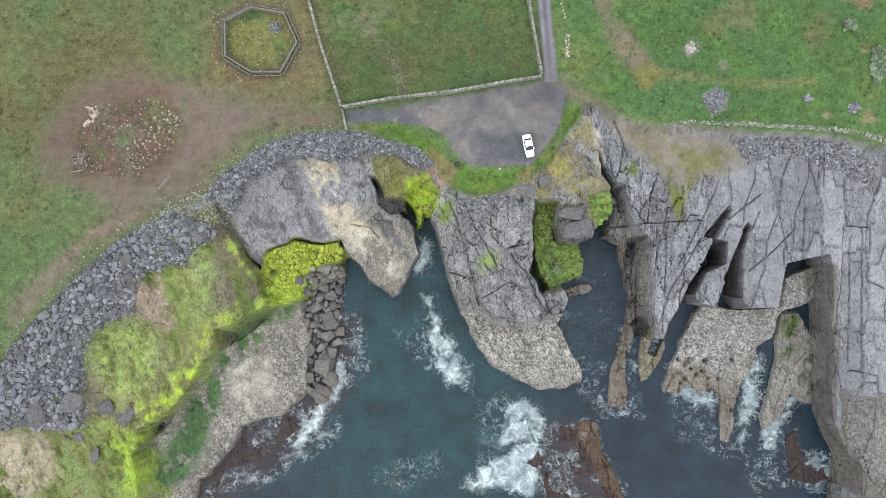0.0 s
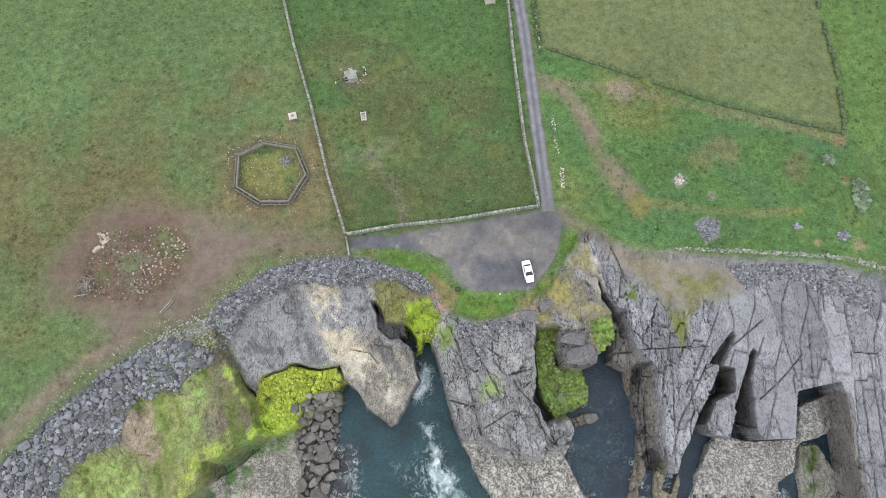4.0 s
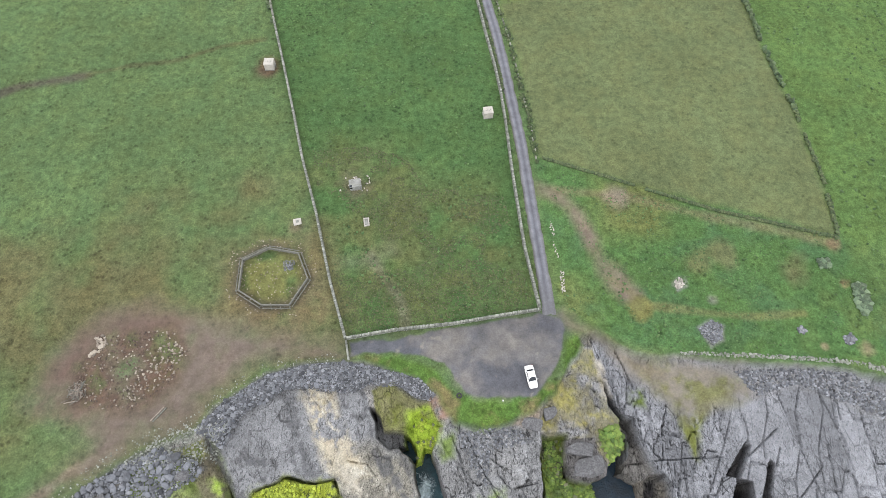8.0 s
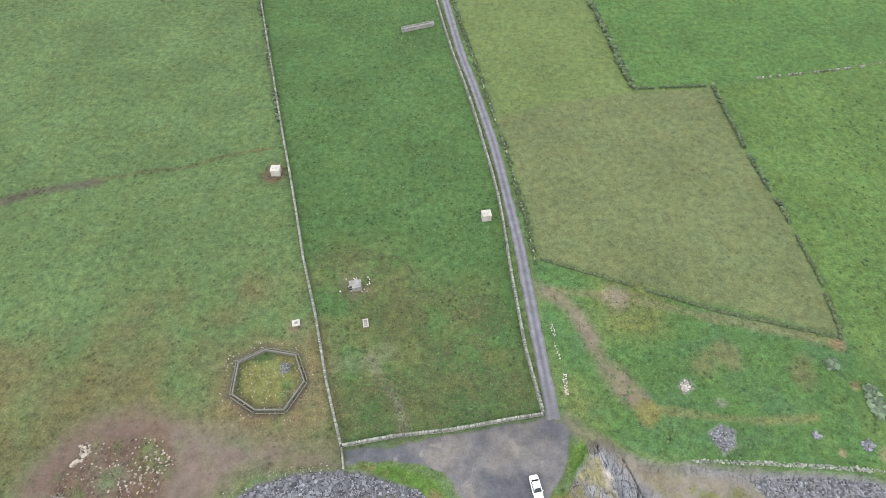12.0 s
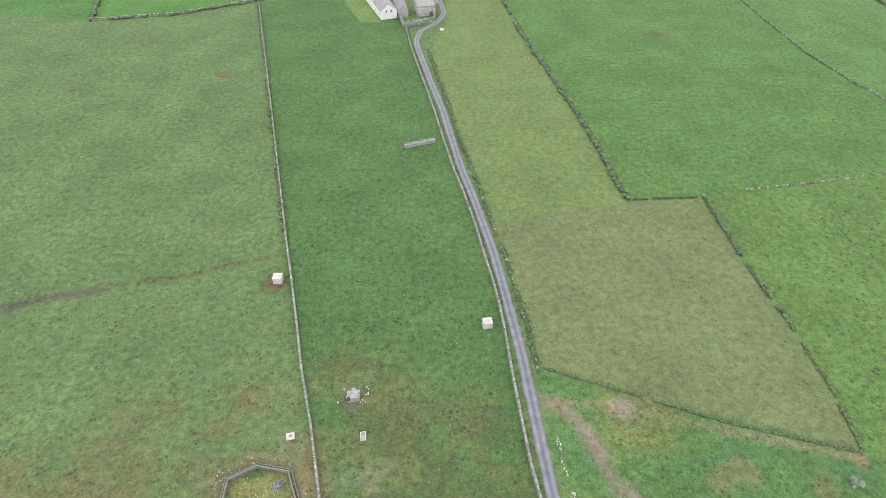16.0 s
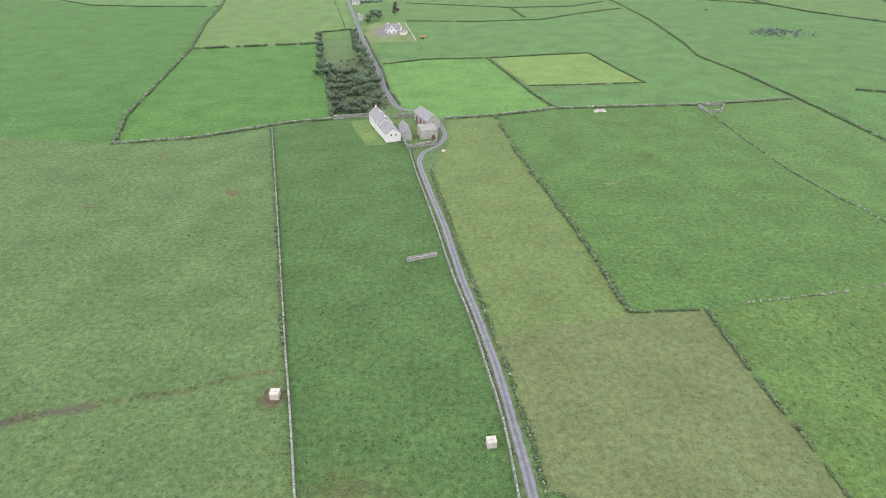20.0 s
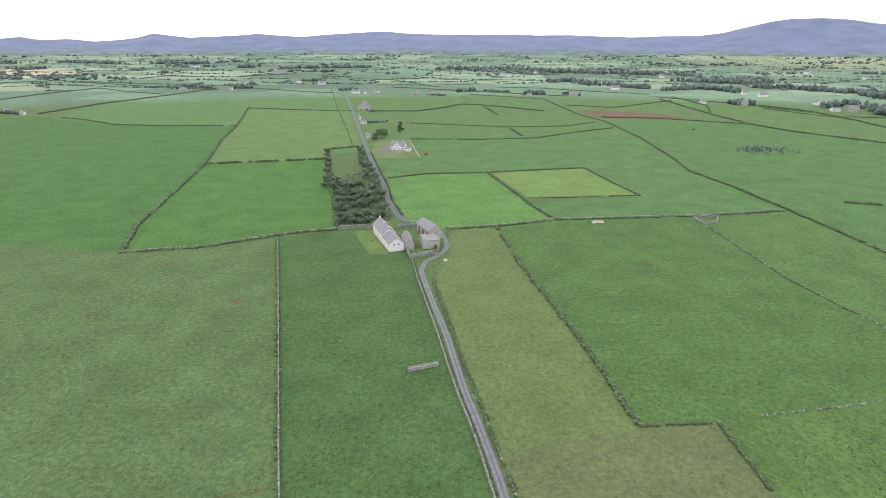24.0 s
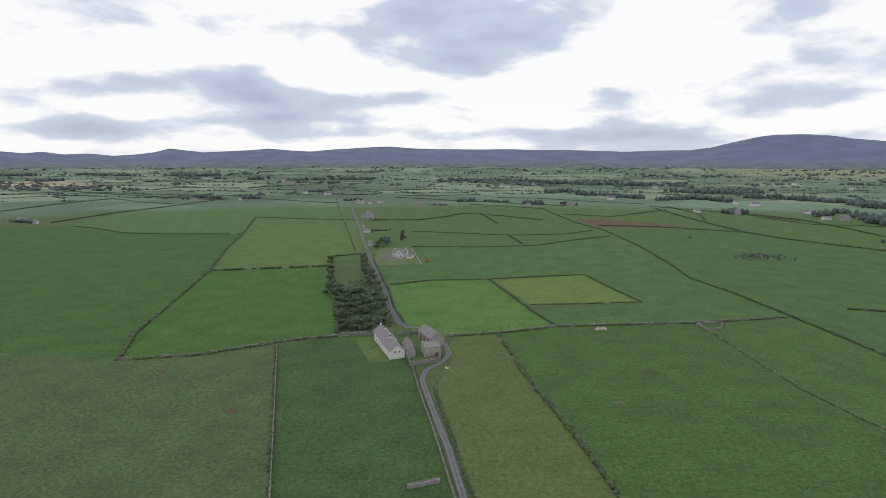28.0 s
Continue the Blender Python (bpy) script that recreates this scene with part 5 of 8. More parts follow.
MID_WORN = [(-24.6, 55.5), (-30.2, 81.2), (-18.0, 82.8), (-7.4, 79.6), (-2.1, 70.7), (15.0, 70.6), (16.9, 55.2)] + [(20.4, 41.0), (-18.3, 35.4)]
WEST_WORN = [(-24.3, 55.5), (-29.0, 70.9), (-43.5, 79.7), (-64.4, 71.0), (-95.9, 63.3), (-118.6, 43.8), (-84.3, 14.2), (-14.4, 16.6)]
SOIL_TONE = (0.150, 0.122, 0.100)
TRACKS = [(TRACK_EAST, 1.2, (0.150, 0.128, 0.082), 0.5), (TRACK_EAST_LOW, 0.9, (0.125, 0.120, 0.060), 0.5), (DITCH_WEST, 1.4, (0.060, 0.058, 0.044), 0.9), (DITCH_FAINT, 0.7, (0.064, 0.070, 0.034), 0.8),
          ([(-14.5, 53.8), (-12.1, 49.4), (-8.5, 44.4), (-7.1, 40.8), (-6.7, 37.8)], 1.0, (0.120, 0.118, 0.085), 0.6), ([(-19.1, 51.9), (-14.5, 53.2), (-11.0, 54.5)], 2.5, (0.105, 0.112, 0.075), 0.4),
          ([(-79.4, -5.2), (-72.6, 3.3), (-65.4, 10.5), (-57.4, 14.7)], 1.0, SOIL_TONE, 0.5), ([(-79.9, -2.7), (-71.9, 5.3), (-64.5, 12.1)], 0.7, SOIL_TONE, 0.4)]
SCRUB_SPOTS = [(*p, r, c) for (p, r, c) in zip(
    [(84.7, 55.9), (84.4, 46.6), (84.4, 32.6), (76.0, 33.2), (56.0, 43.3), (60.8, 53.3), (74.3, 49.2), (54.5, 50.7), (40.3, 41.3), (38.6, 67.6)], (1.4, 1.1, 2.0, 1.0, 1.8, 3.0, 4.0, 3.0, 2.5, 3.0),
    [(0.150, 0.115, 0.072)] * 2 + [(0.150, 0.128, 0.080)] * 2 + [(0.17, 0.165, 0.150), (0.092, 0.104, 0.052), (0.095, 0.102, 0.050), (0.092, 0.104, 0.048), (0.120, 0.118, 0.045), (0.165, 0.140, 0.110)])]
WORN_SPOTS = SCRUB_SPOTS + [(*p, r, c) for (p, r, c) in zip(
    [(-91.8, 231.5), (-149.5, 217.1), (-143.4, 276.5), (-43.6, 106.4), (-18.6, 71.2), (106.7, 275.8), (79.1, 240.1), (-30.9, 60.7)], (3.2, 2.0, 2.6, 3.4, 3.6, 5.0, 2.6, 2.2),
    [(0.098, 0.052, 0.042), (0.085, 0.055, 0.040), (0.098, 0.060, 0.042), (0.080, 0.050, 0.038), (0.110, 0.095, 0.075), (0.055, 0.075, 0.028), (0.115, 0.120, 0.060), (0.105, 0.088, 0.062)])]


def steps(lo, hi, fine_lo, fine_hi, step, grow):
    """Grid lines: even between fine_lo and fine_hi, wider and wider outside."""
    mid = list(np.arange(fine_lo, fine_hi + step * 0.5, step))
    a, s = [], step
    v = fine_lo
    while v > lo:
        s *= 1 + grow
        v -= s
        a.append(max(v, lo))
    b, s, v = [], step, mid[-1]
    while v < hi:
        s *= 1 + grow
        v += s
        b.append(min(v, hi))
    return np.array(a[::-1] + mid + b)


def sheet(gx, gy):
    X, Y = np.meshgrid(gx, gy, indexing="ij")
    h, tint, cover = plan(X, Y)
    nx, ny = X.shape
    idx = np.arange(nx * ny).reshape(nx, ny)
    f = np.stack([idx[:-1, :-1], idx[1:, :-1], idx[1:, 1:], idx[:-1, 1:]], -1).reshape(-1, 4)
    return np.stack([X, Y, h], -1).reshape(-1, 3), f, tint.reshape(-1, 3), cover.reshape(-1, 3), h


X0, X1, Y0, Y1, CELL = -96.0, 96.0, -50.0, 46.0, 0.2
coast_x, coast_y = np.arange(X0, X1 + 0.01, CELL), np.arange(Y0, Y1 + 0.01, CELL)
X1, Y1 = coast_x[-1], coast_y[-1]
rows_y, v = [Y1 - 0.02], Y1
while v < 4700:
    v += max(0.9, 2.0 * v * v / 108540)
    rows_y.append(v)
inland_x = steps(-5200, 5200, -100, 100, 1.0, 0.028)
west_x, east_x = np.linspace(0, 1, 60) ** 2.5, np.linspace(0, 1, 60) ** 2.5
south_y = Y0 - 1500 * (np.linspace(0, 1, 50) ** 2.5)
patches, coast_h = [], None
for gx, gy in ((coast_x, coast_y), (inland_x, np.array(rows_y)), (np.sort(X0 + 0.02 - 5100 * west_x), np.linspace(Y0, Y1, 90)),
               (X1 - 0.02 + 5100 * east_x, np.linspace(Y0, Y1, 90)), (steps(-5200, 5200, -110, 110, 2.0, 0.12), np.sort(south_y + 0.02))):
    got = sheet(gx, gy)
    coast_h = got[4] if coast_h is None else coast_h
    patches.append(got)
offs = np.cumsum([0] + [len(p[0]) for p in patches])
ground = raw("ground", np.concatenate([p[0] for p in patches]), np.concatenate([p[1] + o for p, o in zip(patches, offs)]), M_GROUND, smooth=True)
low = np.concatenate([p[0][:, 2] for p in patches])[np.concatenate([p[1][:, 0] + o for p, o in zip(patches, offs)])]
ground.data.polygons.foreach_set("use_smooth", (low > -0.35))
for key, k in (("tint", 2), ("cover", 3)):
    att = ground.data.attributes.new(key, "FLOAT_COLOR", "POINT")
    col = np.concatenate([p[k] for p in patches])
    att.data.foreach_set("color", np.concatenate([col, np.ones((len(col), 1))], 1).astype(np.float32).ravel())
tagged(ground, "green pasture ending in grey sea cliffs and rock shelves", "ground", kind="structure")


def ground_z(x, y):
    """The height of the ground at a place."""
    x, y = np.asarray(x, dtype=float), np.asarray(y, dtype=float)
    u, v = np.clip((x - X0) / CELL, 0, len(coast_x) - 1.001), np.clip((y - Y0) / CELL, 0, len(coast_y) - 1.001)
    i, j = u.astype(int), v.astype(int)
    a, b = u - i, v - j
    near = (coast_h[i, j] * (1 - a) + coast_h[i + 1, j] * a) * (1 - b) + (coast_h[i, j + 1] * (1 - a) + coast_h[i + 1, j + 1] * a) * b
    inside = (x > X0) & (x < X1) & (y > Y0) & (y < Y1)
    return np.where(inside, near, 0.12 * fbm(x, y, 30, 3, 6) * (np.hypot(x, y) < 400) + 0.08 * fbm(x, y, 6, 5, 2) + far_rise(x, y))


# ---- the sea ----
FOAM = [
    ([(-5.3, 7.2), (-2.9, 11.4), (-1.5, 8.4), (-2.4, 2.5), (-4.7, 2.5)], 0.9), ([(-3.0, -1.0), (-0.1, -1.0), (1.6, -9.1), (6.2, -14.9), (6.7, -20.7), (2.7, -20.6), (-1.9, -14.9), (-2.5, -10.3), (-1.3, -6.8)], 0.75),
    ([(-10.0, -7.9), (-0.7, -5.6), (-1.9, -14.9), (-4.2, -14.8)], 0.28), ([(-20.5, -5.5), (-15.8, -5.5), (-13.5, -15.9), (-20.4, -21.5), (-22.1, -21.5), (-20.4, -14.7)], 0.40), ([(-22.2, -14.7), (-19.3, -14.7), (-18.7, -20.4), (-20.4, -21.5), (-25.0, -28.3), (-29.5, -32.7), (-31.2, -31.6), (-27.3, -26.0), (-22.1, -20.4)], 0.85),
    ([(-44.8, -38.1), (-37.5, -34.9), (-34.0, -37.1), (-31.8, -32.7), (-25.0, -28.3), (-20.4, -26.1), (-21.5, -31.7), (-29.5, -36.1), (-35.1, -39.4), 
    (-43.1, -40.4)], 0.45), ([(11.9, -24.1), (17.7, -21.9), (21.1, -26.5), (22.2, -28.8), (19.8, -32.1), (11.8, -32.0)], 0.75),
    ([(4.8, -39.8), (8.3, -35.4), (14.1, -33.2), (19.9, -29.9), (21.5, -33.3), (20.8, -38.9), (18.5, -42.4), (13.9, -41.0), (8.2, -40.9)], 0.85), ([(21.0, -33.3), (30.2, -32.2), (32.4, -37.9), (26.6, -36.7)], 0.3), ([(7.3, -21.8), (14.3, -20.7), (14.1, -33.2), (8.2, -37.6), (7.2, -28.6)], 0.28),
    ([(46.9, -16.5), (53.8, -20.0), (57.8, -22.3), (55.9, -25.7), (47.8, -23.3)], 0.7), ([(61.5, -17.7), (66.4, -13.2), (66.5, -22.4), (63.9, -28.0), (61.4, -32.5), (59.0, -33.7), (61.8, -24.6)], 0.65),
    ([(65.6, -29.2), (71.0, -25.8), (72.4, -22.4), (74.7, -22.5), (70.8, -29.3), (67.1, -33.7), (65.5, -32.6)], 0.75), ([(74.1, -33.8), (79.9, -33.9), (80.7, -40.6), (75.9, -43.0), (73.7, -40.5)], 0.6), ([(60.2, -33.7), (71.9, -31.5), (73.7, -40.5), (65.6, -42.7)], 0.3),
    ([(35.2, -40.1), (38.0, -40.2), (38.0, -42.6), (35.7, -42.6)], 0.7), ([(37.8, -8.3), (40.1, -10.6), (40.4, -21.0), (38.0, -21.0)], 0.5), ([(26.0, -12.8), (35.3, -15.2), (35.0, -24.4), (28.1, -22.0)], 0.25), ([(-15.8, -36.2), (0.3, -31.9), (2.5, -38.7), (-13.5, -40.7)], 0.22),
    ([(31.6, -22.0), (40.9, -22.1), (41.9, -26.7), (32.7, -26.6)], 0.4), ([(46.7, -22.2), (60.4, -29.1), (63.5, -37.1), (48.7, -31.3)], 0.25), ([(22.0, -40.0), (32.2, -42.3), (32.2, -44.5), (20.7, -44.4)], 0.5)]
sx, sy = steps(-5200, 5200, -60, 92, 0.5, 0.2), steps(-1600, 46, -46, 36, 0.5, 0.2)
X, Y = np.meshgrid(sx, sy, indexing="ij")
foam = np.zeros(X.shape)
wx, wy = X + 2.2 * fbm(X, Y, 4, 4, 1), Y + 2.2 * fbm(X, Y, 4, 4, 4)
for outline, amount in FOAM:
    foam = np.maximum(foam, 1.12 * amount * np.clip(0.5 + depth_in(outline, wx, wy) / 2.2, 0, 1))
gz = ground_z(X, Y)
shore = np.exp(-((gz + 10.3) / 1.6) ** 2) * 0.42 * (fbm(X, Y, 9, 3, 2) > -0.1)
foam = np.maximum(foam, shore * (Y < 8))
teal = np.clip(0.55 + 2.0 * fbm(X, Y, 40, 3, 3) + 0.5 * np.exp(-(((X + 5) / 22) ** 2 + ((Y + 22) / 22) ** 2)), 0, 1) * np.clip((34 - X) / 12, 0.15, 1)
weed = np.clip(0.5 + depth_in([(21.1, -27.0), (28.0, -27.1), (32.5, -33.4), (36.8, -42.6), (37.8, -49.0), (20.6, -48.8), (20.3, -37.7)], wx, wy) / 3, 0, 1) * 0.9
weed = np.maximum(weed, 0.8 * np.clip(0.5 + depth_in([(-49.3, -41.6), (-39.9, -28.1), (-26.2, -21.5), (-20.5, -5.5), (-15.8, -5.5), (-18.1, -21.6), (-31.7, -36.1), (-43.0, -41.7)], wx, wy) / 3, 0, 1))
swell = SEA_Z + 0.22 * fbm(X, Y, 7, 4, 0) * (np.hypot(X, Y) < 200)
nx, ny = X.shape
idx = np.arange(nx * ny).reshape(nx, ny)
faces = np.stack([idx[:-1, :-1], idx[1:, :-1], idx[1:, 1:], idx[:-1, 1:]], -1).reshape(-1, 4)
sea = raw("water", np.stack([X, Y, swell], -1).reshape(-1, 3), faces, M_SEA, smooth=True)
att = sea.data.attributes.new("foam", "FLOAT_COLOR", "POINT")
att.data.foreach_set("color", np.stack([foam, teal, weed, np.ones_like(foam)], -1).astype(np.float32).ravel())
tagged(sea, "dark teal sea with white foam in the coves", "water", kind="structure")

# ---- the hills behind the plain ----
RIDGE = [(-44.0, 18), (-37.5, 12), (-36.1, 8), (-34.8, 11), (-33.5, 7), (-31.5, 8), (-29.8, 4), (-28.1, 6), (-26.7, 10), (-25.4, 17), (-24.0, 13), (-22.6, 10), (-20.6, 12), (-18.6, 14), (-16.9, 17), (-15.0, 14), (-12.9, 12), (-10.8, 15), (-8.0, 18), (-5.3, 20), (-3.0, 17), (-0.2, 16), (3.7, 15), (6.5, 16), (9.2, 14), (12.0, 15), (14.6, 13), (17.2, 11), (20.2, 13), (23.1, 14), (25.0, 19), (26.8, 28), (28.6, 37), (29.9, 41), (31.9, 42), (33.9, 39), (35.4, 34), (37.5, 30), (44.9, 14)]
az = np.linspace(-52, 52, 420)
dist = np.linspace(0, 1, 26)
A, Dn = np.meshgrid(az, dist, indexing="ij")
top = np.interp(A, [a for a, _ in RIDGE], [b for _, b in RIDGE]) / 1005 * 4500 * np.cos(np.radians(A)) + 108
r = 3650 + 1000 * Dn
rise = np.clip(Dn / 0.85, 0, 1)
rise = np.where(Dn > 0.85, 1 - (Dn - 0.85) * 1.2, rise ** 1.15)
hx, hy = r * np.sin(np.radians(A)), r * np.cos(np.radians(A))
base = far_rise(hx, hy) - 6
hz = base + (top - base) * rise + 26 * fbm(hx, hy, 420, 5, 1) * np.sin(np.pi * np.clip(Dn / 0.85, 0, 1)) + 5 * fbm(hx, hy, 260, 4, 4) * rise
nx, ny = A.shape
idx = np.arange(nx * ny).reshape(nx, ny)
faces = np.stack([idx[:-1, :-1], idx[:-1, 1:], idx[1:, 1:], idx[1:, :-1]], -1).reshape(-1, 4)
tagged(raw("hills", np.stack([hx, hy, hz], -1).reshape(-1, 3), faces, M_HILL, smooth=True), "low heather hills along the horizon, purple-grey from painted haze", "hills", kind="structure")

# ---- roads ----
def ribbon(name, line, wide, material, lift=0.14, crown=0.06, jag=0.15, tone=1.0, fade=0):
    """A strip of road that follows the ground, with slightly ragged edges and a crown."""
    pts = [Vector((*p, 0)) for p in line]
    seg = []
    for a, b in zip(pts, pts[1:]):
        n = max(1, int((b - a).length / 1.2))
        seg += [a.lerp(b, k / n) for k in range(n)]
    seg.append(pts[-1])
    for _ in range(6):
        seg = [seg[0]] + [(seg[i - 1] + seg[i] * 2 + seg[i + 1]) / 4 for i in range(1, len(seg) - 1)] + [seg[-1]]
    rnd = random.Random(3)
    v, f = [], []
    for i, p in enumerate(seg):
        d = (seg[min(i + 1, len(seg) - 1)] - seg[max(i - 1, 0)]).normalized()
        s = Vector((d.y, -d.x, 0))
        for k, c in ((-1, -0.12), (-0.88, 0.0), (-0.5, 0.4), (0, 1.0), (0.5, 0.4), (0.88, 0.0), (1, -0.12)):
            q = p + s * (k * wide / 2 + (rnd.uniform(-jag, jag) if abs(k) > 0.8 else 0))
            v.append((q.x, q.y, float(ground_z(q.x, q.y)) + ((lift if abs(k) < 1 else -0.1) + max(c, 0) * crown if fade == 0 or i > 6 else (0.035 * i - 0.06 if abs(k) < 1 else -0.1))))
    for i in range(len(seg) - 1):
        for k in range(6):
            a = i * 7 + k
            f.append((a, a + 1, a + 8, a + 7))
    ob = raw(name, v, f, material, smooth=True)
    across = [(0.09, 0.098, 0.055), (0.108, 0.106, 0.106), (0.150, 0.153, 0.176), (0.078, 0.080, 0.097), (0.138, 0.141, 0.164), (0.102, 0.101, 0.104), (0.09, 0.098, 0.055)]
    att = ob.data.attributes.new("tint", "FLOAT_COLOR", "POINT")
    cols = np.tile(np.array([(*(v * tone for v in q), 1.0) for q in across], dtype=np.float32), (len(seg), 1)).reshape(len(seg), 7, 4)
    k = np.clip(1 - np.arange(len(seg)) / max(fade, 0.01), 0, 1)[:, None, None]
    cols = cols * (1 - k) + np.array((0.105, 0.105, 0.114, 1.0)) * k
    att.data.foreach_set("color", cols.astype(np.float32).ravel())
    return ob


tagged(ribbon("road", ROAD, 2.9, M_ROAD, fade=9), "narrow worn grey lane with pale wheel tracks", "road", kind="structure")
tagged(ribbon("road_2", LANE, 4.4, M_ROAD, tone=0.75), "narrow grey lane running inland past houses", "road", kind="structure")


# ---- dry stone walls ----
def stone_block(rnd, p, d, size):
    """Corners of one rough stone: eight jittered corners."""
    s = Vector((-d.y, d.x, 0))
    lx, ly, lz = size
    out = []
    for kz in (-1, 1):
        for kx, ky in ((-1, -1), (1, -1), (1, 1), (-1, 1)):
            j = [rnd.uniform(0.72, 1.06) for _ in range(3)]
            out.append(p + d * (kx * lx / 2 * j[0]) + s * (ky * ly / 2 * j[1]) + Vector((0, 0, kz * lz / 2 * j[2])))
    return out


BOX_FACES = ((0, 3, 2, 1), (4, 5, 6, 7), (0, 1, 5, 4), (1, 2, 6, 5), (2, 3, 7, 6), (3, 0, 4, 7))


def stone_wall(name, line, high, thick, stone, label, material=None, gaps=0.0, seed=1, sides=2):
    """A dry stone wall of single stones in courses, with a row of cope stones."""
    rnd = random.Random(seed)
    v, f = [], []
    courses = max(1, round(high / 0.42))
    for a, b in zip(line, line[1:]):
        a, b = Vector((*a, 0)), Vector((*b, 0))
        d = (b - a).normalized()
        side = Vector((-d.y, d.x, 0))
        total = (b - a).length
        for c in range(courses):
            s = rnd.uniform(0, stone * 0.5)
            while s < total:
                ln = stone * rnd.uniform(0.6, 1.4)
                if rnd.random() >= gaps:
                    p = a + d * min(s + ln / 2, total)
                    gz = float(ground_z(p.x, p.y)) - 0.06
                    step = high / courses
                    if c == courses - 1:
                        q = p + side * rnd.uniform(-0.08, 0.08) * thick + Vector((0, 0, gz + step * (c + 0.5) + rnd.uniform(-0.06, 0.08)))
                        blocks = [stone_block(rnd, q, d, (ln * 1.05, thick * rnd.uniform(0.85, 1.1), step * 1.25))]
                    elif sides == 1:
                        blocks = [stone_block(rnd, p + Vector((0, 0, gz + step * (c + 0.5))), d, (ln * 1.05, thick * 1.1, step * 1.1))]
                    else:
                        blocks = [stone_block(rnd, p + side * (k * thick * 0.27) + Vector((0, 0, gz + step * (c + 0.5))), d,
                                              (ln * 1.05, thick * 0.58, step * 1.12)) for k in (-1, 1)]
                    for blk in blocks:
                        o = len(v)
                        v += [tuple(q) for q in blk]
                        f += [tuple(o + i for i in face) for face in BOX_FACES]
                s += ln
    return tagged(raw(name, v, f, material or M_STONE), label, "stone wall", kind="structure")


WALL_WEST = [(-18.4, 35.1), (-22.4, 47.3), (-26.8, 63.6), (-31.5, 78.7), (-35.0, 92.1), (-39.3, 107.8)] + [(-43.5, 122.6), (-58.6, 178.4), (-74.1, 235.5), (-96.9, 319.1)]
WALL_SOUTH = [(-18.2, 35.1), (-8.6, 36.8), (2.6, 38.0), (14.0, 40.0), (20.4, 41.0)]
WALL_STUB = [(-18.3, 34.9), (-17.5, 31.0)]
WALL_ROAD = [(20.4, 41.0), (18.3, 55.0), (16.8, 75.4)] + [(16.2, 88.6), (15.6, 97.0), (14.5, 106.4), (12.8, 116.9), (11.1, 128.9), (8.7, 142.5), (5.4, 158.2), (2.2, 176.5), (-1.2, 198.1), (-5.9, 224.0), (-11.7, 255.5), (-16.0, 284.5)]
WALL_NORTH = [(-176.0, 293.9), (-136.4, 302.8), (-101.4, 322.3), (-89.7, 328.6), (-63.9, 336.3)]
WALL_NORTH_EAST = [(2.1, 336.3), (33.9, 342.0), (73.8, 356.5), (167.1, 364.2), (235.0, 377.7)]
WALL_NW = [(-176.0, 293.9), (-191.9, 342.0), (-203.6, 411.1), (-226.4, 539.7), (-262, 679), (-287, 808), (-346, 1044)]
VERGE = [(22.7, 77.3), (22.5, 81.5), (22.1, 89.1), (20.9, 97.6), (19.9, 107.0), (18.5, 117.6), (16.3, 129.7), (14.1, 143.4), (11.4, 159.2), (8.0, 177.7), (4.9, 199.4), (0.5, 225.4), (-4.4, 257.2)]
stone_wall("wall_west", WALL_WEST[:7], 1.2, 0.5, 0.25, "long grey dry stone field wall with pale lichen", seed=1)
stone_wall("wall_west_inland", WALL_WEST[6:], 1.2, 0.5, 0.45, "overgrown grey stone wall running inland", M_MOSSY_STONE, gaps=0.08, seed=5, sides=1)
stone_wall("wall_south", WALL_SOUTH, 1.1, 0.45, 0.25, "straight grey dry stone wall above the car park", seed=2)
stone_wall("wall_stub", WALL_STUB, 0.9, 0.35, 0.5, "short pale stone stub wall", seed=3)
stone_wall("wall_lane", WALL_ROAD, 1.2, 0.5, 0.27, "grey dry stone wall along the lane", seed=4)
stone_wall("wall_north", WALL_NORTH, 1.2, 0.7, 0.9, "grey stone wall across the pastures", M_MOSSY_STONE, gaps=0.1, seed=6, sides=1)
stone_wall("wall_north_east", WALL_NORTH_EAST, 1.2, 0.7, 1.0, "grey stone wall across the eastern pastures", M_MOSSY_STONE, gaps=0.12, seed=7, sides=1)
stone_wall("wall_north_west", WALL_NW, 1.1, 0.8, 1.2, "mossy stone wall round a green pasture", M_MOSSY_STONE, gaps=0.4, seed=8, sides=1)
stone_wall("wall_verge", VERGE, 0.4, 0.4, 0.42, "low tumbled stones on the lane verge", M_MOSSY_STONE, 0.68, 9, 1)


# ---- hedges and banks ----
ICO = bmesh.new()
bmesh.ops.create_icosphere(ICO, subdivisions=1, radius=1.0)
ICO_V = np.array([v.co[:] for v in ICO.verts])
ICO_F = np.array([[v.index for v in f.verts] for f in ICO.faces])
ICO.free()
GOLD = (1 + 5 ** 0.5) / 2
ICO0_V = np.array([(-1, GOLD, 0), (1, GOLD, 0), (-1, -GOLD, 0), (1, -GOLD, 0), (0, -1, GOLD), (0, 1, GOLD), (0, -1, -GOLD), (0, 1, -GOLD), (GOLD, 0, -1), (GOLD, 0, 1), (-GOLD, 0, -1), (-GOLD, 0, 1)]) / 1.9021
ICO0_F = np.array([(0, 11, 5), (0, 5, 1), (0, 1, 7), (0, 7, 10), (0, 10, 11), (1, 5, 9), (5, 11, 4), (11, 10, 2), (10, 7, 6), (7, 1, 8),
                   (3, 9, 4), (3, 4, 2), (3, 2, 6), (3, 6, 8), (3, 8, 9), (4, 9, 5), (2, 4, 11), (6, 2, 10), (8, 6, 7), (9, 8, 1)])
ICO = bmesh.new()
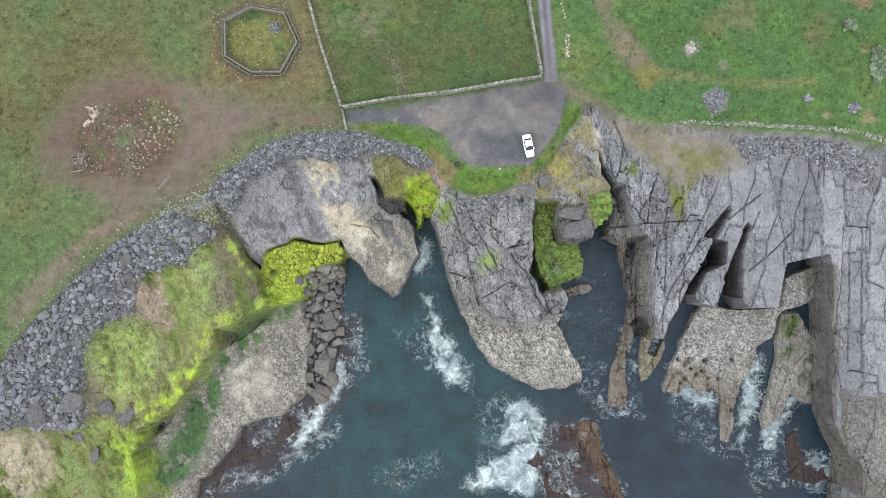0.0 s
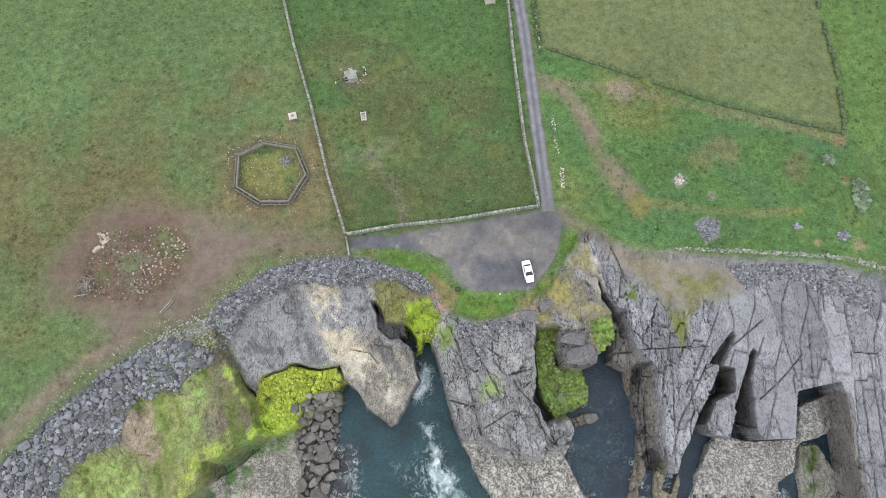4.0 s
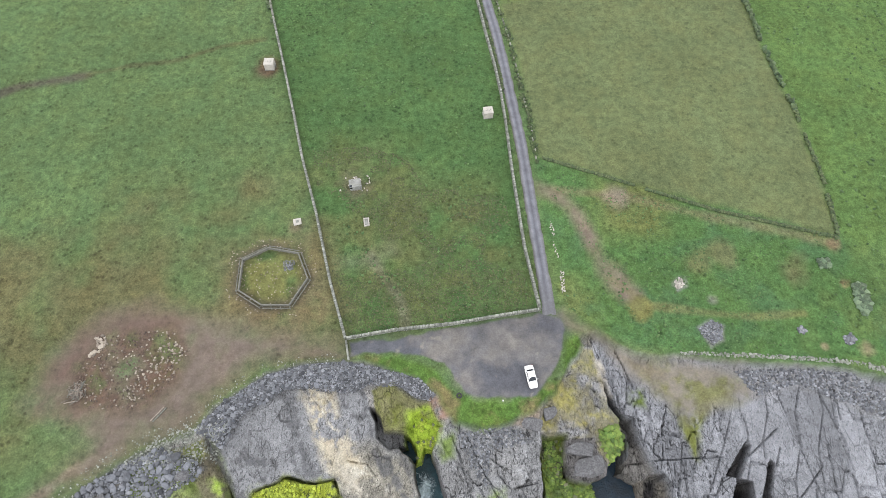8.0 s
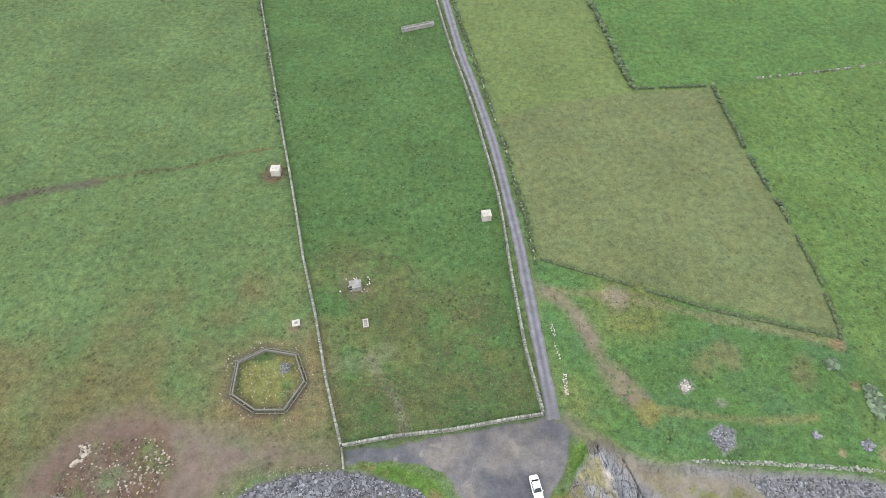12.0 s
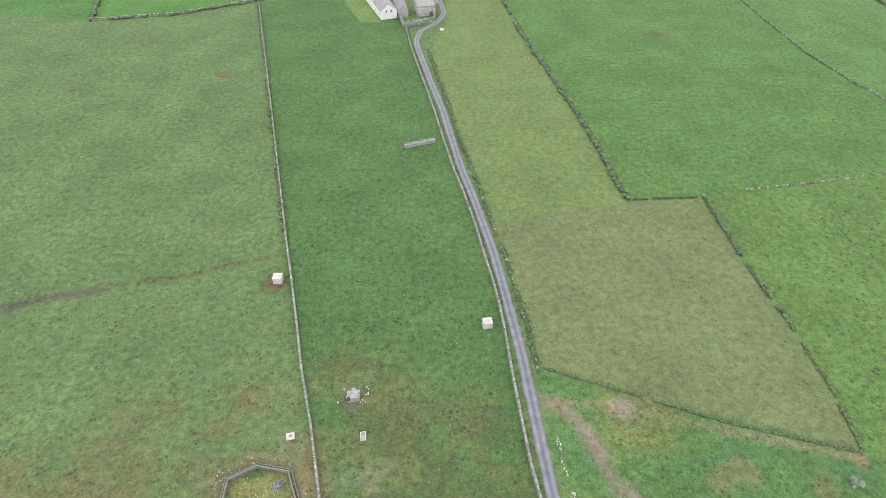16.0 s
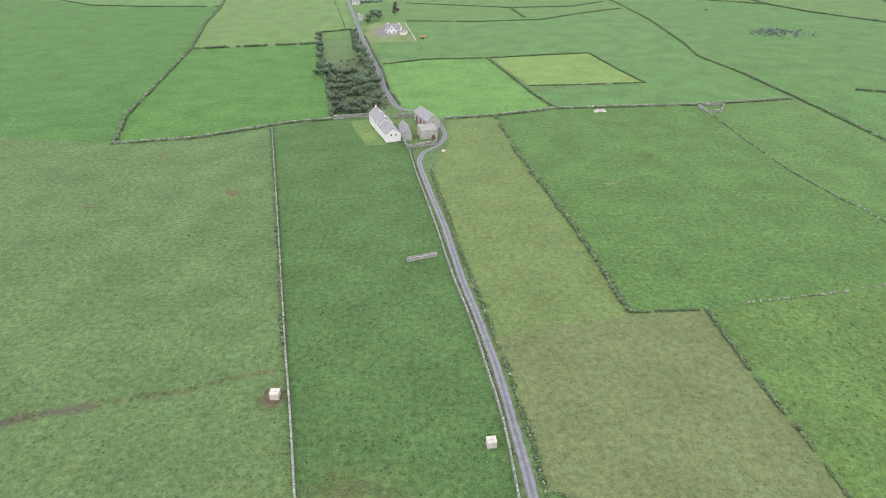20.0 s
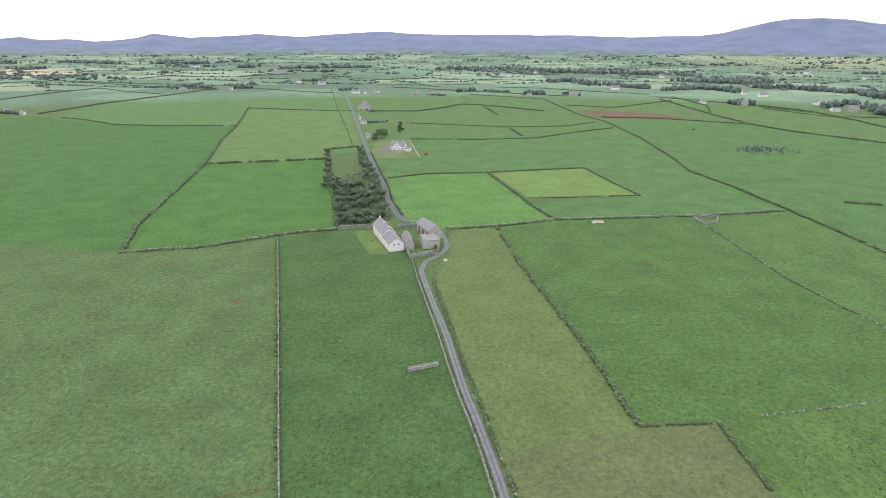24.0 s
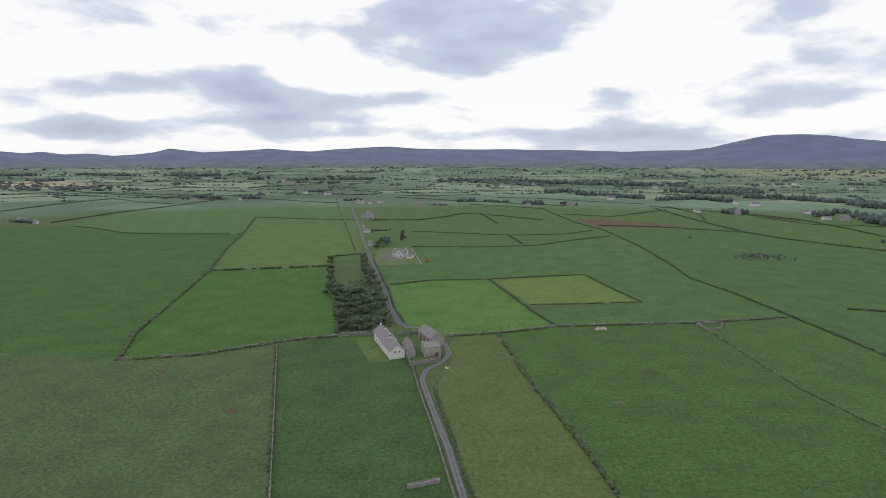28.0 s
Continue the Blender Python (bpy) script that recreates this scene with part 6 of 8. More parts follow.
bmesh.ops.create_icosphere(ICO, subdivisions=2, radius=1.0)
ICO2_V = np.array([v.co[:] for v in ICO.verts])
ICO2_F = np.array([[v.index for v in f.verts] for f in ICO.faces])
ICO.free()


def clumps(places, sizes, rs, v0=ICO_V, f0=ICO_F, rough=0.35, flat=0.8):
    """Many small lumps as one array of vertices and faces."""
    n = len(places)
    jit = 1 + rough * (rs.rand(n, len(v0), 1) - 0.5) * 2
    turn = rs.rand(n) * 6.28
    c, s = np.cos(turn)[:, None], np.sin(turn)[:, None]
    v = v0[None] * jit * sizes[:, None, :]
    x, y = v[..., 0] * c - v[..., 1] * s, v[..., 0] * s + v[..., 1] * c
    v = np.stack([x, y, v[..., 2]], -1) + places[:, None, :]
    f = f0[None] + (np.arange(n) * len(v0))[:, None, None]
    return v.reshape(-1, 3), f.reshape(-1, 3)


def hedge(name, line, high, wide, label, seed=1, step=None, patchy=0.0, material=None, category="hedge"):
    rs = np.random.RandomState(seed)
    pts = []
    step = step or wide * 0.45
    for (ax, ay), (bx, by) in zip(line, line[1:]):
        n = max(1, int(math.hypot(bx - ax, by - ay) / step))
        k = (np.arange(n) + rs.rand(n)) / n
        pts.append(np.stack([ax + (bx - ax) * k, ay + (by - ay) * k], 1))
    p = np.concatenate(pts)
    many = 9 if material else 3
    p = np.repeat(p, many, axis=0) + rs.normal(0, wide * 0.24, (len(p) * many, 2))
    if patchy:
        p = p[vnoise(p[:, 0] / 3.5, p[:, 1] / 3.5, seed) > patchy]
    z = ground_z(p[:, 0], p[:, 1])
    s = 0.14 + 0.24 * rs.rand(len(p)) ** 2 if material else wide * (0.22 + 0.22 * rs.rand(len(p)))
    places = np.stack([p[:, 0], p[:, 1], z + high * (0.25 + 0.5 * rs.rand(len(p)))], 1)
    v, f = clumps(places, np.stack([s, s, s * 0.9 if material else s * high / wide * 1.2], 1), rs)
    return tagged(raw(name, v, f, material or M_HEDGE), label, category, kind="stuff")


def beside(line, off):
    """The same line moved sideways."""
    out = []
    for k, (x, y) in enumerate(line):
        ax, ay = line[max(k - 1, 0)]
        bx, by = line[min(k + 1, len(line) - 1)]
        n = math.hypot(bx - ax, by - ay)
        out.append((x + off * (by - ay) / n, y - off * (bx - ax) / n))
    return out


HEDGES = [
    ("hedge", beside(WALL_WEST[6:], -0.4), 0.9, 1.6, "dark growth along the inland field wall", 0.36),
    ("hedge", beside(WALL_NORTH, 0.8), 1.0, 2.2, "dark growth along the pasture wall", 0.30),
    ("hedge", beside(WALL_NORTH_EAST, 0.8), 1.0, 2.2, "dark growth along the eastern pasture wall", 0.34),
    ("hedge", WALL_NW, 1.4, 2.4, "dark bushes overgrowing a field wall", 0.24),
    ("hedge", beside(LANE[1:6], 3.2), 1.0, 1.4, "dark bank on the field side of the lane", 0.3),
    ("hedge", beside(WALL_ROAD[3:], 0.8), 0.35, 0.7, "rough grass between wall and lane", 0.35, M_ROUGH),
    ("hedge", [(87.1, 92.5), (85.0, 110.5), (84.0, 143.8)], 0.9, 1.3, "overgrown dark field bank beside the hay meadow", 0.24),
    ("hedge", [(86.5, 57.4), (87.8, 73.1), (87.1, 92.5)], 0.5, 0.8, "thin overgrown field bank beside the hay meadow", 0.42, M_ROUGH),
    ("hedge", [(84.0, 143.8), (72.2, 143.2), (59.4, 142.4)], 0.7, 0.9, "low field bank with brown grass", 0.2),
    ("hedge", [(59.4, 142.4), (56.7, 170.5), (53.7, 197.1), (46.8, 241.3), (40.8, 278.0), (34.4, 338.5)], 1.2, 1.9, "dark overgrown hedge between the meadows", 0.16),
    ("hedge", [(24.2, 78.6), (40.1, 72.6), (61.6, 64.3), (86.5, 57.4)], 0.3, 0.45, "rough grass bank below the hay meadow", 0.35, M_ROUGH),
    ("hedge", VERGE, 0.5, 1.9, "rough green verge growth beside the lane", 0.18, M_ROUGH),
    ("hedge", [(-223.7, 539.7), (-185.4, 548.1), (-116.2, 562.9)], 2.0, 3.2, "patchy bush hedge between pastures", 0.42),
    ("hedge", [(-124, 619), (-97.4, 489.0), (-66.0, 342.0)], 1.6, 2.0, "dark hedge at the plantation edge", 0.2),
    ("hedge", [(-124, 619), (-93, 638)], 1.6, 2.0, "thin dark hedge", 0.2),
    ("hedge", [(-591, 903), (-537, 874), (-464, 820), (-392, 808), (-287, 808)], 1.4, 2.0, "dark hedge along the far pasture", 0.25),
    ("hedge", [(-917, 1039), (-894, 1144), (-892, 1311), (-855, 1474)], 2.0, 4.0, "dark far hedge", 0.2),
    ("hedge", [(-660, 951), (-652, 1119), (-600, 1328), (-569, 1493)], 2.0, 4.0, "dark hedge beside a far road", 0.1),
    ("hedge", [(-346, 1044), (-247, 1014), (-153, 995)], 1.5, 2.5, "thin far hedge", 0.25),
    ("hedge", [(-45.7, 477.8), (-12.1, 496.0), (41.2, 500.8)], 1.1, 1.4, "dark bank at the top of a pasture", 0.2),
    ("hedge", [(41.2, 500.8), (52.9, 446.8), (63.2, 395.3), (73.8, 356.5)], 1.3, 1.8, "dark hedge between two pastures", 0.1),
    ("hedge", [(41.2, 500.8), (91.7, 513.1), (132.6, 520.8), (140.8, 467.0), (150.5, 419.5)], 1.1, 1.5, "dark bank round a bright field", 0.15),
    ("hedge", [(150.5, 419.5), (108.5, 414.5), (65.6, 411.1)], 0.9, 1.4, "low grassy bank", 0.3),
    ("hedge", [(214, 1220), (224, 951), (244, 853), (244, 701), (233.7, 569.0), (224.9, 508.1), (235.2, 446.8), (240.6, 380.5), (245.0, 301.0), (244.4, 254.4)], 1.3, 2.0, "long dark boundary bank over the hill", 0.15),
    ("hedge", [(168.1, 354.0), (168.2, 296.5), (169.7, 254.4), (175.5, 222.3), (178.6, 214.8), (182.2, 185.2)], 0.6, 0.7, "thin overgrown field bank", 0.4),
    ("hedge", [(-38, 692), (46, 688), (117, 701), (178, 751), (235, 790)], 1.2, 1.8, "thin far hedge", 0.2),
    ("hedge", [(-45, 840), (-3, 827), (93, 796), (175, 808), (227, 853)], 1.2, 1.8, "thin far hedge", 0.2),
    ("hedge", [(457, 1220), (443, 951), (444, 827)], 2.0, 4.0, "dark far hedge", 0.1),
    ("hedge", [(252, 911), (337, 896), (444, 827), (465, 751), (520, 658), (557, 602)], 1.8, 3.2, "long thin far hedge", 0.2),
    ("hedge", [(-4, 1044), (40, 1119), (103, 1075), (175, 995)], 2.0, 4.0, "dark far bank", 0.25),
    ("hedge", [(-113, 995), (-44, 995), (17, 1064)], 2.0, 3.5, "dark far hedge", 0.2),
    ("hedge", [(-129, 1545), (158, 1370), (278, 1292)], 2.0, 4.0, "dark far hedge", 0.2),
    ("hedge", [(-1219, 1567), (-1096, 1691), (-730, 1520), (-550, 1442)], 2.0, 5.0, "dark far hedge", 0.2),
    ("hedge", [(-99, 638), (-128, 778), (-186, 1044), (-282, 1504)], 0.5, 1.0, "grassy bank of the inland lane", 0.45),
    ("hedge", [(597, 1097), (632, 995), (626, 874), (612, 778)], 2.0, 4.0, "dark far hedge", 0.15),
]
FAR_LINES = [[(-1127, 1447), (-1082, 1506), (-1008, 1553)], [(-1096, 1691), (-775, 1615), (-506, 1572)], [(-855, 1474), (-734, 1382), (-626, 1327)], [(-482, 1498), (-343, 1415), (-250, 1369)], [(-918, 1915), (-679, 1884), (-564, 2007)], [(-235, 1644), (-38, 1605), (108, 1646)],
             [(-157, 1884), (64, 1808), (199, 1733)], [(-305, 1880), (-150, 1806), (-6, 1545)], [(61, 1339), (148, 1278), (214, 1220)], [(147, 1544), (263, 1505), (383, 1398), (472, 1333)], [(464, 1275), (576, 1119), (621, 977)], [(236, 1097), (311, 1054), (471, 1193)],
             [(579, 1044), (608, 927), (703, 896)], [(93, 796), (101, 716)], [(443, 951), (499, 1097), (502, 1274)], [(-1545, 1993), (-1318, 2103), (-999, 2226)], [(74, 1119), (91, 943)], [(341, 778), (338, 772)], [(292.2, 398.3), (315.3, 392.2)]]
for k, line in enumerate(FAR_LINES):
    HEDGES.append(("hedge", line, 1.6, 2.6, "thin dark hedge across the far fields", 0.25))
for k, (name, line, high, wide, label, patchy, *own) in enumerate(HEDGES):
    hedge(name, line, high, wide, label, 20 + k, None, patchy, *own)


stone_wall("wall_far_east", [(168.2, 350.3), (168.2, 296.5), (169.7, 254.4), (175.5, 222.3), (178.6, 214.8), (182.2, 185.2)], 0.6, 0.45, 0.7, "thin line of tumbled field stones", M_MOSSY_STONE, 0.5, 10, 1)
stone_wall("wall_east_field", [(98.7, 147.4), (114.9, 149.8), (133.3, 153.0), (150.6, 157.2), (180.5, 163.7)], 0.6, 0.45, 0.6, "broken line of pale field stones", M_MOSSY_STONE, 0.6, 11, 1)
for k, line in enumerate(([(165.9, 359.0), (175.8, 362.9), (183.8, 361.6)], [(165.9, 359.0), (167.3, 346.7), (177.0, 349.1)], [(183.8, 361.6), (177.0, 349.1)])):
    stone_wall("fold_wall", line, 1.6, 0.8, 0.9, "ruined grey stone sheepfold wall", M_STONE, 0.1, 50 + k, 1)
# ---- loose rocks ----
def boxy(v, p):
    """Push a round lump towards a block."""
    return np.sign(v) * np.abs(v) ** p


def rock_mesh(name, seed, material, v0=ICO_V, f0=ICO_F, p=0.62, rough=0.16):
    rs = np.random.RandomState(seed)
    v = boxy(v0, p) * (1 + rough * (rs.rand(len(v0), 1) - 0.5) * 2)
    for _ in range(11):
        n = rs.normal(0, 1, 3) * (1, 1, 0.8)
        n /= np.linalg.norm(n)
        v = v - np.maximum(v @ n - rs.uniform(0.62, 0.95), 0)[:, None] * n
    v = v * np.array((1.0, 0.78, 0.55))
    ob = raw(name, v, f0, material)
    me = ob.data
    bpy.data.objects.remove(ob)
    return me


def scatter(outline, count, lo, hi, seed, power=2.2, keep=0.62, ease=1.0):
    """Places and sizes inside an outline, large ones first, without much overlap."""
    rs = np.random.RandomState(seed)
    xs, ys = [p[0] for p in outline], [p[1] for p in outline]
    px = np.empty((0, 3))
    sizes = np.sort(lo + (hi - lo) * rs.rand(count) ** power)[::-1]
    n = 0
    got = np.zeros((count, 3))
    cand = np.stack([min(xs) + (max(xs) - min(xs)) * rs.rand(count * 9), min(ys) + (max(ys) - min(ys)) * rs.rand(count * 9)], 1)
    cand = cand[depth_in(outline, cand[:, 0] + fbm(cand[:, 0], cand[:, 1], 4, 3, 2), cand[:, 1]) > 0.1]
    for k, (x, y) in enumerate(cand):
        if n >= count:
            break
        s = sizes[int(min(1.0, (k / len(cand) * 1.05) ** ease) * (count - 1))]
        if n == 0 or np.min(np.hypot(got[:n, 0] - x, got[:n, 1] - y) - keep * 0.5 * (got[:n, 2] + s)) > 0:
            got[n] = (x, y, s)
            n += 1
    return got[:n]


def beach(name, outlines, label, parts_n, piece, seed, material=None, block=0.6):
    """A bank of boulders: the largest are pieces of their own, the rest is one heap."""
    top = empty(name)
    tagged(top, label, "boulder bank")
    meshes = [rock_mesh(piece, seed + k, material or M_BOULDER_ONE, p=block) for k in range(8)]
    rs = np.random.RandomState(seed)
    got = np.concatenate([scatter(o, n, lo, hi, seed + k, pw, 0.62, 0.4) for k, (o, n, lo, hi, pw) in enumerate(outlines)])
    got = got[np.argsort(-got[:, 2])]
    for x, y, s in got[:parts_n]:
        ob = new(piece, meshes[rs.randint(8)])
        ob.parent = top
        ob.matrix_basis = pose(x, y, float(ground_z(x, y)) + s * 0.14, rs.uniform(-14, 14), rs.uniform(-14, 14), rs.uniform(0, 360)) @ Matrix.Diagonal((s * 0.56, s * 0.56, s * rs.uniform(0.45, 0.65), 1))
    rest = got[parts_n:]
    places = np.stack([rest[:, 0], rest[:, 1], ground_z(rest[:, 0], rest[:, 1]) + rest[:, 2] * 0.12], 1)
    v, f = clumps(places, rest[:, 2:3] * np.array((0.56, 0.46, 0.36)), rs, boxy(ICO_V, 0.6), ICO_F, 0.26)
    # cobbles darker than the boulder faces, giving painted shade to the gaps
    heap = raw("cobbles", v, f, M_BOULDER, top)
    tagged(heap, "loose grey cobbles and boulders", kind="stuff")
    return top


M_BOULDER_ONE = plain("boulder_face", (0.112, 0.118, 0.134), 0.85, 0.28, 1.6, 0.5, 0.06, per_object=0.5)
M_SHORE_ROCK = plain("sea_worn_rock", (0.115, 0.108, 0.100), 0.75, 0.25, 1.4, 0.6, 0.08, other=(0.080, 0.074, 0.070), per_object=0.3)
beach("storm_beach", [(BEACH_WEST, 6400, 0.28, 2.5, 4.6), (BEACH_NORTH, 4200, 0.24, 1.4, 5.0)], "bank of grey boulders thrown up along the cliff top", 300, "boulder", 31)
beach("boulder_gully", [(GULLY_WEST, 120, 0.8, 4.4, 1.6)], "large dark sea boulders wedged in a gully", 80, "boulder", 57, M_SHORE_ROCK, 0.42)

BLOCKS = [([(-59.9, -23.9)], 4.0, 3.2, 1.0, 35), ([(-65.8, -31.0)], 1.6, 4.0, 0.8, -8), ([(-68.9, -27.6)], 2.2, 1.8, 0.7, 10), ([(-75.5, -23.2)], 4.5, 5.0, 1.2, 20), ([(-68.4, -20.9)], 4.0, 4.4, 1.1, -12),
          ([(-64.1, -22.0)], 3.6, 3.2, 1.0, 8), ([(-45.6, 10.1)], 2.7, 2.0, 1.0, 5), ([(-59.1, 5.8)], 2.8, 2.6, 1.0, 30), ([(21.1, 20.8)], 3.0, 2.6, 1.8, 15), ([(17.2, 19.0)], 4.0, 2.8, 1.6, -20),
          ([(26.2, 14.6)], 5.6, 2.9, 2.6, -3), ([(27.2, 11.2)], 6.6, 4.2, 2.8, 6), ([(75.7, -24.5)], 3.0, 3.0, 1.4, 20), ([(75.3, -16.0)], 2.6, 3.6, 1.6, 3), ([(74.0, -19.1)], 2.4, 2.4, 1.2, 30),
          ([(72.9, -10.8)], 2.0, 2.4, 1.2, 12), ([(77.6, -10.9)], 1.6, 3.0, 1.4, 2), ([(-23.1, -14.5)], 4.6, 5.0, 1.8, 10), ([(-23.9, -20.8)], 4.4, 3.2, 1.6, -20), ([(-22.0, -7.1)], 4.4, 3.0, 1.7, 15),
          ([(30.3, -0.1)], 3.0, 2.2, 1.0, 20)]
M_BLOCK = plain("cliff_block", (0.112, 0.111, 0.117), 0.85, 0.3, 2.2, 0.8, 0.14, other=(0.060, 0.060, 0.064), per_object=0.2)
block_meshes = [rock_mesh("fallen_block", 90 + k, M_BLOCK, ICO2_V, ICO2_F, 0.36, 0.04) for k in range(5)]
shore_meshes = [rock_mesh("shore_boulder", 80 + k, M_SHORE_ROCK, ICO2_V, ICO2_F, 0.5, 0.05) for k in range(4)]
for k, (at, lx, ly, lz, turn) in enumerate(BLOCKS):
    x, y = at[0]
    shore = 12 <= k <= 20
    ob = new("shore_boulder" if shore else "rock_block", (shore_meshes if shore else block_meshes)[k % 4])
    ob.matrix_basis = pose(x, y, float(ground_z(x, y)) + lz * 0.18, k * 5 % 9 - 4, k * 3 % 7 - 3, turn) @ Matrix.Diagonal((lx / 2, ly / 2 / 0.78, lz / 2 / 0.55, 1))
    tagged(ob, "brown sea-worn boulder lying among shore rocks" if shore else "large angular grey block of cliff rock", "boulder", "blocks of rock")


def pebbles(name, outline, count, lo, hi, label, material, seed, power=2.0):
    got = scatter(outline, count, lo, hi, seed, power, 0.5)
    rs = np.random.RandomState(seed)
    places = np.stack([got[:, 0], got[:, 1], ground_z(got[:, 0], got[:, 1]) + got[:, 2] * 0.1], 1)
    v, f = clumps(places, got[:, 2:3] * np.array((0.55, 0.42, 0.34)), rs, boxy(ICO_V, 0.7), ICO_F, 0.25)
    return tagged(raw(name, v, f, material), label, "stones", kind="stuff")


pebbles("scattered_stones", DIRT_CORE, 130, 0.05, 0.42, "dull stones scattered over bare soil", M_SOIL_STONE, 5, 4.0)
pebbles("soil_clods", DIRT_CORE, 320, 0.10, 0.42, "dark brown clods of turned soil", M_CLOD, 25, 3.0)
pebbles("scattered_stones", [(-57.6, 30.0), (-52.6, 35.4), (-49.0, 33.0), (-50.6, 27.4), (-56.8, 23.0), (-61.0, 24.0)], 110, 0.08, 0.5, "pale stones tipped on the soil heap", M_SOIL_STONE, 26, 2.5)
pebbles("shingle", [(-92.0, -17.0), (-82.7, -9.5), (-71.5, 3.2), (-62.2, 12.2), (-54.0, 17.5), (-46.5, 20.0), (-42.0, 25.0), (-33.5, 30.6), (-20.0, 32.4), (-17.0, 30.0), (-33.0, 27.0), (-44.0, 16.0), (-57.0, 11.0), (-72.0, -1.0), (-88.0, -19.0)], 1500, 0.07, 0.36, "pale shingle strewn on worn grass", M_STONE, 27, 3.0)
pebbles("scattered_stones", [(-51.3, 16.9), (-38.6, 20.1), (-41.2, 12.5), (-50.7, 11.5), (-57.1, 12.1)], 380, 0.12, 0.45, "grey cobbles spilling onto the grass", M_STONE, 6)
pebbles("scattered_stones", [(-55.3, 12.9), (-48.0, 18.9), (-40.5, 19.9), (-42.5, 12.3), (-56.3, 10.2), (-67.8, 3.9), (-80.0, -8.7), (-76.0, -4.5)], 420, 0.12, 0.4, "grey shingle along the top of the boulder bank", M_STONE, 7)
pebbles("scree", SCREE_EAST, 900, 0.15, 0.6, "grey scree under the cliff-top wall", M_BOULDER, 8)
pebbles("scree", [(2.8, 17.6), (14.3, 18.6), (18.1, 15.8), (9.3, 14.2), (9.2, 7.7), (6.0, 11.0)], 320, 0.15, 0.6, "grey scree on the headland", M_BOULDER, 9)
pebbles("gully_stones", GREEN_GULLY, 16, 0.3, 1.1, "mossy stones in a green gully", M_GULLY_STONE, 21, 2.5)
pebbles("chute_stones", GREEN_CHUTE, 14, 0.3, 0.9, "mossy stones in a steep chute", M_GULLY_STONE, 22, 2.5)
pebbles("cliff_wall_stones", [(46.7, 32.5), (62.4, 31.8), (70.2, 31.3), (81.4, 30.4), (87.8, 28.7), (89.8, 27.3), (87.0, 27.3), (81.2, 29.4), (70.1, 30.3), (62.3, 30.8), 
    (46.6, 31.7)], 420, 0.15, 0.62, "tumbled grey stone wall along the cliff top", M_STONE, 23, 1.8)
pebbles("roadside_stones", [(24.2, 62.7), (25.0, 62.0), (25.1, 55.0), (25.5, 52.3), (24.6, 53.0)], 30, 0.12, 0.38, "pale stones in the roadside grass", M_PALE_STONE, 10)
pebbles("roadside_stones", [(25.2, 49.7), (26.5, 49.4), (26.3, 44.6), (25.0, 44.6)], 34, 0.12, 0.42, "pale stones in the roadside grass", M_PALE_STONE, 11)
pebbles("rubble", [(-22.0, 73.2), (-16.2, 74.0), (-15.3, 69.4), (-22.3, 69.1)], 40, 0.15, 0.4, "stones scattered round a ruined block", M_PALE_STONE, 12)
pebbles("rubble", [(-67.6, 35.6), (-66.2, 36.4), (-64.5, 34.4), (-65.3, 33.3), (-67.8, 31.3), (-68.4, 32.1), (-66.7, 33.8)], 46, 0.25, 0.9, "heap of pale rubble on bare soil", M_SOIL_STONE, 13)
pebbles("clearance_stones", ROCK_PATCH, 260, 0.12, 0.4, "heap of grey field stones in the grass", M_BOULDER, 14)
pebbles("clearance_stones", ROCK_PATCH_B, 50, 0.2, 0.6, "small heap of pale field stones", M_PALE_STONE, 15)
pebbles("clearance_stones", [(71.4, 37.0), (72.8, 37.6), (73.5, 36.4), (72.6, 35.6), (71.4, 36.0)], 50, 0.15, 0.5, "small heap of grey stones in rough grass", M_BOULDER, 17)
pebbles("clearance_stones", [(80.5, 35.2), (82.1, 35.8), (82.8, 34.6), (81.6, 33.4), (80.3, 33.6)], 80, 0.15, 0.6, "heap of grey stones in rough grass", M_BOULDER, 18)
pebbles("pen_stones", [(-38.0, 58.0), (-28.0, 56.5), (-24.5, 48.0), (-29.0, 39.5), (-37.5, 39.2), (-43.8, 44.5), (-44.0, 54.5)], 240, 0.06, 0.3, "stones trodden into mud round the pen", M_SOIL_STONE, 28, 3.0)
pebbles("clearance_stones", [(-33.1, 52.3), (-30.8, 52.5), (-30.3, 50.2), (-32.6, 49.7)], 60, 0.15, 0.4, "patch of grey stones inside the pen", M_BOULDER, 16)


# ---- beams and simple solids ----
def box(bm, x0, y0, z0, x1, y1, z1, bevel=0.0):
    m = Matrix.Translation(((x0 + x1) / 2, (y0 + y1) / 2, (z0 + z1) / 2)) @ Matrix.Diagonal((x1 - x0, y1 - y0, z1 - z0, 1))
    got = bmesh.ops.create_cube(bm, size=1, matrix=m)
    if bevel:
        edges = {e for v in got["verts"] for e in v.link_edges}
        bmesh.ops.bevel(bm, geom=list(edges), offset=bevel, segments=2, affect="EDGES")
    return bm


def box_part(name, parent, material, a, b, bevel=0.0, label=""):
    return part(name, box(bmesh.new(), *a, *b, bevel), material, parent, label)


def beam(bm, a, b, w, h):
    a, b = Vector(a), Vector(b)
    d = b - a
    turn = d.to_track_quat("X", "Z").to_matrix().to_4x4()
    bmesh.ops.create_cube(bm, size=1, matrix=Matrix.Translation((a + b) / 2) @ turn @ Matrix.Diagonal((d.length, w, h, 1)))
    return bm


def beam_part(name, parent, material, a, b, w, h):
    return part(name, beam(bmesh.new(), a, b, w, h), material, parent)


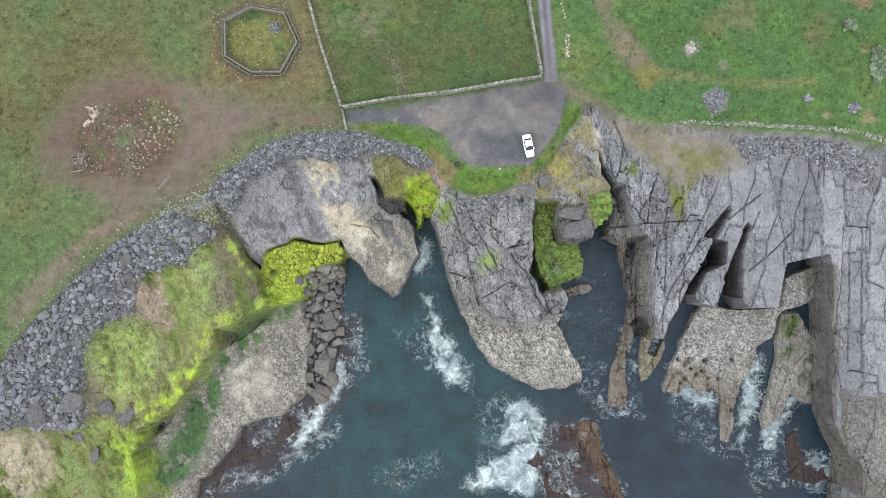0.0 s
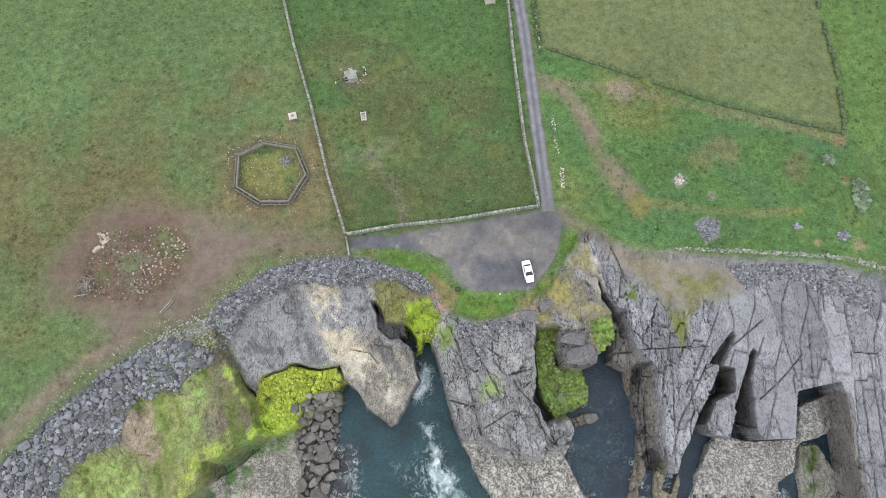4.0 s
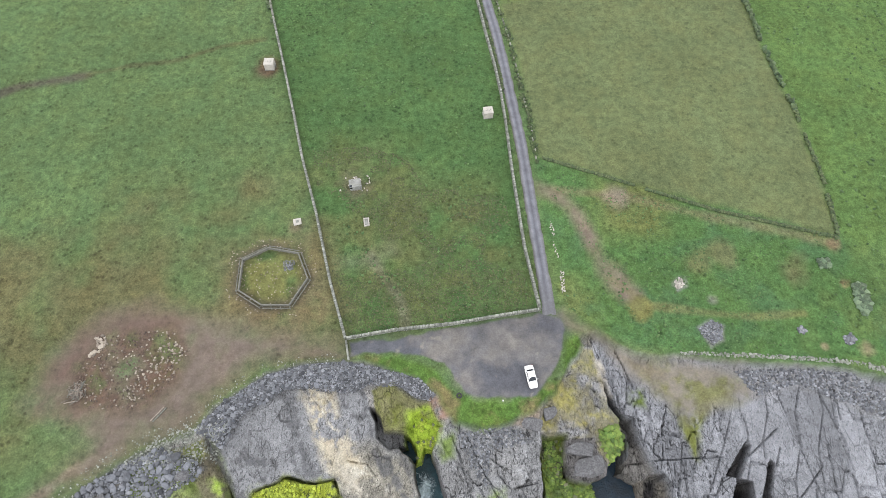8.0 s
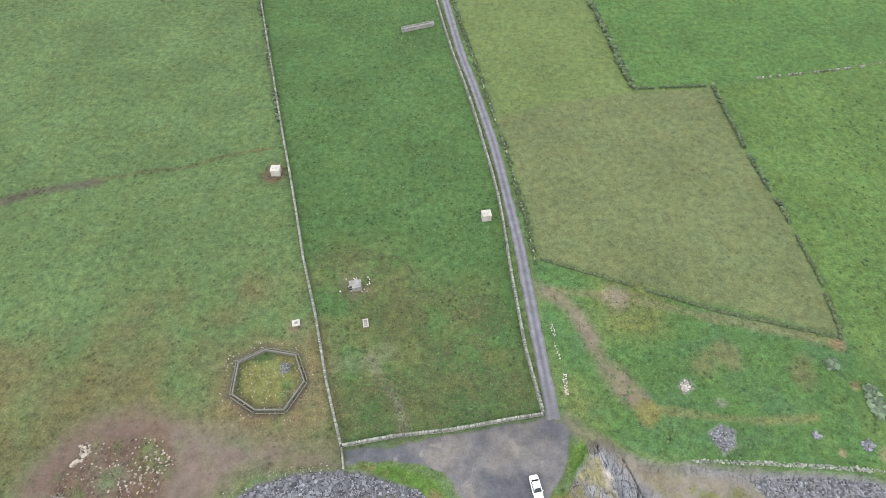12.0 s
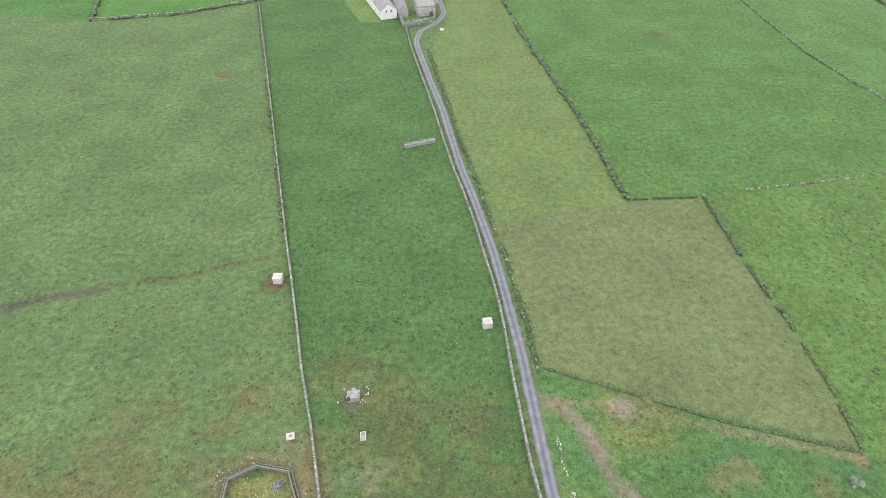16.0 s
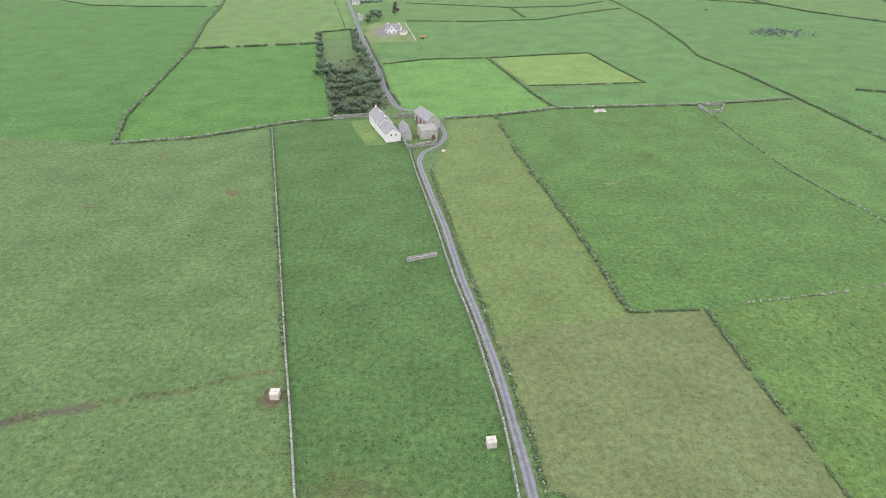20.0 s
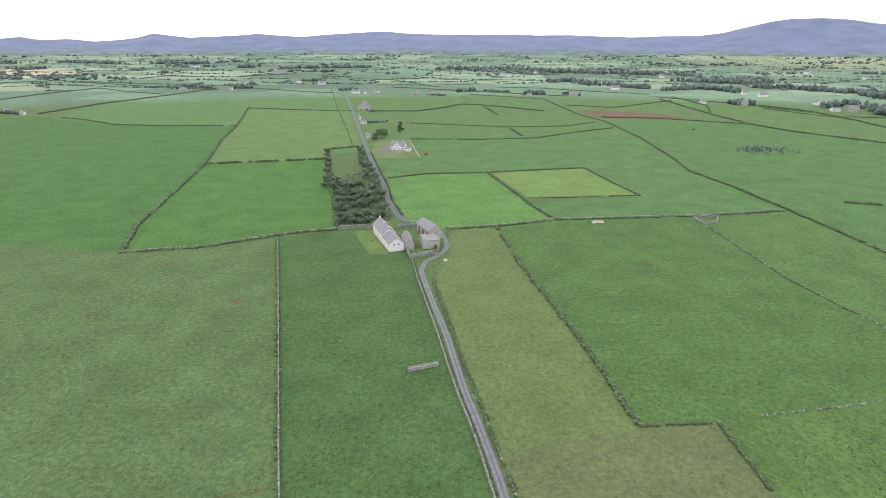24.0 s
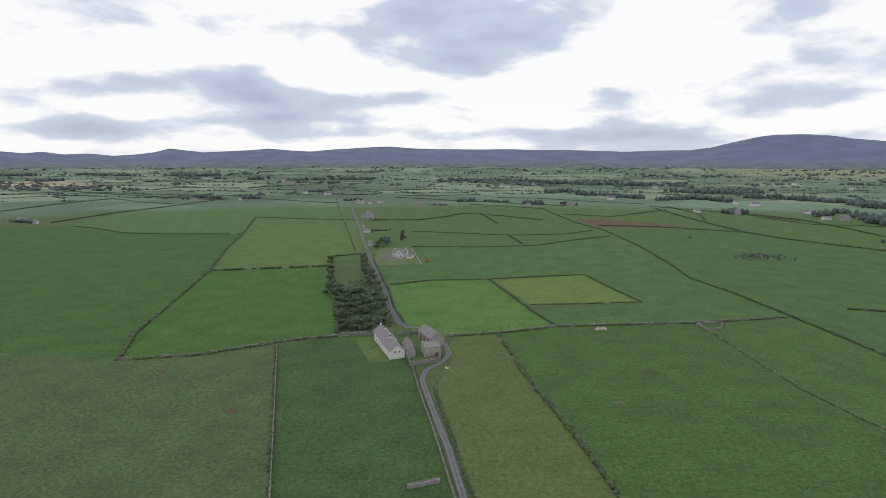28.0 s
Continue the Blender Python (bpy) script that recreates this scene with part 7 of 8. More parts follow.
# ---- the seven-sided pen ----
PEN = [(-36.0, 54.9), (-29.6, 53.7), (-27.0, 47.9), (-30.1, 42.0), (-35.7, 42.0), (-40.8, 45.2), (-41.0, 52.1)]
cx, cy = sum(p[0] for p in PEN) / 7, sum(p[1] for p in PEN) / 7
pen = empty("sheep_pen", cx, cy, 0)
tagged(pen, "seven-sided weathered timber pen with boarded sides", "animal pen")
corners = [Vector((x - cx, y - cy, 0)) for x, y in PEN]
for a, b in zip(corners, corners[1:] + corners[:1]):
    out = (a + b).normalized() * 0.62
    up = Vector((0, 0, 1))
    for z, w in ((0.25, 0.20), (0.52, 0.20), (0.80, 0.20)):
        beam_part("board", pen, M_TIMBER, a + up * z, b + up * z, 0.06, w)
    beam_part("cap_rail", pen, M_TIMBER, a + up * 1.02, b + up * 1.02, 0.26, 0.09)
    beam_part("outer_rail", pen, M_TIMBER, a + out + up * 0.62, b + out + up * 0.62, 0.16, 0.10)
    n = 3
    for k in range(n):
        p = a.lerp(b, k / n)
        beam_part("post", pen, M_TIMBER, p + up * -0.1, p + up * 1.15, 0.20, 0.20)
        beam_part("outer_post", pen, M_TIMBER, p + out + up * -0.1, p + out + up * 0.8, 0.16, 0.16)
        if k != 1:
            beam_part("strut", pen, M_TIMBER, p + up * 0.85, p + out * 1.15 + up * 0.62, 0.11, 0.10)

# ---- concrete blocks and troughs in the fields ----
def concrete_block(x, y, turn, w, d, h, material, label, holed=False, pole=False):
    z = float(ground_z(x, y))
    top = empty("concrete_hut", x, y, z - 0.05, turn)
    tagged(top, label, "concrete hut", "field huts")
    box_part("plinth", top, M_OLD_CONCRETE, (-w / 2 - 0.1, -d / 2 - 0.1, 0), (w / 2 + 0.1, d / 2 + 0.1, 0.14), 0.02)
    box_part("wall", top, material, (-w / 2, -d / 2, 0.14), (w / 2, d / 2, h - 0.16), 0.03)
    bm = bmesh.new()
    box(bm, -w / 2 - 0.05, -d / 2 - 0.05, h - 0.16, w / 2 + 0.05, d / 2 + 0.05, h, 0.03)
    part("roof_slab", bm, material, top)
    if holed:
        # no hole is cut: a dark block stands in for its shade
        box_part("hole_shade", top, M_GLASS, (-w / 2 - 0.02, -d / 2 - 0.02, h - 0.75), (-w / 2 + 0.55, -d / 2 + 0.5, h + 0.012), 0.0, "dark block standing in for the shade of a broken opening")
    else:
        for k in range(4):
            box_part("lid", top, M_OLD_CONCRETE, (-w * 0.3 + k * w * 0.17, -d * 0.12 + 0.12 * (k % 2), h), (-w * 0.3 + k * w * 0.17 + 0.2, -d * 0.12 + 0.12 * (k % 2) + 0.22, h + 0.05), 0.01)
    if pole:
        beam_part("pole", top, M_TIMBER, (w / 2 + 0.5, -0.2, 0), (w / 2 + 0.1, 1.4, 2.6), 0.08, 0.08)
    return top


(bx, by), (ccx, ccy), (ax, ay) = [(-42.6, 107.0), (12.0, 91.3), (-18.7, 70.9)]
concrete_block(bx, by, 0, 2.3, 2.2, 2.0, M_CONCRETE, "small whitewashed concrete block hut on bare soil", pole=True)
concrete_block(ccx, ccy, 8, 2.2, 2.0, 2.0, M_CONCRETE, "small whitewashed concrete block hut beside the lane wall")
concrete_block(ax, ay, 10, 2.5, 2.0, 1.5, M_OLD_CONCRETE, "broken weathered concrete hut among rubble", holed=True)
sx0, sy0 = [(-30.8, 61.7)][0]
slab = empty("concrete_slab", sx0, sy0, float(ground_z(sx0, sy0)), 14)
tagged(slab, "square pale concrete slab set in the grass", "slab")
box_part("slab", slab, M_CONCRETE, (-0.85, -0.8, -0.05), (0.85, 0.8, 0.22), 0.03)
box_part("cover", slab, M_OLD_CONCRETE, (-0.35, -0.3, 0.22), (0.35, 0.3, 0.27), 0.01)
tx, ty = [(-15.7, 61.5)][0]
frame_top = empty("stone_trough", tx, ty, float(ground_z(tx, ty)), 8)
tagged(frame_top, "small rectangular pale stone trough in the grass", "trough")
for a, b in (((-0.6, -1.0, 0), (-0.4, 1.0, 0.4)), ((0.4, -1.0, 0), (0.6, 1.0, 0.4)), ((-0.4, 0.8, 0), (0.4, 1.0, 0.38)), ((-0.4, -1.0, 0), (0.4, -0.8, 0.38))):
    box_part("side", frame_top, M_CONCRETE, a, b, 0.03)
box_part("bottom", frame_top, M_OLD_CONCRETE, (-0.4, -0.8, 0), (0.4, 0.8, 0.1))
(fa, fb) = [(-11.7, 173.3), (-1.2, 177.1)]
turn = math.degrees(math.atan2(fb[1] - fa[1], fb[0] - fa[0]))
feeder = empty("feed_trough", (fa[0] + fb[0]) / 2, (fa[1] + fb[1]) / 2, float(ground_z(*fa)), turn)
half = math.hypot(fb[0] - fa[0], fb[1] - fa[1]) / 2
tagged(feeder, "long grey concrete feed trough standing in pasture", "trough")
box_part("front", feeder, M_OLD_CONCRETE, (-half, -0.75, -0.1), (half, -0.55, 1.25), 0.03)
box_part("back", feeder, M_OLD_CONCRETE, (-half, 0.55, -0.1), (half, 0.75, 1.35), 0.03)
for s in (-1, 1):
    box_part("end", feeder, M_OLD_CONCRETE, (s * half - 0.1, -0.55, -0.1), (s * half + 0.1, 0.55, 1.2), 0.03)
box_part("bed", feeder, M_OLD_CONCRETE, (-half + 0.1, -0.55, 0.7), (half - 0.1, 0.55, 0.95))

# ---- drift timber ----
rnd = random.Random(12)
wx0, wy0 = [(-68.2, 24.9)][0]
pile = empty("driftwood_heap", wx0, wy0, float(ground_z(wx0, wy0)))
tagged(pile, "tangled heap of grey driftwood and dead branches", "driftwood")
for k in range(64):
    ang, r = rnd.uniform(0, 6.28), rnd.uniform(0, 1.7)
    ln, th = rnd.uniform(0.9, 2.6), rnd.uniform(0.05, 0.15)
    p = Vector((math.cos(ang) * r, math.sin(ang) * r * 1.3, rnd.uniform(0.1, 0.6)))
    turn = rnd.uniform(0, 6.28)
    d = Vector((math.cos(turn), math.sin(turn), rnd.uniform(-0.22, 0.22))) * ln / 2
    beam_part("branch", pile, (M_DEADWOOD, M_BARK, M_TIMBER)[k % 3], p - d, p + d, th, th)
px0, py0 = [(-52.2, 20.8)][0]
for k in (0, 1):
    pl = empty("timber_beam", px0 + k * 0.45, py0 - k * 0.12, float(ground_z(px0, py0)) + 0.1, 52)
    tagged(pl, "long grey timber beam lying on the ground", "timber beam", "fallen beams")
    box_part("beam", pl, M_TIMBER if k else M_DEADWOOD, (-1.6, -0.11, -0.1), (1.6, 0.11, 0.12), 0.02)


# ---- the car ----
def car(x, y, turn):
    z = float(ground_z(x, y))
    top = empty("car", x, y, z, turn)
    tagged(top, "white saloon car with one front door open", "car")
    white, glass, rubber = M_CAR, M_CAR_GLASS, M_TYRE
    # stations along the length (front is +y): half width, sill, shoulder
    st = [(-2.18, 0.70, 0.42, 0.78), (-2.05, 0.80, 0.30, 0.92), (-1.5, 0.86, 0.26, 0.98), (-0.6, 0.88, 0.24, 0.96), (0.6, 0.88, 0.24, 0.94), (1.3, 0.86, 0.26, 0.88), (1.95, 0.80, 0.30, 0.76), (2.18, 0.66, 0.38, 0.62)]
    bm = bmesh.new()
    rings = []
    for yy, hw, lo, hi in st:
        prof = [(-hw * 0.86, lo), (-hw, lo + 0.14), (-hw, hi - 0.16), (-hw * 0.90, hi - 0.02), (-hw * 0.45, hi + 0.03), (hw * 0.45, hi + 0.03), (hw * 0.90, hi - 0.02), (hw, hi - 0.16), (hw, lo + 0.14), (hw * 0.86, lo)]
        rings.append([bm.verts.new((px, yy, pz)) for px, pz in prof])
    for r0, r1 in zip(rings, rings[1:]):
        for i in range(10):
            bm.faces.new((r0[i], r0[(i + 1) % 10], r1[(i + 1) % 10], r1[i]))
    bm.faces.new(rings[0][::-1])
    bm.faces.new(rings[-1])
    bmesh.ops.recalc_face_normals(bm, faces=bm.faces)
    for f in bm.faces:
        f.smooth = True
    part("body", bm, white, top)
    bm = bmesh.new()
    cab = [(-1.35, 0.76, 0.97, 0.68, -0.85), (0.95, 0.78, 0.92, 0.66, 0.25)]
    (yb, wb, zb, wt, yt), (yf, wf, zf, wt2, yt2) = cab
    low = [bm.verts.new(p) for p in ((-wb, yb, zb), (wb, yb, zb), (wf, yf, zf), (-wf, yf, zf))]
    hi = [bm.verts.new(p) for p in ((-wt, yt, 1.40), (wt, yt, 1.40), (wt2, yt2, 1.42), (-wt2, yt2, 1.42))]
    for i in range(4):
        bm.faces.new((low[i], low[(i + 1) % 4], hi[(i + 1) % 4], hi[i]))
    bm.faces.new(hi)
    bmesh.ops.recalc_face_normals(bm, faces=bm.faces)
    part("cabin_glass", bm, glass, top, "dark car windows")
    box_part("roof", top, white, (-0.67, -0.9, 1.385), (0.67, 0.28, 1.45), 0.03)
    for s in (-1, 1):
        beam_part("pillar", top, white, (s * 0.79, 0.97, 0.93), (s * 0.66, 0.25, 1.42), 0.08, 0.06)
        beam_part("pillar", top, white, (s * 0.77, -1.37, 0.97), (s * 0.67, -0.85, 1.41), 0.12, 0.08)
        beam_part("pillar", top, white, (s * 0.785, -0.25, 0.95), (s * 0.68, -0.3, 1.41), 0.07, 0.06)
        box_part("mirror", top, white, (s * 0.98 - 0.09, 0.70, 0.95), (s * 0.98 + 0.09, 0.82, 1.08), 0.03)
        box_part("headlight", top, M_LAMP_GLASS, (s * 0.58 - 0.16, 2.03, 0.58), (s * 0.58 + 0.16, 2.15, 0.71), 0.02, "clear headlight glass")
        box_part("tail_light", top, M_RUST, (s * 0.64 - 0.12, -2.2, 0.66), (s * 0.64 + 0.12, -2.1, 0.80), 0.02, "red tail light")
        for yy in (-1.32, 1.36):
            bm = bmesh.new()
            bmesh.ops.create_cone(bm, cap_ends=True, segments=24, radius1=0.31, radius2=0.31, depth=0.2, matrix=Matrix.Translation((s * 0.80, yy, 0.31)) @ pose(0, 0, 0, 0, 90, 0))
            wheel = part("wheel", bm, rubber, top, "black tyre with steel rim")
            bm = bmesh.new()
            bmesh.ops.create_cone(bm, cap_ends=True, segments=16, radius1=0.19, radius2=0.16, depth=0.03, matrix=Matrix.Translation((s * 0.915, yy, 0.31)) @ pose(0, 0, 0, 0, 90 * s, 0))
            part("rim", bm, M_STEEL, wheel)
    box_part("bumper", top, white, (-0.72, 2.06, 0.34), (0.72, 2.22, 0.54), 0.05)
    box_part("bumper", top, white, (-0.74, -2.24, 0.36), (0.74, -2.08, 0.58), 0.05)
    door = empty("open_door", 0.88, 0.62, 0.3, -62)
    door.parent = top
    for nm, m, a, b in (("door_panel", white, (-0.04, -1.0, 0), (0.04, 0, 0.62)), ("door_glass", glass, (-0.02, -0.9, 0.64), (0.02, -0.15, 1.04)), ("door_frame", white, (-0.03, -0.95, 1.04), (0.03, -0.2, 1.1))):
        box_part(nm, door, m, a, b, 0.02 if nm == "door_panel" else 0.0)
    return top


(ca, cb) = [(17.2, 29.2), (17.9, 25.4)]
car((ca[0] + cb[0]) / 2, (ca[1] + cb[1]) / 2, math.degrees(math.atan2(cb[1] - ca[1], cb[0] - ca[0])) - 90)
qx, qy = [(3.8, 23.9)][0]
bm = bmesh.new()
for i in range(20):
    for j in range(8):
        a, b = i * math.tau / 20, j * math.tau / 8
        r = 0.42 + 0.15 * math.cos(b)
        bm.verts.new((r * math.cos(a), r * math.sin(a), 0.16 + 0.14 * math.sin(b)))
bm.verts.ensure_lookup_table()
for i in range(20):
    for j in range(8):
        bm.faces.new([bm.verts[k] for k in (i * 8 + j, (i + 1) % 20 * 8 + j, (i + 1) % 20 * 8 + (j + 1) % 8, i * 8 + (j + 1) % 8)])
ring = part("old_tyre", bm, M_TYRE)
ring.matrix_basis = pose(qx, qy, float(ground_z(qx, qy)))
tagged(ring, "old black rubber tyre lying on the turf", "tyre")
qx, qy = [(12.0, 22.9)][0]
stake = part("marker_post", box(bmesh.new(), -0.12, -0.12, -0.1, 0.12, 0.12, 0.55, 0.02), M_WHITE)
stake.matrix_basis = pose(qx, qy, float(ground_z(qx, qy)))
tagged(stake, "short white marker post on the turf", "post")


# ---- houses ----
def house(name, corners, eaves, ridge, wall, roof, label, chimneys=(), windows=(), doors=(), category="house", over=0.3, group="", widest=11.0):
    """corners: two ends of one long wall, then the far end of the gable at the second. Windows: side (0 long, 1 gable, 2 other long), place along, height, width, tall."""
    a, b, c = (Vector((*p, 0)) for p in corners)
    u = (b - a).normalized()
    w = Vector((-u.y, u.x, 0))
    L, W = (b - a).length, (c - b).dot(w)
    if W < 0:
        w, W = -w, -W
    W = min(W, widest)
    mid = (a + b) / 2 + w * (W / 2)
    turn = math.degrees(math.atan2(u.y, u.x))
    flip = 1 if w.dot(Vector((-u.y, u.x, 0))) > 0 else -1
    top = empty(name, mid.x, mid.y, float(ground_z(mid.x, mid.y)), turn)
    tagged(top, label, category, group)
    hl, hw = L / 2, W / 2
    bm = bmesh.new()
    prof = [(-hw, -0.4), (hw, -0.4), (hw, eaves), (0, ridge), (-hw, eaves)]
    r0, r1 = [bm.verts.new((-hl, p, z)) for p, z in prof], [bm.verts.new((hl, p, z)) for p, z in prof]
    bm.faces.new(r0[::-1])
    bm.faces.new(r1)
    for i in range(5):
        bm.faces.new((r0[i], r0[(i + 1) % 5], r1[(i + 1) % 5], r1[i]))
    bmesh.ops.recalc_face_normals(bm, faces=bm.faces)
    part("wall", bm, wall, top)
    k = (ridge - eaves) / hw
    for s in (-1, 1):
        bm = bmesh.new()
        sec = [(0, ridge + 0.04), (s * (hw + over), eaves - k * over + 0.04), (s * (hw + over), eaves - k * over + 0.20), (0, ridge + 0.22)]
        q0, q1 = [bm.verts.new((-hl - 0.15, p, z)) for p, z in sec], [bm.verts.new((hl + 0.15, p, z)) for p, z in sec]
        bm.faces.new(q0)
        bm.faces.new(q1)
        for i in range(4):
            bm.faces.new((q0[i], q0[(i + 1) % 4], q1[(i + 1) % 4], q1[i]))
        bmesh.ops.recalc_face_normals(bm, faces=bm.faces)
        slope = part("roof", bm, roof, top)
        bm = bmesh.new()
        for i in range(1, 5):
            f = i / 5
            yy, zz = s * (hw + over) * f, ridge + 0.22 + (eaves - k * over - ridge - 0.02) * f
            beam(bm, (-hl - 0.15, yy, zz), (hl + 0.15, yy, zz), 0.10, 0.05)
        part("slate_course", bm, roof, slope)
    part("ridge_tile", beam(bmesh.new(), (-hl - 0.15, 0, ridge + 0.24), (hl + 0.15, 0, ridge + 0.24), 0.3, 0.12), roof, top)
    for at in chimneys:
        x = -hl + 0.6 + at * (L - 1.2)
        st = box_part("chimney", top, wall, (x - 0.5, -0.4, ridge - 0.5), (x + 0.5, 0.4, ridge + 1.3), 0.03)
        box_part("cap", st, roof, (x - 0.6, -0.5, ridge + 1.3), (x + 0.6, 0.5, ridge + 1.45), 0.02)
        for d in (-0.22, 0.22):
            box_part("pot", st, M_RUST, (x + d - 0.12, -0.12, ridge + 1.45), (x + d + 0.12, 0.12, ridge + 1.8), 0.03)
    for kind, items in (("window", windows), ("door", doors)):
        for side, at, z, wd, tl in items:
            if side in (0, 2):
                yy = (-hw if side == 0 else hw) * flip
                x = -hl + at * L
                d = -1 if yy < 0 else 1
                lo, hi_ = (x - wd / 2, min(yy, yy + d * 0.06), z), (x + wd / 2, max(yy, yy + d * 0.06), z + tl)
                plo, phi = (x - wd / 2 + 0.1, min(yy, yy + d * 0.09), z + 0.1), (x + wd / 2 - 0.1, max(yy, yy + d * 0.09), z + tl - 0.1)
            else:
                d = 1 if side == 1 else -1
                xx, y0 = hl * d, (-hw + at * W) * flip
                lo, hi_ = (min(xx, xx + d * 0.06), y0 - wd / 2, z), (max(xx, xx + d * 0.06), y0 + wd / 2, z + tl)
                plo, phi = (min(xx, xx + d * 0.09), y0 - wd / 2 + 0.1, z + 0.1), (max(xx, xx + d * 0.09), y0 + wd / 2 - 0.1, z + tl - 0.1)
            fr = box_part(kind, top, M_WHITE if kind == "window" else M_RUST, lo, hi_)
            if kind == "window":
                box_part("pane", fr, M_GLASS, plo, phi)
    return top


rows_up = [(0, at, z, 1.1, 1.5) for z in (0.9, 3.6) for at in (0.12, 0.31, 0.5, 0.69, 0.88)]
A, B, C = [(-41.6, 329.7), (-28.8, 294.7), (-22.2, 301.0)]
M1 = (A[0] + (B[0] - A[0]) * 0.60, A[1] + (B[1] - A[1]) * 0.60)
W = (C[0] - B[0], C[1] - B[1])
house("farmhouse", [A, M1, (M1[0] + W[0], M1[1] + W[1])], 5.6, 9.0, M_WHITE, M_SLATE, "white two-storey farmhouse with grey slate roof", (0.02, 0.5, 0.98), rows_up)
house("farmhouse_wing", [M1, B, C], 4.4, 7.4, M_WHITE, M_SLATE, "lower white wing joined to the farmhouse gable", (0.05,), [(0, 0.3, 0.9, 1.0, 1.3), (0, 0.7, 0.9, 1.0, 1.3), (1, 0.35, 3.3, 0.9, 1.2), (1, 0.65, 3.3, 0.9, 1.2)])
house("stone_shed", [(-23.6, 316.2), (-20.4, 297.4), (-15.7, 301.9)], 3.0, 5.6, M_RUBBLE, M_SLATE, "small grey stone shed beside the farmhouse", (), (), [(0, 0.5, 0.0, 1.1, 1.9)], "shed")
house("barn", [(-15.2, 334.1), (-7.2, 315.2), (-0.7, 327.6)], 5.0, 7.8, M_RUBBLE, M_SLATE, "long stone barn with grey roof and red doors", (), [(1, 0.5, 2.8, 1.2, 1.2)], [(0, 0.22, 0.0, 2.8, 3.8), (0, 0.52, 0.0, 2.8, 3.8), (0, 0.82, 0.0, 2.8, 3.8)], "barn", widest=8.4)
house("open_barn", [(-10.3, 299.2), (-1.6, 301.0), (-1.7, 320.3)], 5.0, 6.4, M_RUBBLE, M_OLD_CONCRETE, "grey low-roofed stone barn with dark openings", (), [(1, 0.4, 1.6, 1.4, 1.3)], [(0, 0.8, 0.0, 1.6, 2.2)], "barn")
stone_wall("yard_wall", [(-20.7, 302.8), (-16.9, 284.6), (-1.8, 292.1), (-1.0, 310.3)], 2.6, 0.6, 0.5, "high grey stone yard wall round the farm", seed=41, sides=1)
stone_wall("yard_wall_north", [(-27.2, 337.5), (-16.1, 339.7)], 2.4, 0.6, 0.9, "high grey stone wall between house and barn", seed=42, sides=1)
stone_wall("garden_wall", [(-64.4, 335.2), (-43.5, 339.7)], 2.4, 0.6, 0.9, "high grey stone garden wall below the plantation", seed=43, sides=1)

# the white house up the lane, with its crossing gables
H2 = [(-56, 618), (-40, 616), (-42, 640)]
house("bungalow", H2, 3.6, 8.2, M_WHITE, M_SLATE, "large modern white house with slate roofs", (0.15, 0.9), [(0, 0.1, 0.8, 1.6, 1.4), (0, 0.9, 0.8, 1.6, 1.4)])
hx0, hy0 = (H2[0][0] + H2[1][0]) / 2, H2[0][1]
house("front_gable", [(hx0 + 4, hy0 + 9), (hx0 + 4, hy0 - 3), (hx0 - 5, hy0 - 3)], 3.6, 8.0, M_WHITE, M_SLATE, "white gable wing of the modern house", (), [(1, 0.5, 4.2, 1.4, 1.4), (1, 0.25, 0.8, 1.5, 1.4), (1, 0.75, 0.8, 1.5, 1.4)])
house("garage", [(-39.5, 609), (-34, 608), (-34, 618)], 2.4, 3.8, M_WHITE, M_SLATE, "small white garage beside the modern house", category="garage")
stone_wall("garden_wall_white", [(-38, 675), (-22.0, 572.1)], 1.2, 0.8, 1.6, "low white garden wall", M_PALE_STONE, 0, 44, 1)

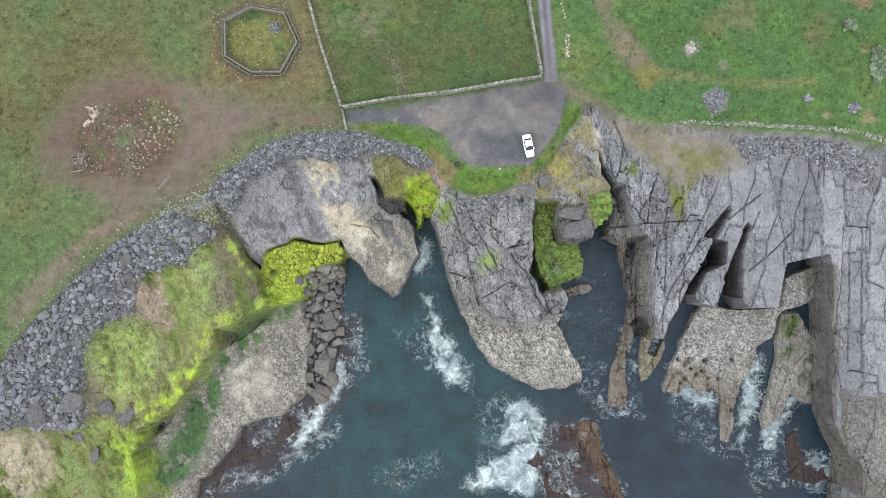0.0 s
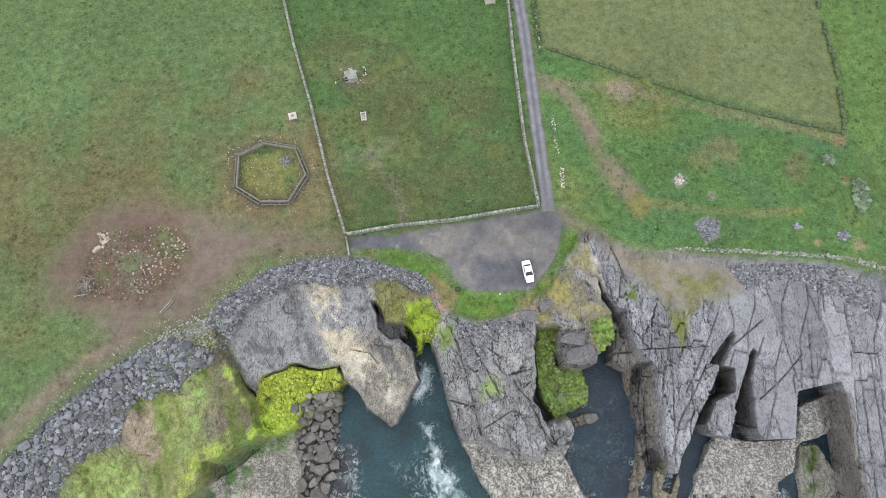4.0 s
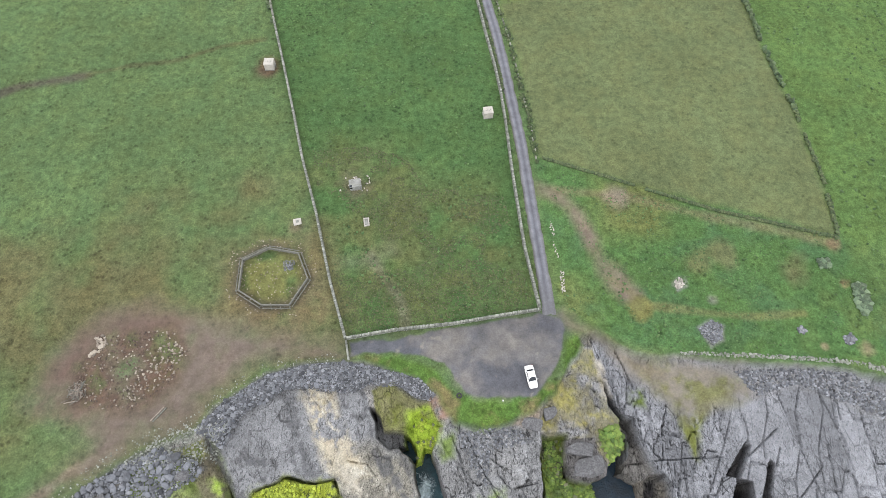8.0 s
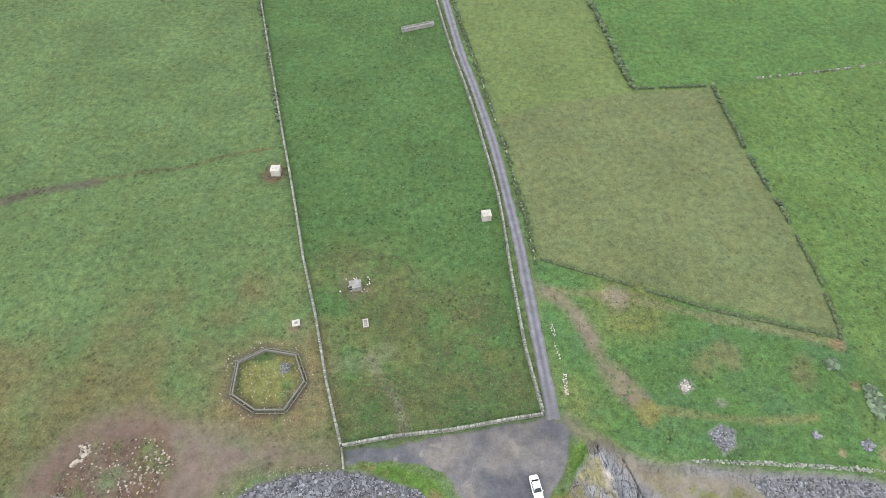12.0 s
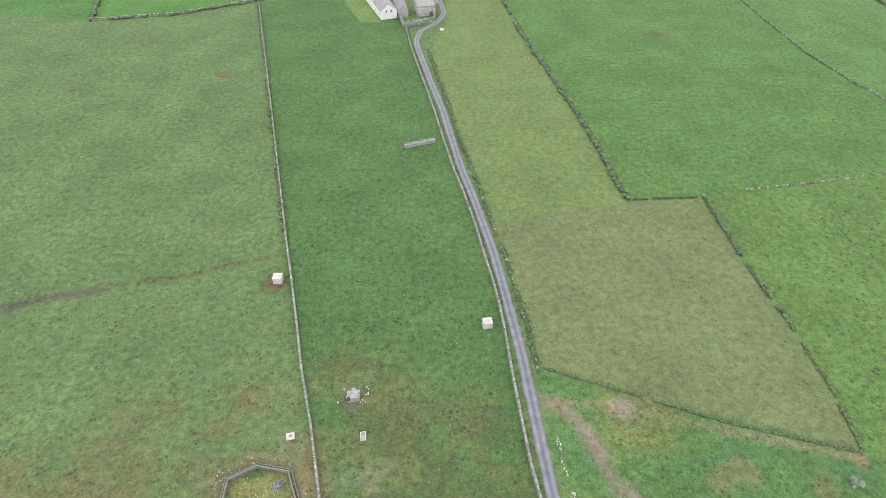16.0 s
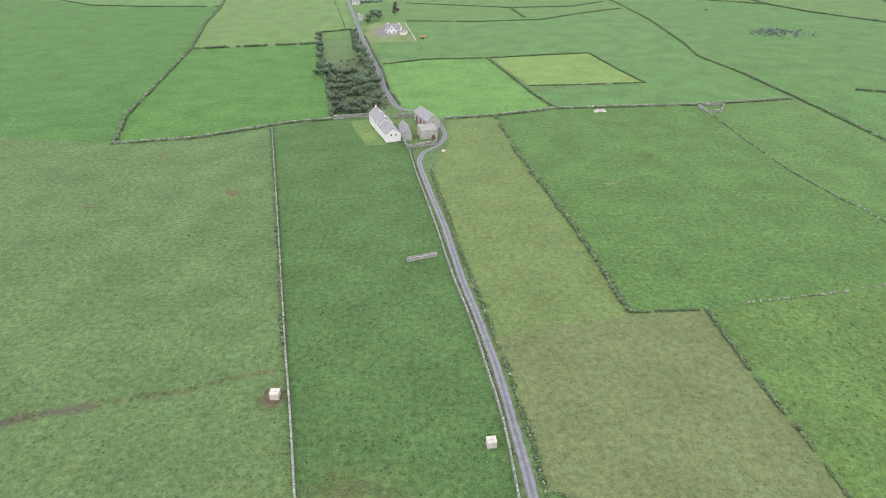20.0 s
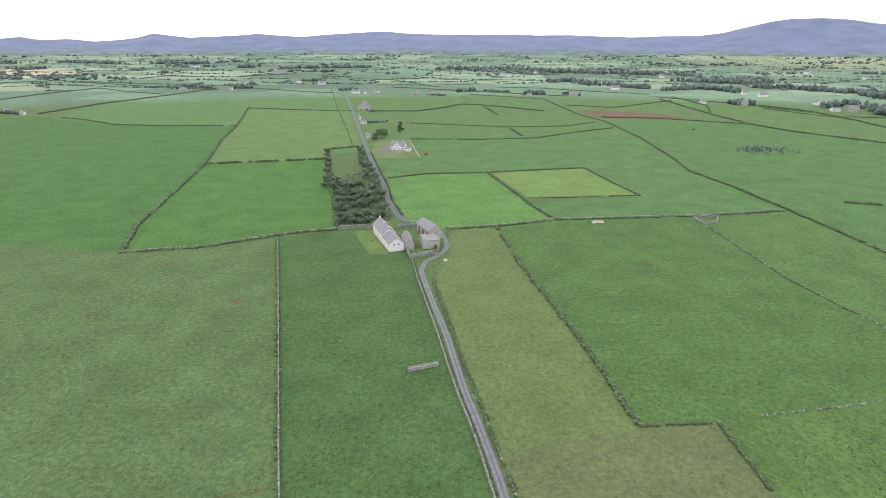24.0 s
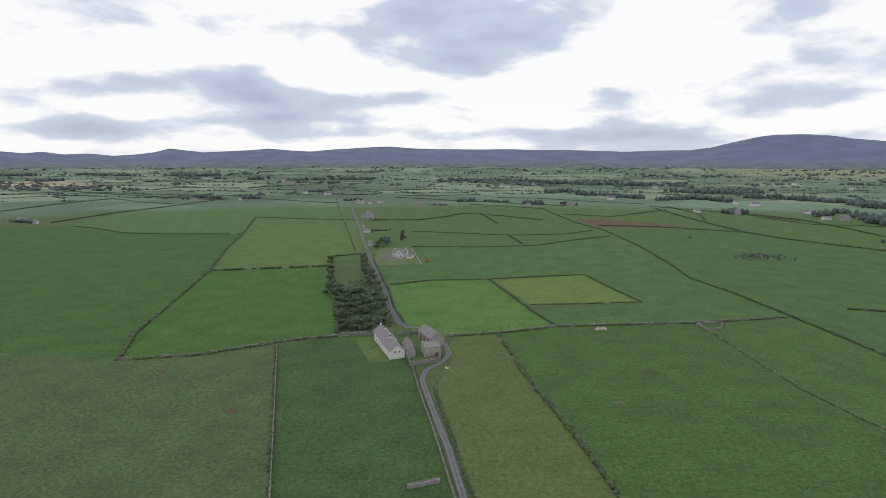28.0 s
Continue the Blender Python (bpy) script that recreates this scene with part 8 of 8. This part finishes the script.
FAR_HOUSES = [
    ([(-117, 827), (-104, 827), (-107, 853)], 3.0, 5.5, 0), ([(-93, 697), (-86, 697), (-88, 720)], 3.0, 6.0, 0), ([(-146, 1014), (-115, 995), (-122, 1054)], 4.0, 8.0, 1), ([(-149, 1086), (-135, 1075), (-141, 1119)], 4.0, 9.0, 1),
    ([(-210, 1369), (-186, 1354), (-195, 1418)], 4, 8, 0), ([(-179, 1354), (-170, 1354), (-176, 1402)], 4, 8, 0), ([(-158, 1370), (-139, 1370), (-144, 1419)], 4, 7, 0), ([(-65, 1324), (-42, 1324), (-44, 1387)], 4, 8, 1),
    ([(-29, 1324), (3, 1324), (3, 1371)], 4, 6, 1), ([(-723, 960), (-709, 960), (-741, 1005)], 4, 8, 0), ([(-679, 935), (-671, 935), (-695, 968)], 3, 6, 0), ([(-634, 1421), (-603, 1406), (-639, 1489)], 4, 8, 1),
    ([(-605, 2130), (-532, 2103), (-575, 2273)], 6, 10, 1), ([(-636, 2267), (-610, 2270), (-651, 2423)], 6, 11, 0), ([(-334, 1620), (-313, 1642), (-334, 1753)], 5, 10, 0), ([(-412, 1681), (-394, 1682), (-420, 1798)], 5, 10, 0),
    ([(-520, 1443), (-510, 1443), (-535, 1513)], 4, 8, 0), ([(-1309, 2212), (-1269, 2219), (-1329, 2324)], 5, 10, 0), ([(-1001, 2380), (-953, 2387), (-1018, 2552)], 5, 10, 0), ([(423, 1464), (451, 1463), (478, 1554)], 5, 10, 0),
    ([(689, 1267), (723, 1279), (770, 1364)], 5, 9, 0), ([(705, 1108), (711, 1096), (753, 1163)], 5, 9, 0), ([(670, 995), (690, 995), (716, 1034)], 4, 6, 0), ([(690, 986), (703, 968), (756, 1044)], 5, 10, 1),
    ([(564, 1097), (574, 1086), (616, 1167)], 5, 10, 1), ([(186, 1278), (203, 1278), (215, 1354)], 4, 7, 1), ([(286, 1307), (315, 1307), (325, 1352)], 4, 7, 1), ([(218, 1965), (241, 1965), (252, 2054)], 6, 10, 0),
    ([(325, 2082), (338, 2082), (359, 2214)], 6, 12, 0), ([(693, 1883), (715, 1881), (778, 2049)], 6, 12, 0), ([(920, 1369), (939, 1367), (991, 1444)], 5, 9, 0), ([(503, 1131), (519, 1131), (541, 1180)], 4, 8, 0),
    ([(1221, 1991), (1239, 1988), (1292, 2074)], 6, 10, 0), ([(680, 1324), (695, 1323), (718, 1368)], 5, 9, 0), ([(1243, 1741), (1264, 1738), (1329, 1829)], 6, 10, 0), ([(-1705, 2321), (-1667, 2331), (-1773, 2482)], 5, 9, 1), ([(-126, 874), (-121, 874), (-124, 896)], 3, 6, 0)]
for corners, eaves, ridge, tone in FAR_HOUSES:
    (ax, ay), (bx, by), far_end = corners
    corners = [(ax, ay), (ax + 0.7 * (bx - ax), ay + 0.7 * (by - ay)), far_end]
    house("far_house", corners, eaves, ridge, M_RUBBLE if tone else M_WHITE, M_SLATE, "grey farm building far across the fields" if tone else "white house far across the fields",
          (0.05,) if not tone else (), [(0, 0.25, 1.0, 1.4, 1.4), (0, 0.75, 1.0, 1.4, 1.4)], (), "house", 0.3, "far houses", 7.5)


# ---- trees ----
def leaf_cards(rs, centres, radii, per, size):
    """Crown of small bent leaf clumps scattered over several lobes."""
    n = len(centres) * per
    c = np.repeat(centres, per, axis=0)
    r = np.repeat(radii, per)[:, None]
    d = rs.normal(0, 1, (n, 3))
    d /= np.linalg.norm(d, axis=1)[:, None]
    p = c + d * r * (0.55 + 0.5 * rs.rand(n, 1)) * np.array((1, 1, 0.8))
    a = rs.normal(0, 1, (n, 3))
    a /= np.linalg.norm(a, axis=1)[:, None]
    b = np.cross(a, d + 0.6 * rs.normal(0, 1, (n, 3)))
    b /= np.linalg.norm(b, axis=1)[:, None] + 1e-6
    s = size * (0.6 + 0.8 * rs.rand(n, 1))
    v = np.stack([p - a * s, p - b * s * 0.7 + d * s * 0.3, p + a * s, p + b * s * 0.7 + d * s * 0.3], 1)
    return v.reshape(-1, 3), np.arange(n * 4).reshape(n, 4)


def tree(seed, high, wide, leaf, label, category="tree", lean=0.0):
    rs = np.random.RandomState(seed)
    top = empty("tree" if category == "tree" else "bush")
    tagged(top, label, category, "plantation")
    bm = bmesh.new()
    def limb(a, b, r0, r1):
        d = b - a
        m = Matrix.Translation((a + b) / 2) @ d.to_track_quat("Z", "Y").to_matrix().to_4x4()
        bmesh.ops.create_cone(bm, cap_ends=True, segments=7, radius1=r0, radius2=r1, depth=d.length, matrix=m)
    fork = Vector((lean * 0.3, 0, high * 0.38))
    limb(Vector((0, 0, -0.3)), fork, high * 0.045, high * 0.03)
    lobes, radii = [], []
    for k in range(14):
        ang = k * 2.4 + rs.rand()
        rr = wide * 0.34 * (0.3 + 0.9 * rs.rand())
        tip = Vector((math.cos(ang) * rr + lean, math.sin(ang) * rr, high * (0.5 + 0.36 * rs.rand())))
        limb(fork, tip, high * 0.022, high * 0.006)
        lobes.append(tip[:])
        radii.append(wide * (0.17 + 0.08 * rs.rand()))
    part("trunk", bm, M_BARK, top)
    v, f = leaf_cards(rs, np.array(lobes), np.array(radii), 170, wide * 0.034)
    lv, lf = clumps(np.array(lobes), np.repeat(np.array(radii)[:, None], 3, 1) * 0.8, rs, rough=0.3)
    tri = np.concatenate([f[:, [0, 1, 2]], f[:, [0, 2, 3]], lf + len(v)])
    raw("crown", np.concatenate([v, lv]), tri, leaf, top)
    return top


M_LEAF = islands("dark_leaf", (0.048, 0.080, 0.046), (0.100, 0.138, 0.080), 0.75, 0.45)
M_LIME_LEAF = islands("lime_growth", (0.160, 0.210, 0.020), (0.320, 0.380, 0.050), 0.85, 0.3)
M_BRIGHT_LEAF = islands("bright_leaf", (0.055, 0.105, 0.018), (0.130, 0.180, 0.035), 0.8, 0.4)
M_LEAF_GREY = islands("grey_leaf", (0.050, 0.076, 0.050), (0.104, 0.130, 0.086), 0.8, 0.4)
M_LEAF_BROWN = islands("copper_leaf", (0.058, 0.052, 0.036), (0.092, 0.086, 0.056), 0.8, 0.4)
kinds = [tree(3, 5.0, 6.0, M_LEAF, "dark green wind-bent tree in the plantation", lean=0.8), tree(4, 4.2, 5.4, M_LEAF, "low dark green tree in the plantation", lean=0.5),
         tree(5, 3.0, 4.6, M_LEAF_GREY, "grey-green bush in the plantation", "bush"), tree(6, 6.5, 7.0, M_LEAF, "dark green roadside tree"), tree(7, 6.5, 4.5, M_LEAF_BROWN, "tall brownish tree near the white house")]
rs = np.random.RandomState(11)
spots = []
# rows of low bushes across the walled ground
for y, x0, x1 in ((349, -66, -44), (361, -67, -40), (374, -71, -60), (387, -73, -52), (401, -75, -58), (415, -78, -62), (430, -80, -58), (446, -82, -62)):
    x = x0
    while x < x1:
        spots.append((x, y + rs.uniform(-2, 2), (2, 1, 2)[rs.randint(3)], rs.uniform(0.85, 1.35)))
        x += rs.uniform(2.3, 3.3)
# tall round crowns beside the lane and at the corners
for x, y, kind, s in ((-47, 388, 3, 1.3), (-53, 402, 3, 1.5), (-46, 411, 3, 1.4), (-56, 416, 0, 1.7), (-51, 424, 3, 1.4), (-42, 372, 1, 1.4), (-39, 362, 1, 1.2), (-89, 446, 3, 1.7), (-93, 458, 3, 1.3), (-84, 438, 1, 1.6),
                      (-53, 444, 3, 1.3), (-57, 462, 3, 1.5), (-62, 482, 3, 1.6), (-66, 500, 3, 1.6), (-70, 517, 3, 1.5), (-73, 532, 3, 1.4), (-76, 549, 3, 1.3), (-80, 566, 3, 1.2), (-84, 590, 0, 1.3), (-86, 606, 0, 1.2),
                      (-97, 482, 1, 1.2), (-101, 500, 1, 1.2), (-105, 520, 0, 1.2), (-110, 546, 1, 1.3), (-115, 572, 0, 1.2), (-120, 596, 1, 1.3),
                      (-79, 690, 3, 1.3), (-75, 704, 3, 1.5), (-70, 694, 3, 1.3), (-81, 676, 0, 1.3), (-73, 722, 3, 1.2), (-54, 728, 4, 1.2), (-53, 744, 4, 1.3), (-55, 762, 4, 1.2), (-56, 782, 4, 1.2), (-58, 804, 4, 1.2)):
    spots.append((x + rs.uniform(-1, 1), y + rs.uniform(-1, 1), kind, s))
for k, (x, y, kind, s) in enumerate(spots):
    m = pose(x, y, float(ground_z(x, y)), 0, 0, rs.uniform(0, 360))
    ob = copy_thing(kinds[kind], m)
    ob.scale = (s, s, s * rs.uniform(0.85, 1.1))
for k, at in enumerate([(-47.9, 403.1), (-59.0, 360.3), (-95.2, 446.8), (-62.7, 477.8), (-51, 751)]):
    kinds[k].matrix_basis = pose(*at, float(ground_z(*at)))


pts = scatter(ORCHARD, 120, 0.8, 2.2, 21, 1.5, 0.45)
rs = np.random.RandomState(22)
v, f = clumps(np.stack([pts[:, 0], pts[:, 1], ground_z(pts[:, 0], pts[:, 1]) + pts[:, 2] * 0.25], 1), pts[:, 2:3] * np.array((0.5, 0.5, 0.45)), rs, rough=0.45)
tagged(raw("undergrowth", v, f, M_LEAF_GREY), "grey-green scrub filling the walled plantation", "scrub", kind="stuff")

# ---- far woods and hedgerows ----
def wood(line, high, wide, count, seed, label="dark belt of trees far across the plain"):
    rs = np.random.RandomState(seed)
    k = rs.rand(count) * (len(line) - 1)
    i = np.minimum(k.astype(int), len(line) - 2)
    p = np.array(line)
    q = p[i] + (p[i + 1] - p[i]) * (k - i)[:, None] + rs.normal(0, wide * 0.35, (count, 2))
    s = high * (0.26 + 0.34 * rs.rand(count))
    z = ground_z(q[:, 0], q[:, 1])
    v, f = clumps(np.stack([q[:, 0], q[:, 1], z + s * 0.7], 1), np.stack([s * 0.8, s * 0.8, s * (0.8 + 0.4 * rs.rand(count))], 1), rs, rough=0.4)
    tagged(raw("far_wood", v, f, M_WOOD_HAZED), label, "trees", kind="stuff")


WOODS = [([(-656, 1471), (-657, 1525), (-587, 1492)], 9, 14, 60), ([(-533, 1495), (-485, 1497)], 10, 12, 60), ([(-528, 1632), (-509, 1612)], 9, 6, 14), ([(194, 1338), (228, 1338)], 11, 14, 50), ([(43, 1403), (76, 1420)], 10, 12, 30),
         ([(559, 1119), (588, 1097)], 11, 12, 50), ([(756, 1044), (727, 927), (720, 840)], 14, 20, 90), ([(550, 1442), (659, 1488), (696, 1385)], 13, 30, 130), ([(683, 1044), (769, 1117), (797, 1116)], 11, 16, 50),
         ([(432, 1637), (481, 1535), (514, 1496)], 12, 25, 80), ([(306, 1707), (375, 1751), (416, 1576)], 13, 25, 90), ([(100, 1419), (160, 1386)], 7, 12, 40), ([(287, 1337), (307, 1307)], 8, 10, 20), ([(-634, 2344), (-443, 2439), (-300, 2447)], 14, 40, 130),
         ([(-806, 2406), (-748, 2413)], 14, 25, 40), ([(-1245, 2607), (-1028, 2645)], 14, 50, 120), ([(-1894, 2448), (-1773, 2482)], 14, 50, 90), ([(-1507, 2135), (-1475, 2216)], 13, 22, 60), ([(-1637, 2618), (-1384, 2578)], 13, 50, 90),
         ([(-414, 1749), (-350, 1729)], 9, 14, 40), ([(-255, 1434), (-210, 1470)], 7, 10, 30), ([(806, 1514), (897, 1419), (956, 1306), (938, 1201)], 14, 40, 200), ([(-9, 2372), (263, 2291), (457, 2140), (741, 1992)], 16, 60, 260),
         ([(713, 1730), (870, 1607)], 15, 50, 160), ([(336, 610), (352, 624), (370, 618)], 2.4, 34, 130), ([(-739, 968), (-683, 943)], 6, 8, 30), ([(-150, 1044), (-113, 977)], 4, 8, 30), ([(-109, 840), (-80, 853)], 4, 6, 30),
         ([(573, 725), (585, 679)], 9, 14, 30), ([(-32, 1324), (8, 1308)], 5, 5, 25)]
for k, (line, high, wide, count) in enumerate(WOODS):
    wood(line, high, wide, count, 200 + k)
rs = np.random.RandomState(77)
az, r = np.radians(rs.uniform(-44, 44, 260000)), 1 / rs.uniform(1 / 4100, 1 / 1650, 260000)
hx1, hy1 = r * np.sin(az), r * np.cos(az)
who, gap = cells(hx1, hy1, 260, 130, 12, 2)
keep = (gap < 1.9) & (vnoise(hx1 / 60, hy1 / 60, 3) > 0.36)
hx1, hy1, r = hx1[keep], hy1[keep], r[keep]
s = 1.0 + 2.4 * rs.rand(len(hx1)) ** 5 + r / 3000
v, f = clumps(np.stack([hx1, hy1, ground_z(hx1, hy1) + s * 0.5], 1), np.stack([s, s, s * 0.9], 1), rs, ICO0_V, ICO0_F, 0.4)
tagged(raw("far_hedgerows", v, f, M_WOOD_HAZED), "network of dark hedgerows over the distant plain", "hedgerows", kind="stuff")
az, r = np.radians(rs.uniform(-44, 44, 5200)), 1 / rs.uniform(1 / 4200, 1 / 2000, 5200)
wx1, wy1 = r * np.sin(az), r * np.cos(az)
keep = vnoise(wx1 / 160, wy1 / 110, 5) > 0.70
wx1, wy1 = wx1[keep], wy1[keep]
s = 3.5 + 4 * rs.rand(len(wx1))
v, f = clumps(np.stack([wx1, wy1, ground_z(wx1, wy1) + s * 0.5], 1), np.stack([s * 1.5, s * 1.2, s * 0.9], 1), rs, ICO0_V, ICO0_F, 0.4)
tagged(raw("far_woods", v, f, M_WOOD_HAZED), "scattered dark copses under the hills", "trees", kind="stuff")


# ---- small things by the farm ----
def digger(x, y, turn):
    top = empty("digger", x, y, float(ground_z(x, y)), turn)
    tagged(top, "small orange digger parked beside the garden wall", "digger")
    box_part("body", top, M_ORANGE, (-1.6, -0.9, 0.8), (1.2, 0.9, 1.9), 0.08)
    cab = box_part("cab", top, M_ORANGE, (-0.5, -0.7, 1.9), (0.9, 0.7, 3.0), 0.06)
    box_part("window", cab, M_GLASS, (-0.3, -0.73, 2.1), (0.7, 0.73, 2.8))
    for s in (-1, 1):
        box_part("track", top, M_TYRE, (-1.8, s * 1.0 - 0.25, 0.0), (1.8, s * 1.0 + 0.25, 0.8), 0.15)
    beam_part("boom", top, M_ORANGE, (1.1, 0, 1.6), (3.0, 0, 3.2), 0.3, 0.35)
    beam_part("dipper", top, M_ORANGE, (3.0, 0, 3.2), (3.9, 0, 1.2), 0.25, 0.28)
    box_part("bucket", top, M_TYRE, (3.6, -0.45, 0.5), (4.3, 0.45, 1.2), 0.08)
    return top


M_ORANGE = plain("orange_paint", (0.50, 0.14, 0.03), 0.5, 0.12, 1.0, 0.1)
dx, dy = [(-16.6, 588.1)][0]
digger(dx, dy, 15)
pebbles("clearance_stones", [(96.5, 347.9), (103.6, 349.1), (105.0, 354.0), (98.8, 354.0)], 60, 0.5, 1.6, "heap of pale field stones below the wall", M_PALE_STONE, 61)
pebbles("clearance_stones", [(1.2, 280.5), (3.8, 281.3), (3.5, 283.8), (1.5, 283.8)], 6, 0.8, 1.6, "pale stones beside the farm track", M_PALE_STONE, 62)
gx, gy = [(3.8, 330.8)][0]
gate = empty("gate_post", gx, gy, float(ground_z(gx, gy)))
tagged(gate, "leaning grey timber gate post by the barn track", "post")
beam_part("post", gate, M_TIMBER, (0, 0, -0.2), (-0.8, 0.3, 3.0), 0.3, 0.3)


# ---- rough growth in the fields ----
def tussocks(name, outline, count, lo, hi, label, material, seed, patch=0.45, size=9.0):
    rs = np.random.RandomState(seed)
    xs, ys = [p[0] for p in outline], [p[1] for p in outline]
    x, y = rs.uniform(min(xs), max(xs), count * 4), rs.uniform(min(ys), max(ys), count * 4)
    keep = (depth_in(outline, x, y) > 0.6) & (vnoise(x / size, y / size, seed) * 0.7 + vnoise(x / size * 3, y / size * 3, seed + 1) * 0.3 > patch)
    x, y = x[keep][:count], y[keep][:count]
    s = lo + (hi - lo) * rs.rand(len(x)) ** 2
    v, f = clumps(np.stack([x, y, ground_z(x, y) + s * 0.12], 1), np.stack([s * 0.5, s * 0.5, s * 0.32], 1), rs, ICO0_V, ICO0_F, 0.45)
    return tagged(raw(name, v, f, material), label, "grass tussocks", kind="stuff")


M_TUSSOCK = islands("tussock_grass", (0.042, 0.084, 0.026), (0.070, 0.120, 0.040), 0.9, 0.35)
M_DRY_TUSSOCK = islands("dry_tussock", (0.044, 0.058, 0.026), (0.084, 0.086, 0.040), 0.9, 0.3)
tussocks("tussocks", FIELD_MID, 5200, 0.22, 0.7, "dark green rush tussocks in the pasture", M_TUSSOCK, 301)
tussocks("tussocks", MID_WORN, 9000, 0.12, 0.38, "brown dock and thistle tussocks in worn pasture", M_DRY_TUSSOCK, 302, 0.42)
tussocks("tussocks", SCRUB, 1500, 0.18, 0.55, "coarse green tussocks on rough ground", M_TUSSOCK, 303, 0.5, 6.0)
tussocks("tussocks", FIELD_EAST, 3200, 0.25, 0.65, "green tussocks in the eastern pasture", M_TUSSOCK, 304, 0.5, 14.0)
tussocks("tussocks", FIELD_EAST_LOW, 2000, 0.3, 0.9, "green tussocks in the lower pasture", M_TUSSOCK, 305, 0.5, 12.0)
tussocks("bramble_patch", [(85.6, 46.9), (88.5, 46.9), (88.7, 41.2), (85.8, 38.8), (84.7, 41.8)], 260, 0.6, 1.6, "dark green bramble thicket beside the bank", M_LEAF, 306, 0.1)
tussocks("bramble_patch", [(79.7, 52.8), (83.3, 52.8), (83.5, 50.1), (79.9, 49.5)], 90, 0.5, 1.3, "dark green bramble patch on rough ground", M_LEAF, 307, 0.2)
tussocks("bramble_patch", [(29.7, 18.3), (33.6, 19.4), (35.2, 16.6), (34.2, 12.1), (31.7, 11.6), (29.8, 14.4)], 420, 0.35, 1.2, "bright green bush on the cliff edge", M_BRIGHT_LEAF, 308, 0.1)
tussocks("gully_growth", GREEN_GULLY, 900, 0.2, 0.75, "bright green growth filling a rocky gully", M_BRIGHT_LEAF, 309, 0.42, 4.0)
tussocks("chute_growth", GREEN_CHUTE, 220, 0.2, 0.6, "yellow-green growth in a steep chute", M_LIME_LEAF, 310, 0.4, 3.0)
tussocks("ledge_growth", YELLOW_STEP, 800, 0.2, 0.6, "yellow-green growth on a stepped ledge", M_LIME_LEAF, 311, 0.45, 3.0)
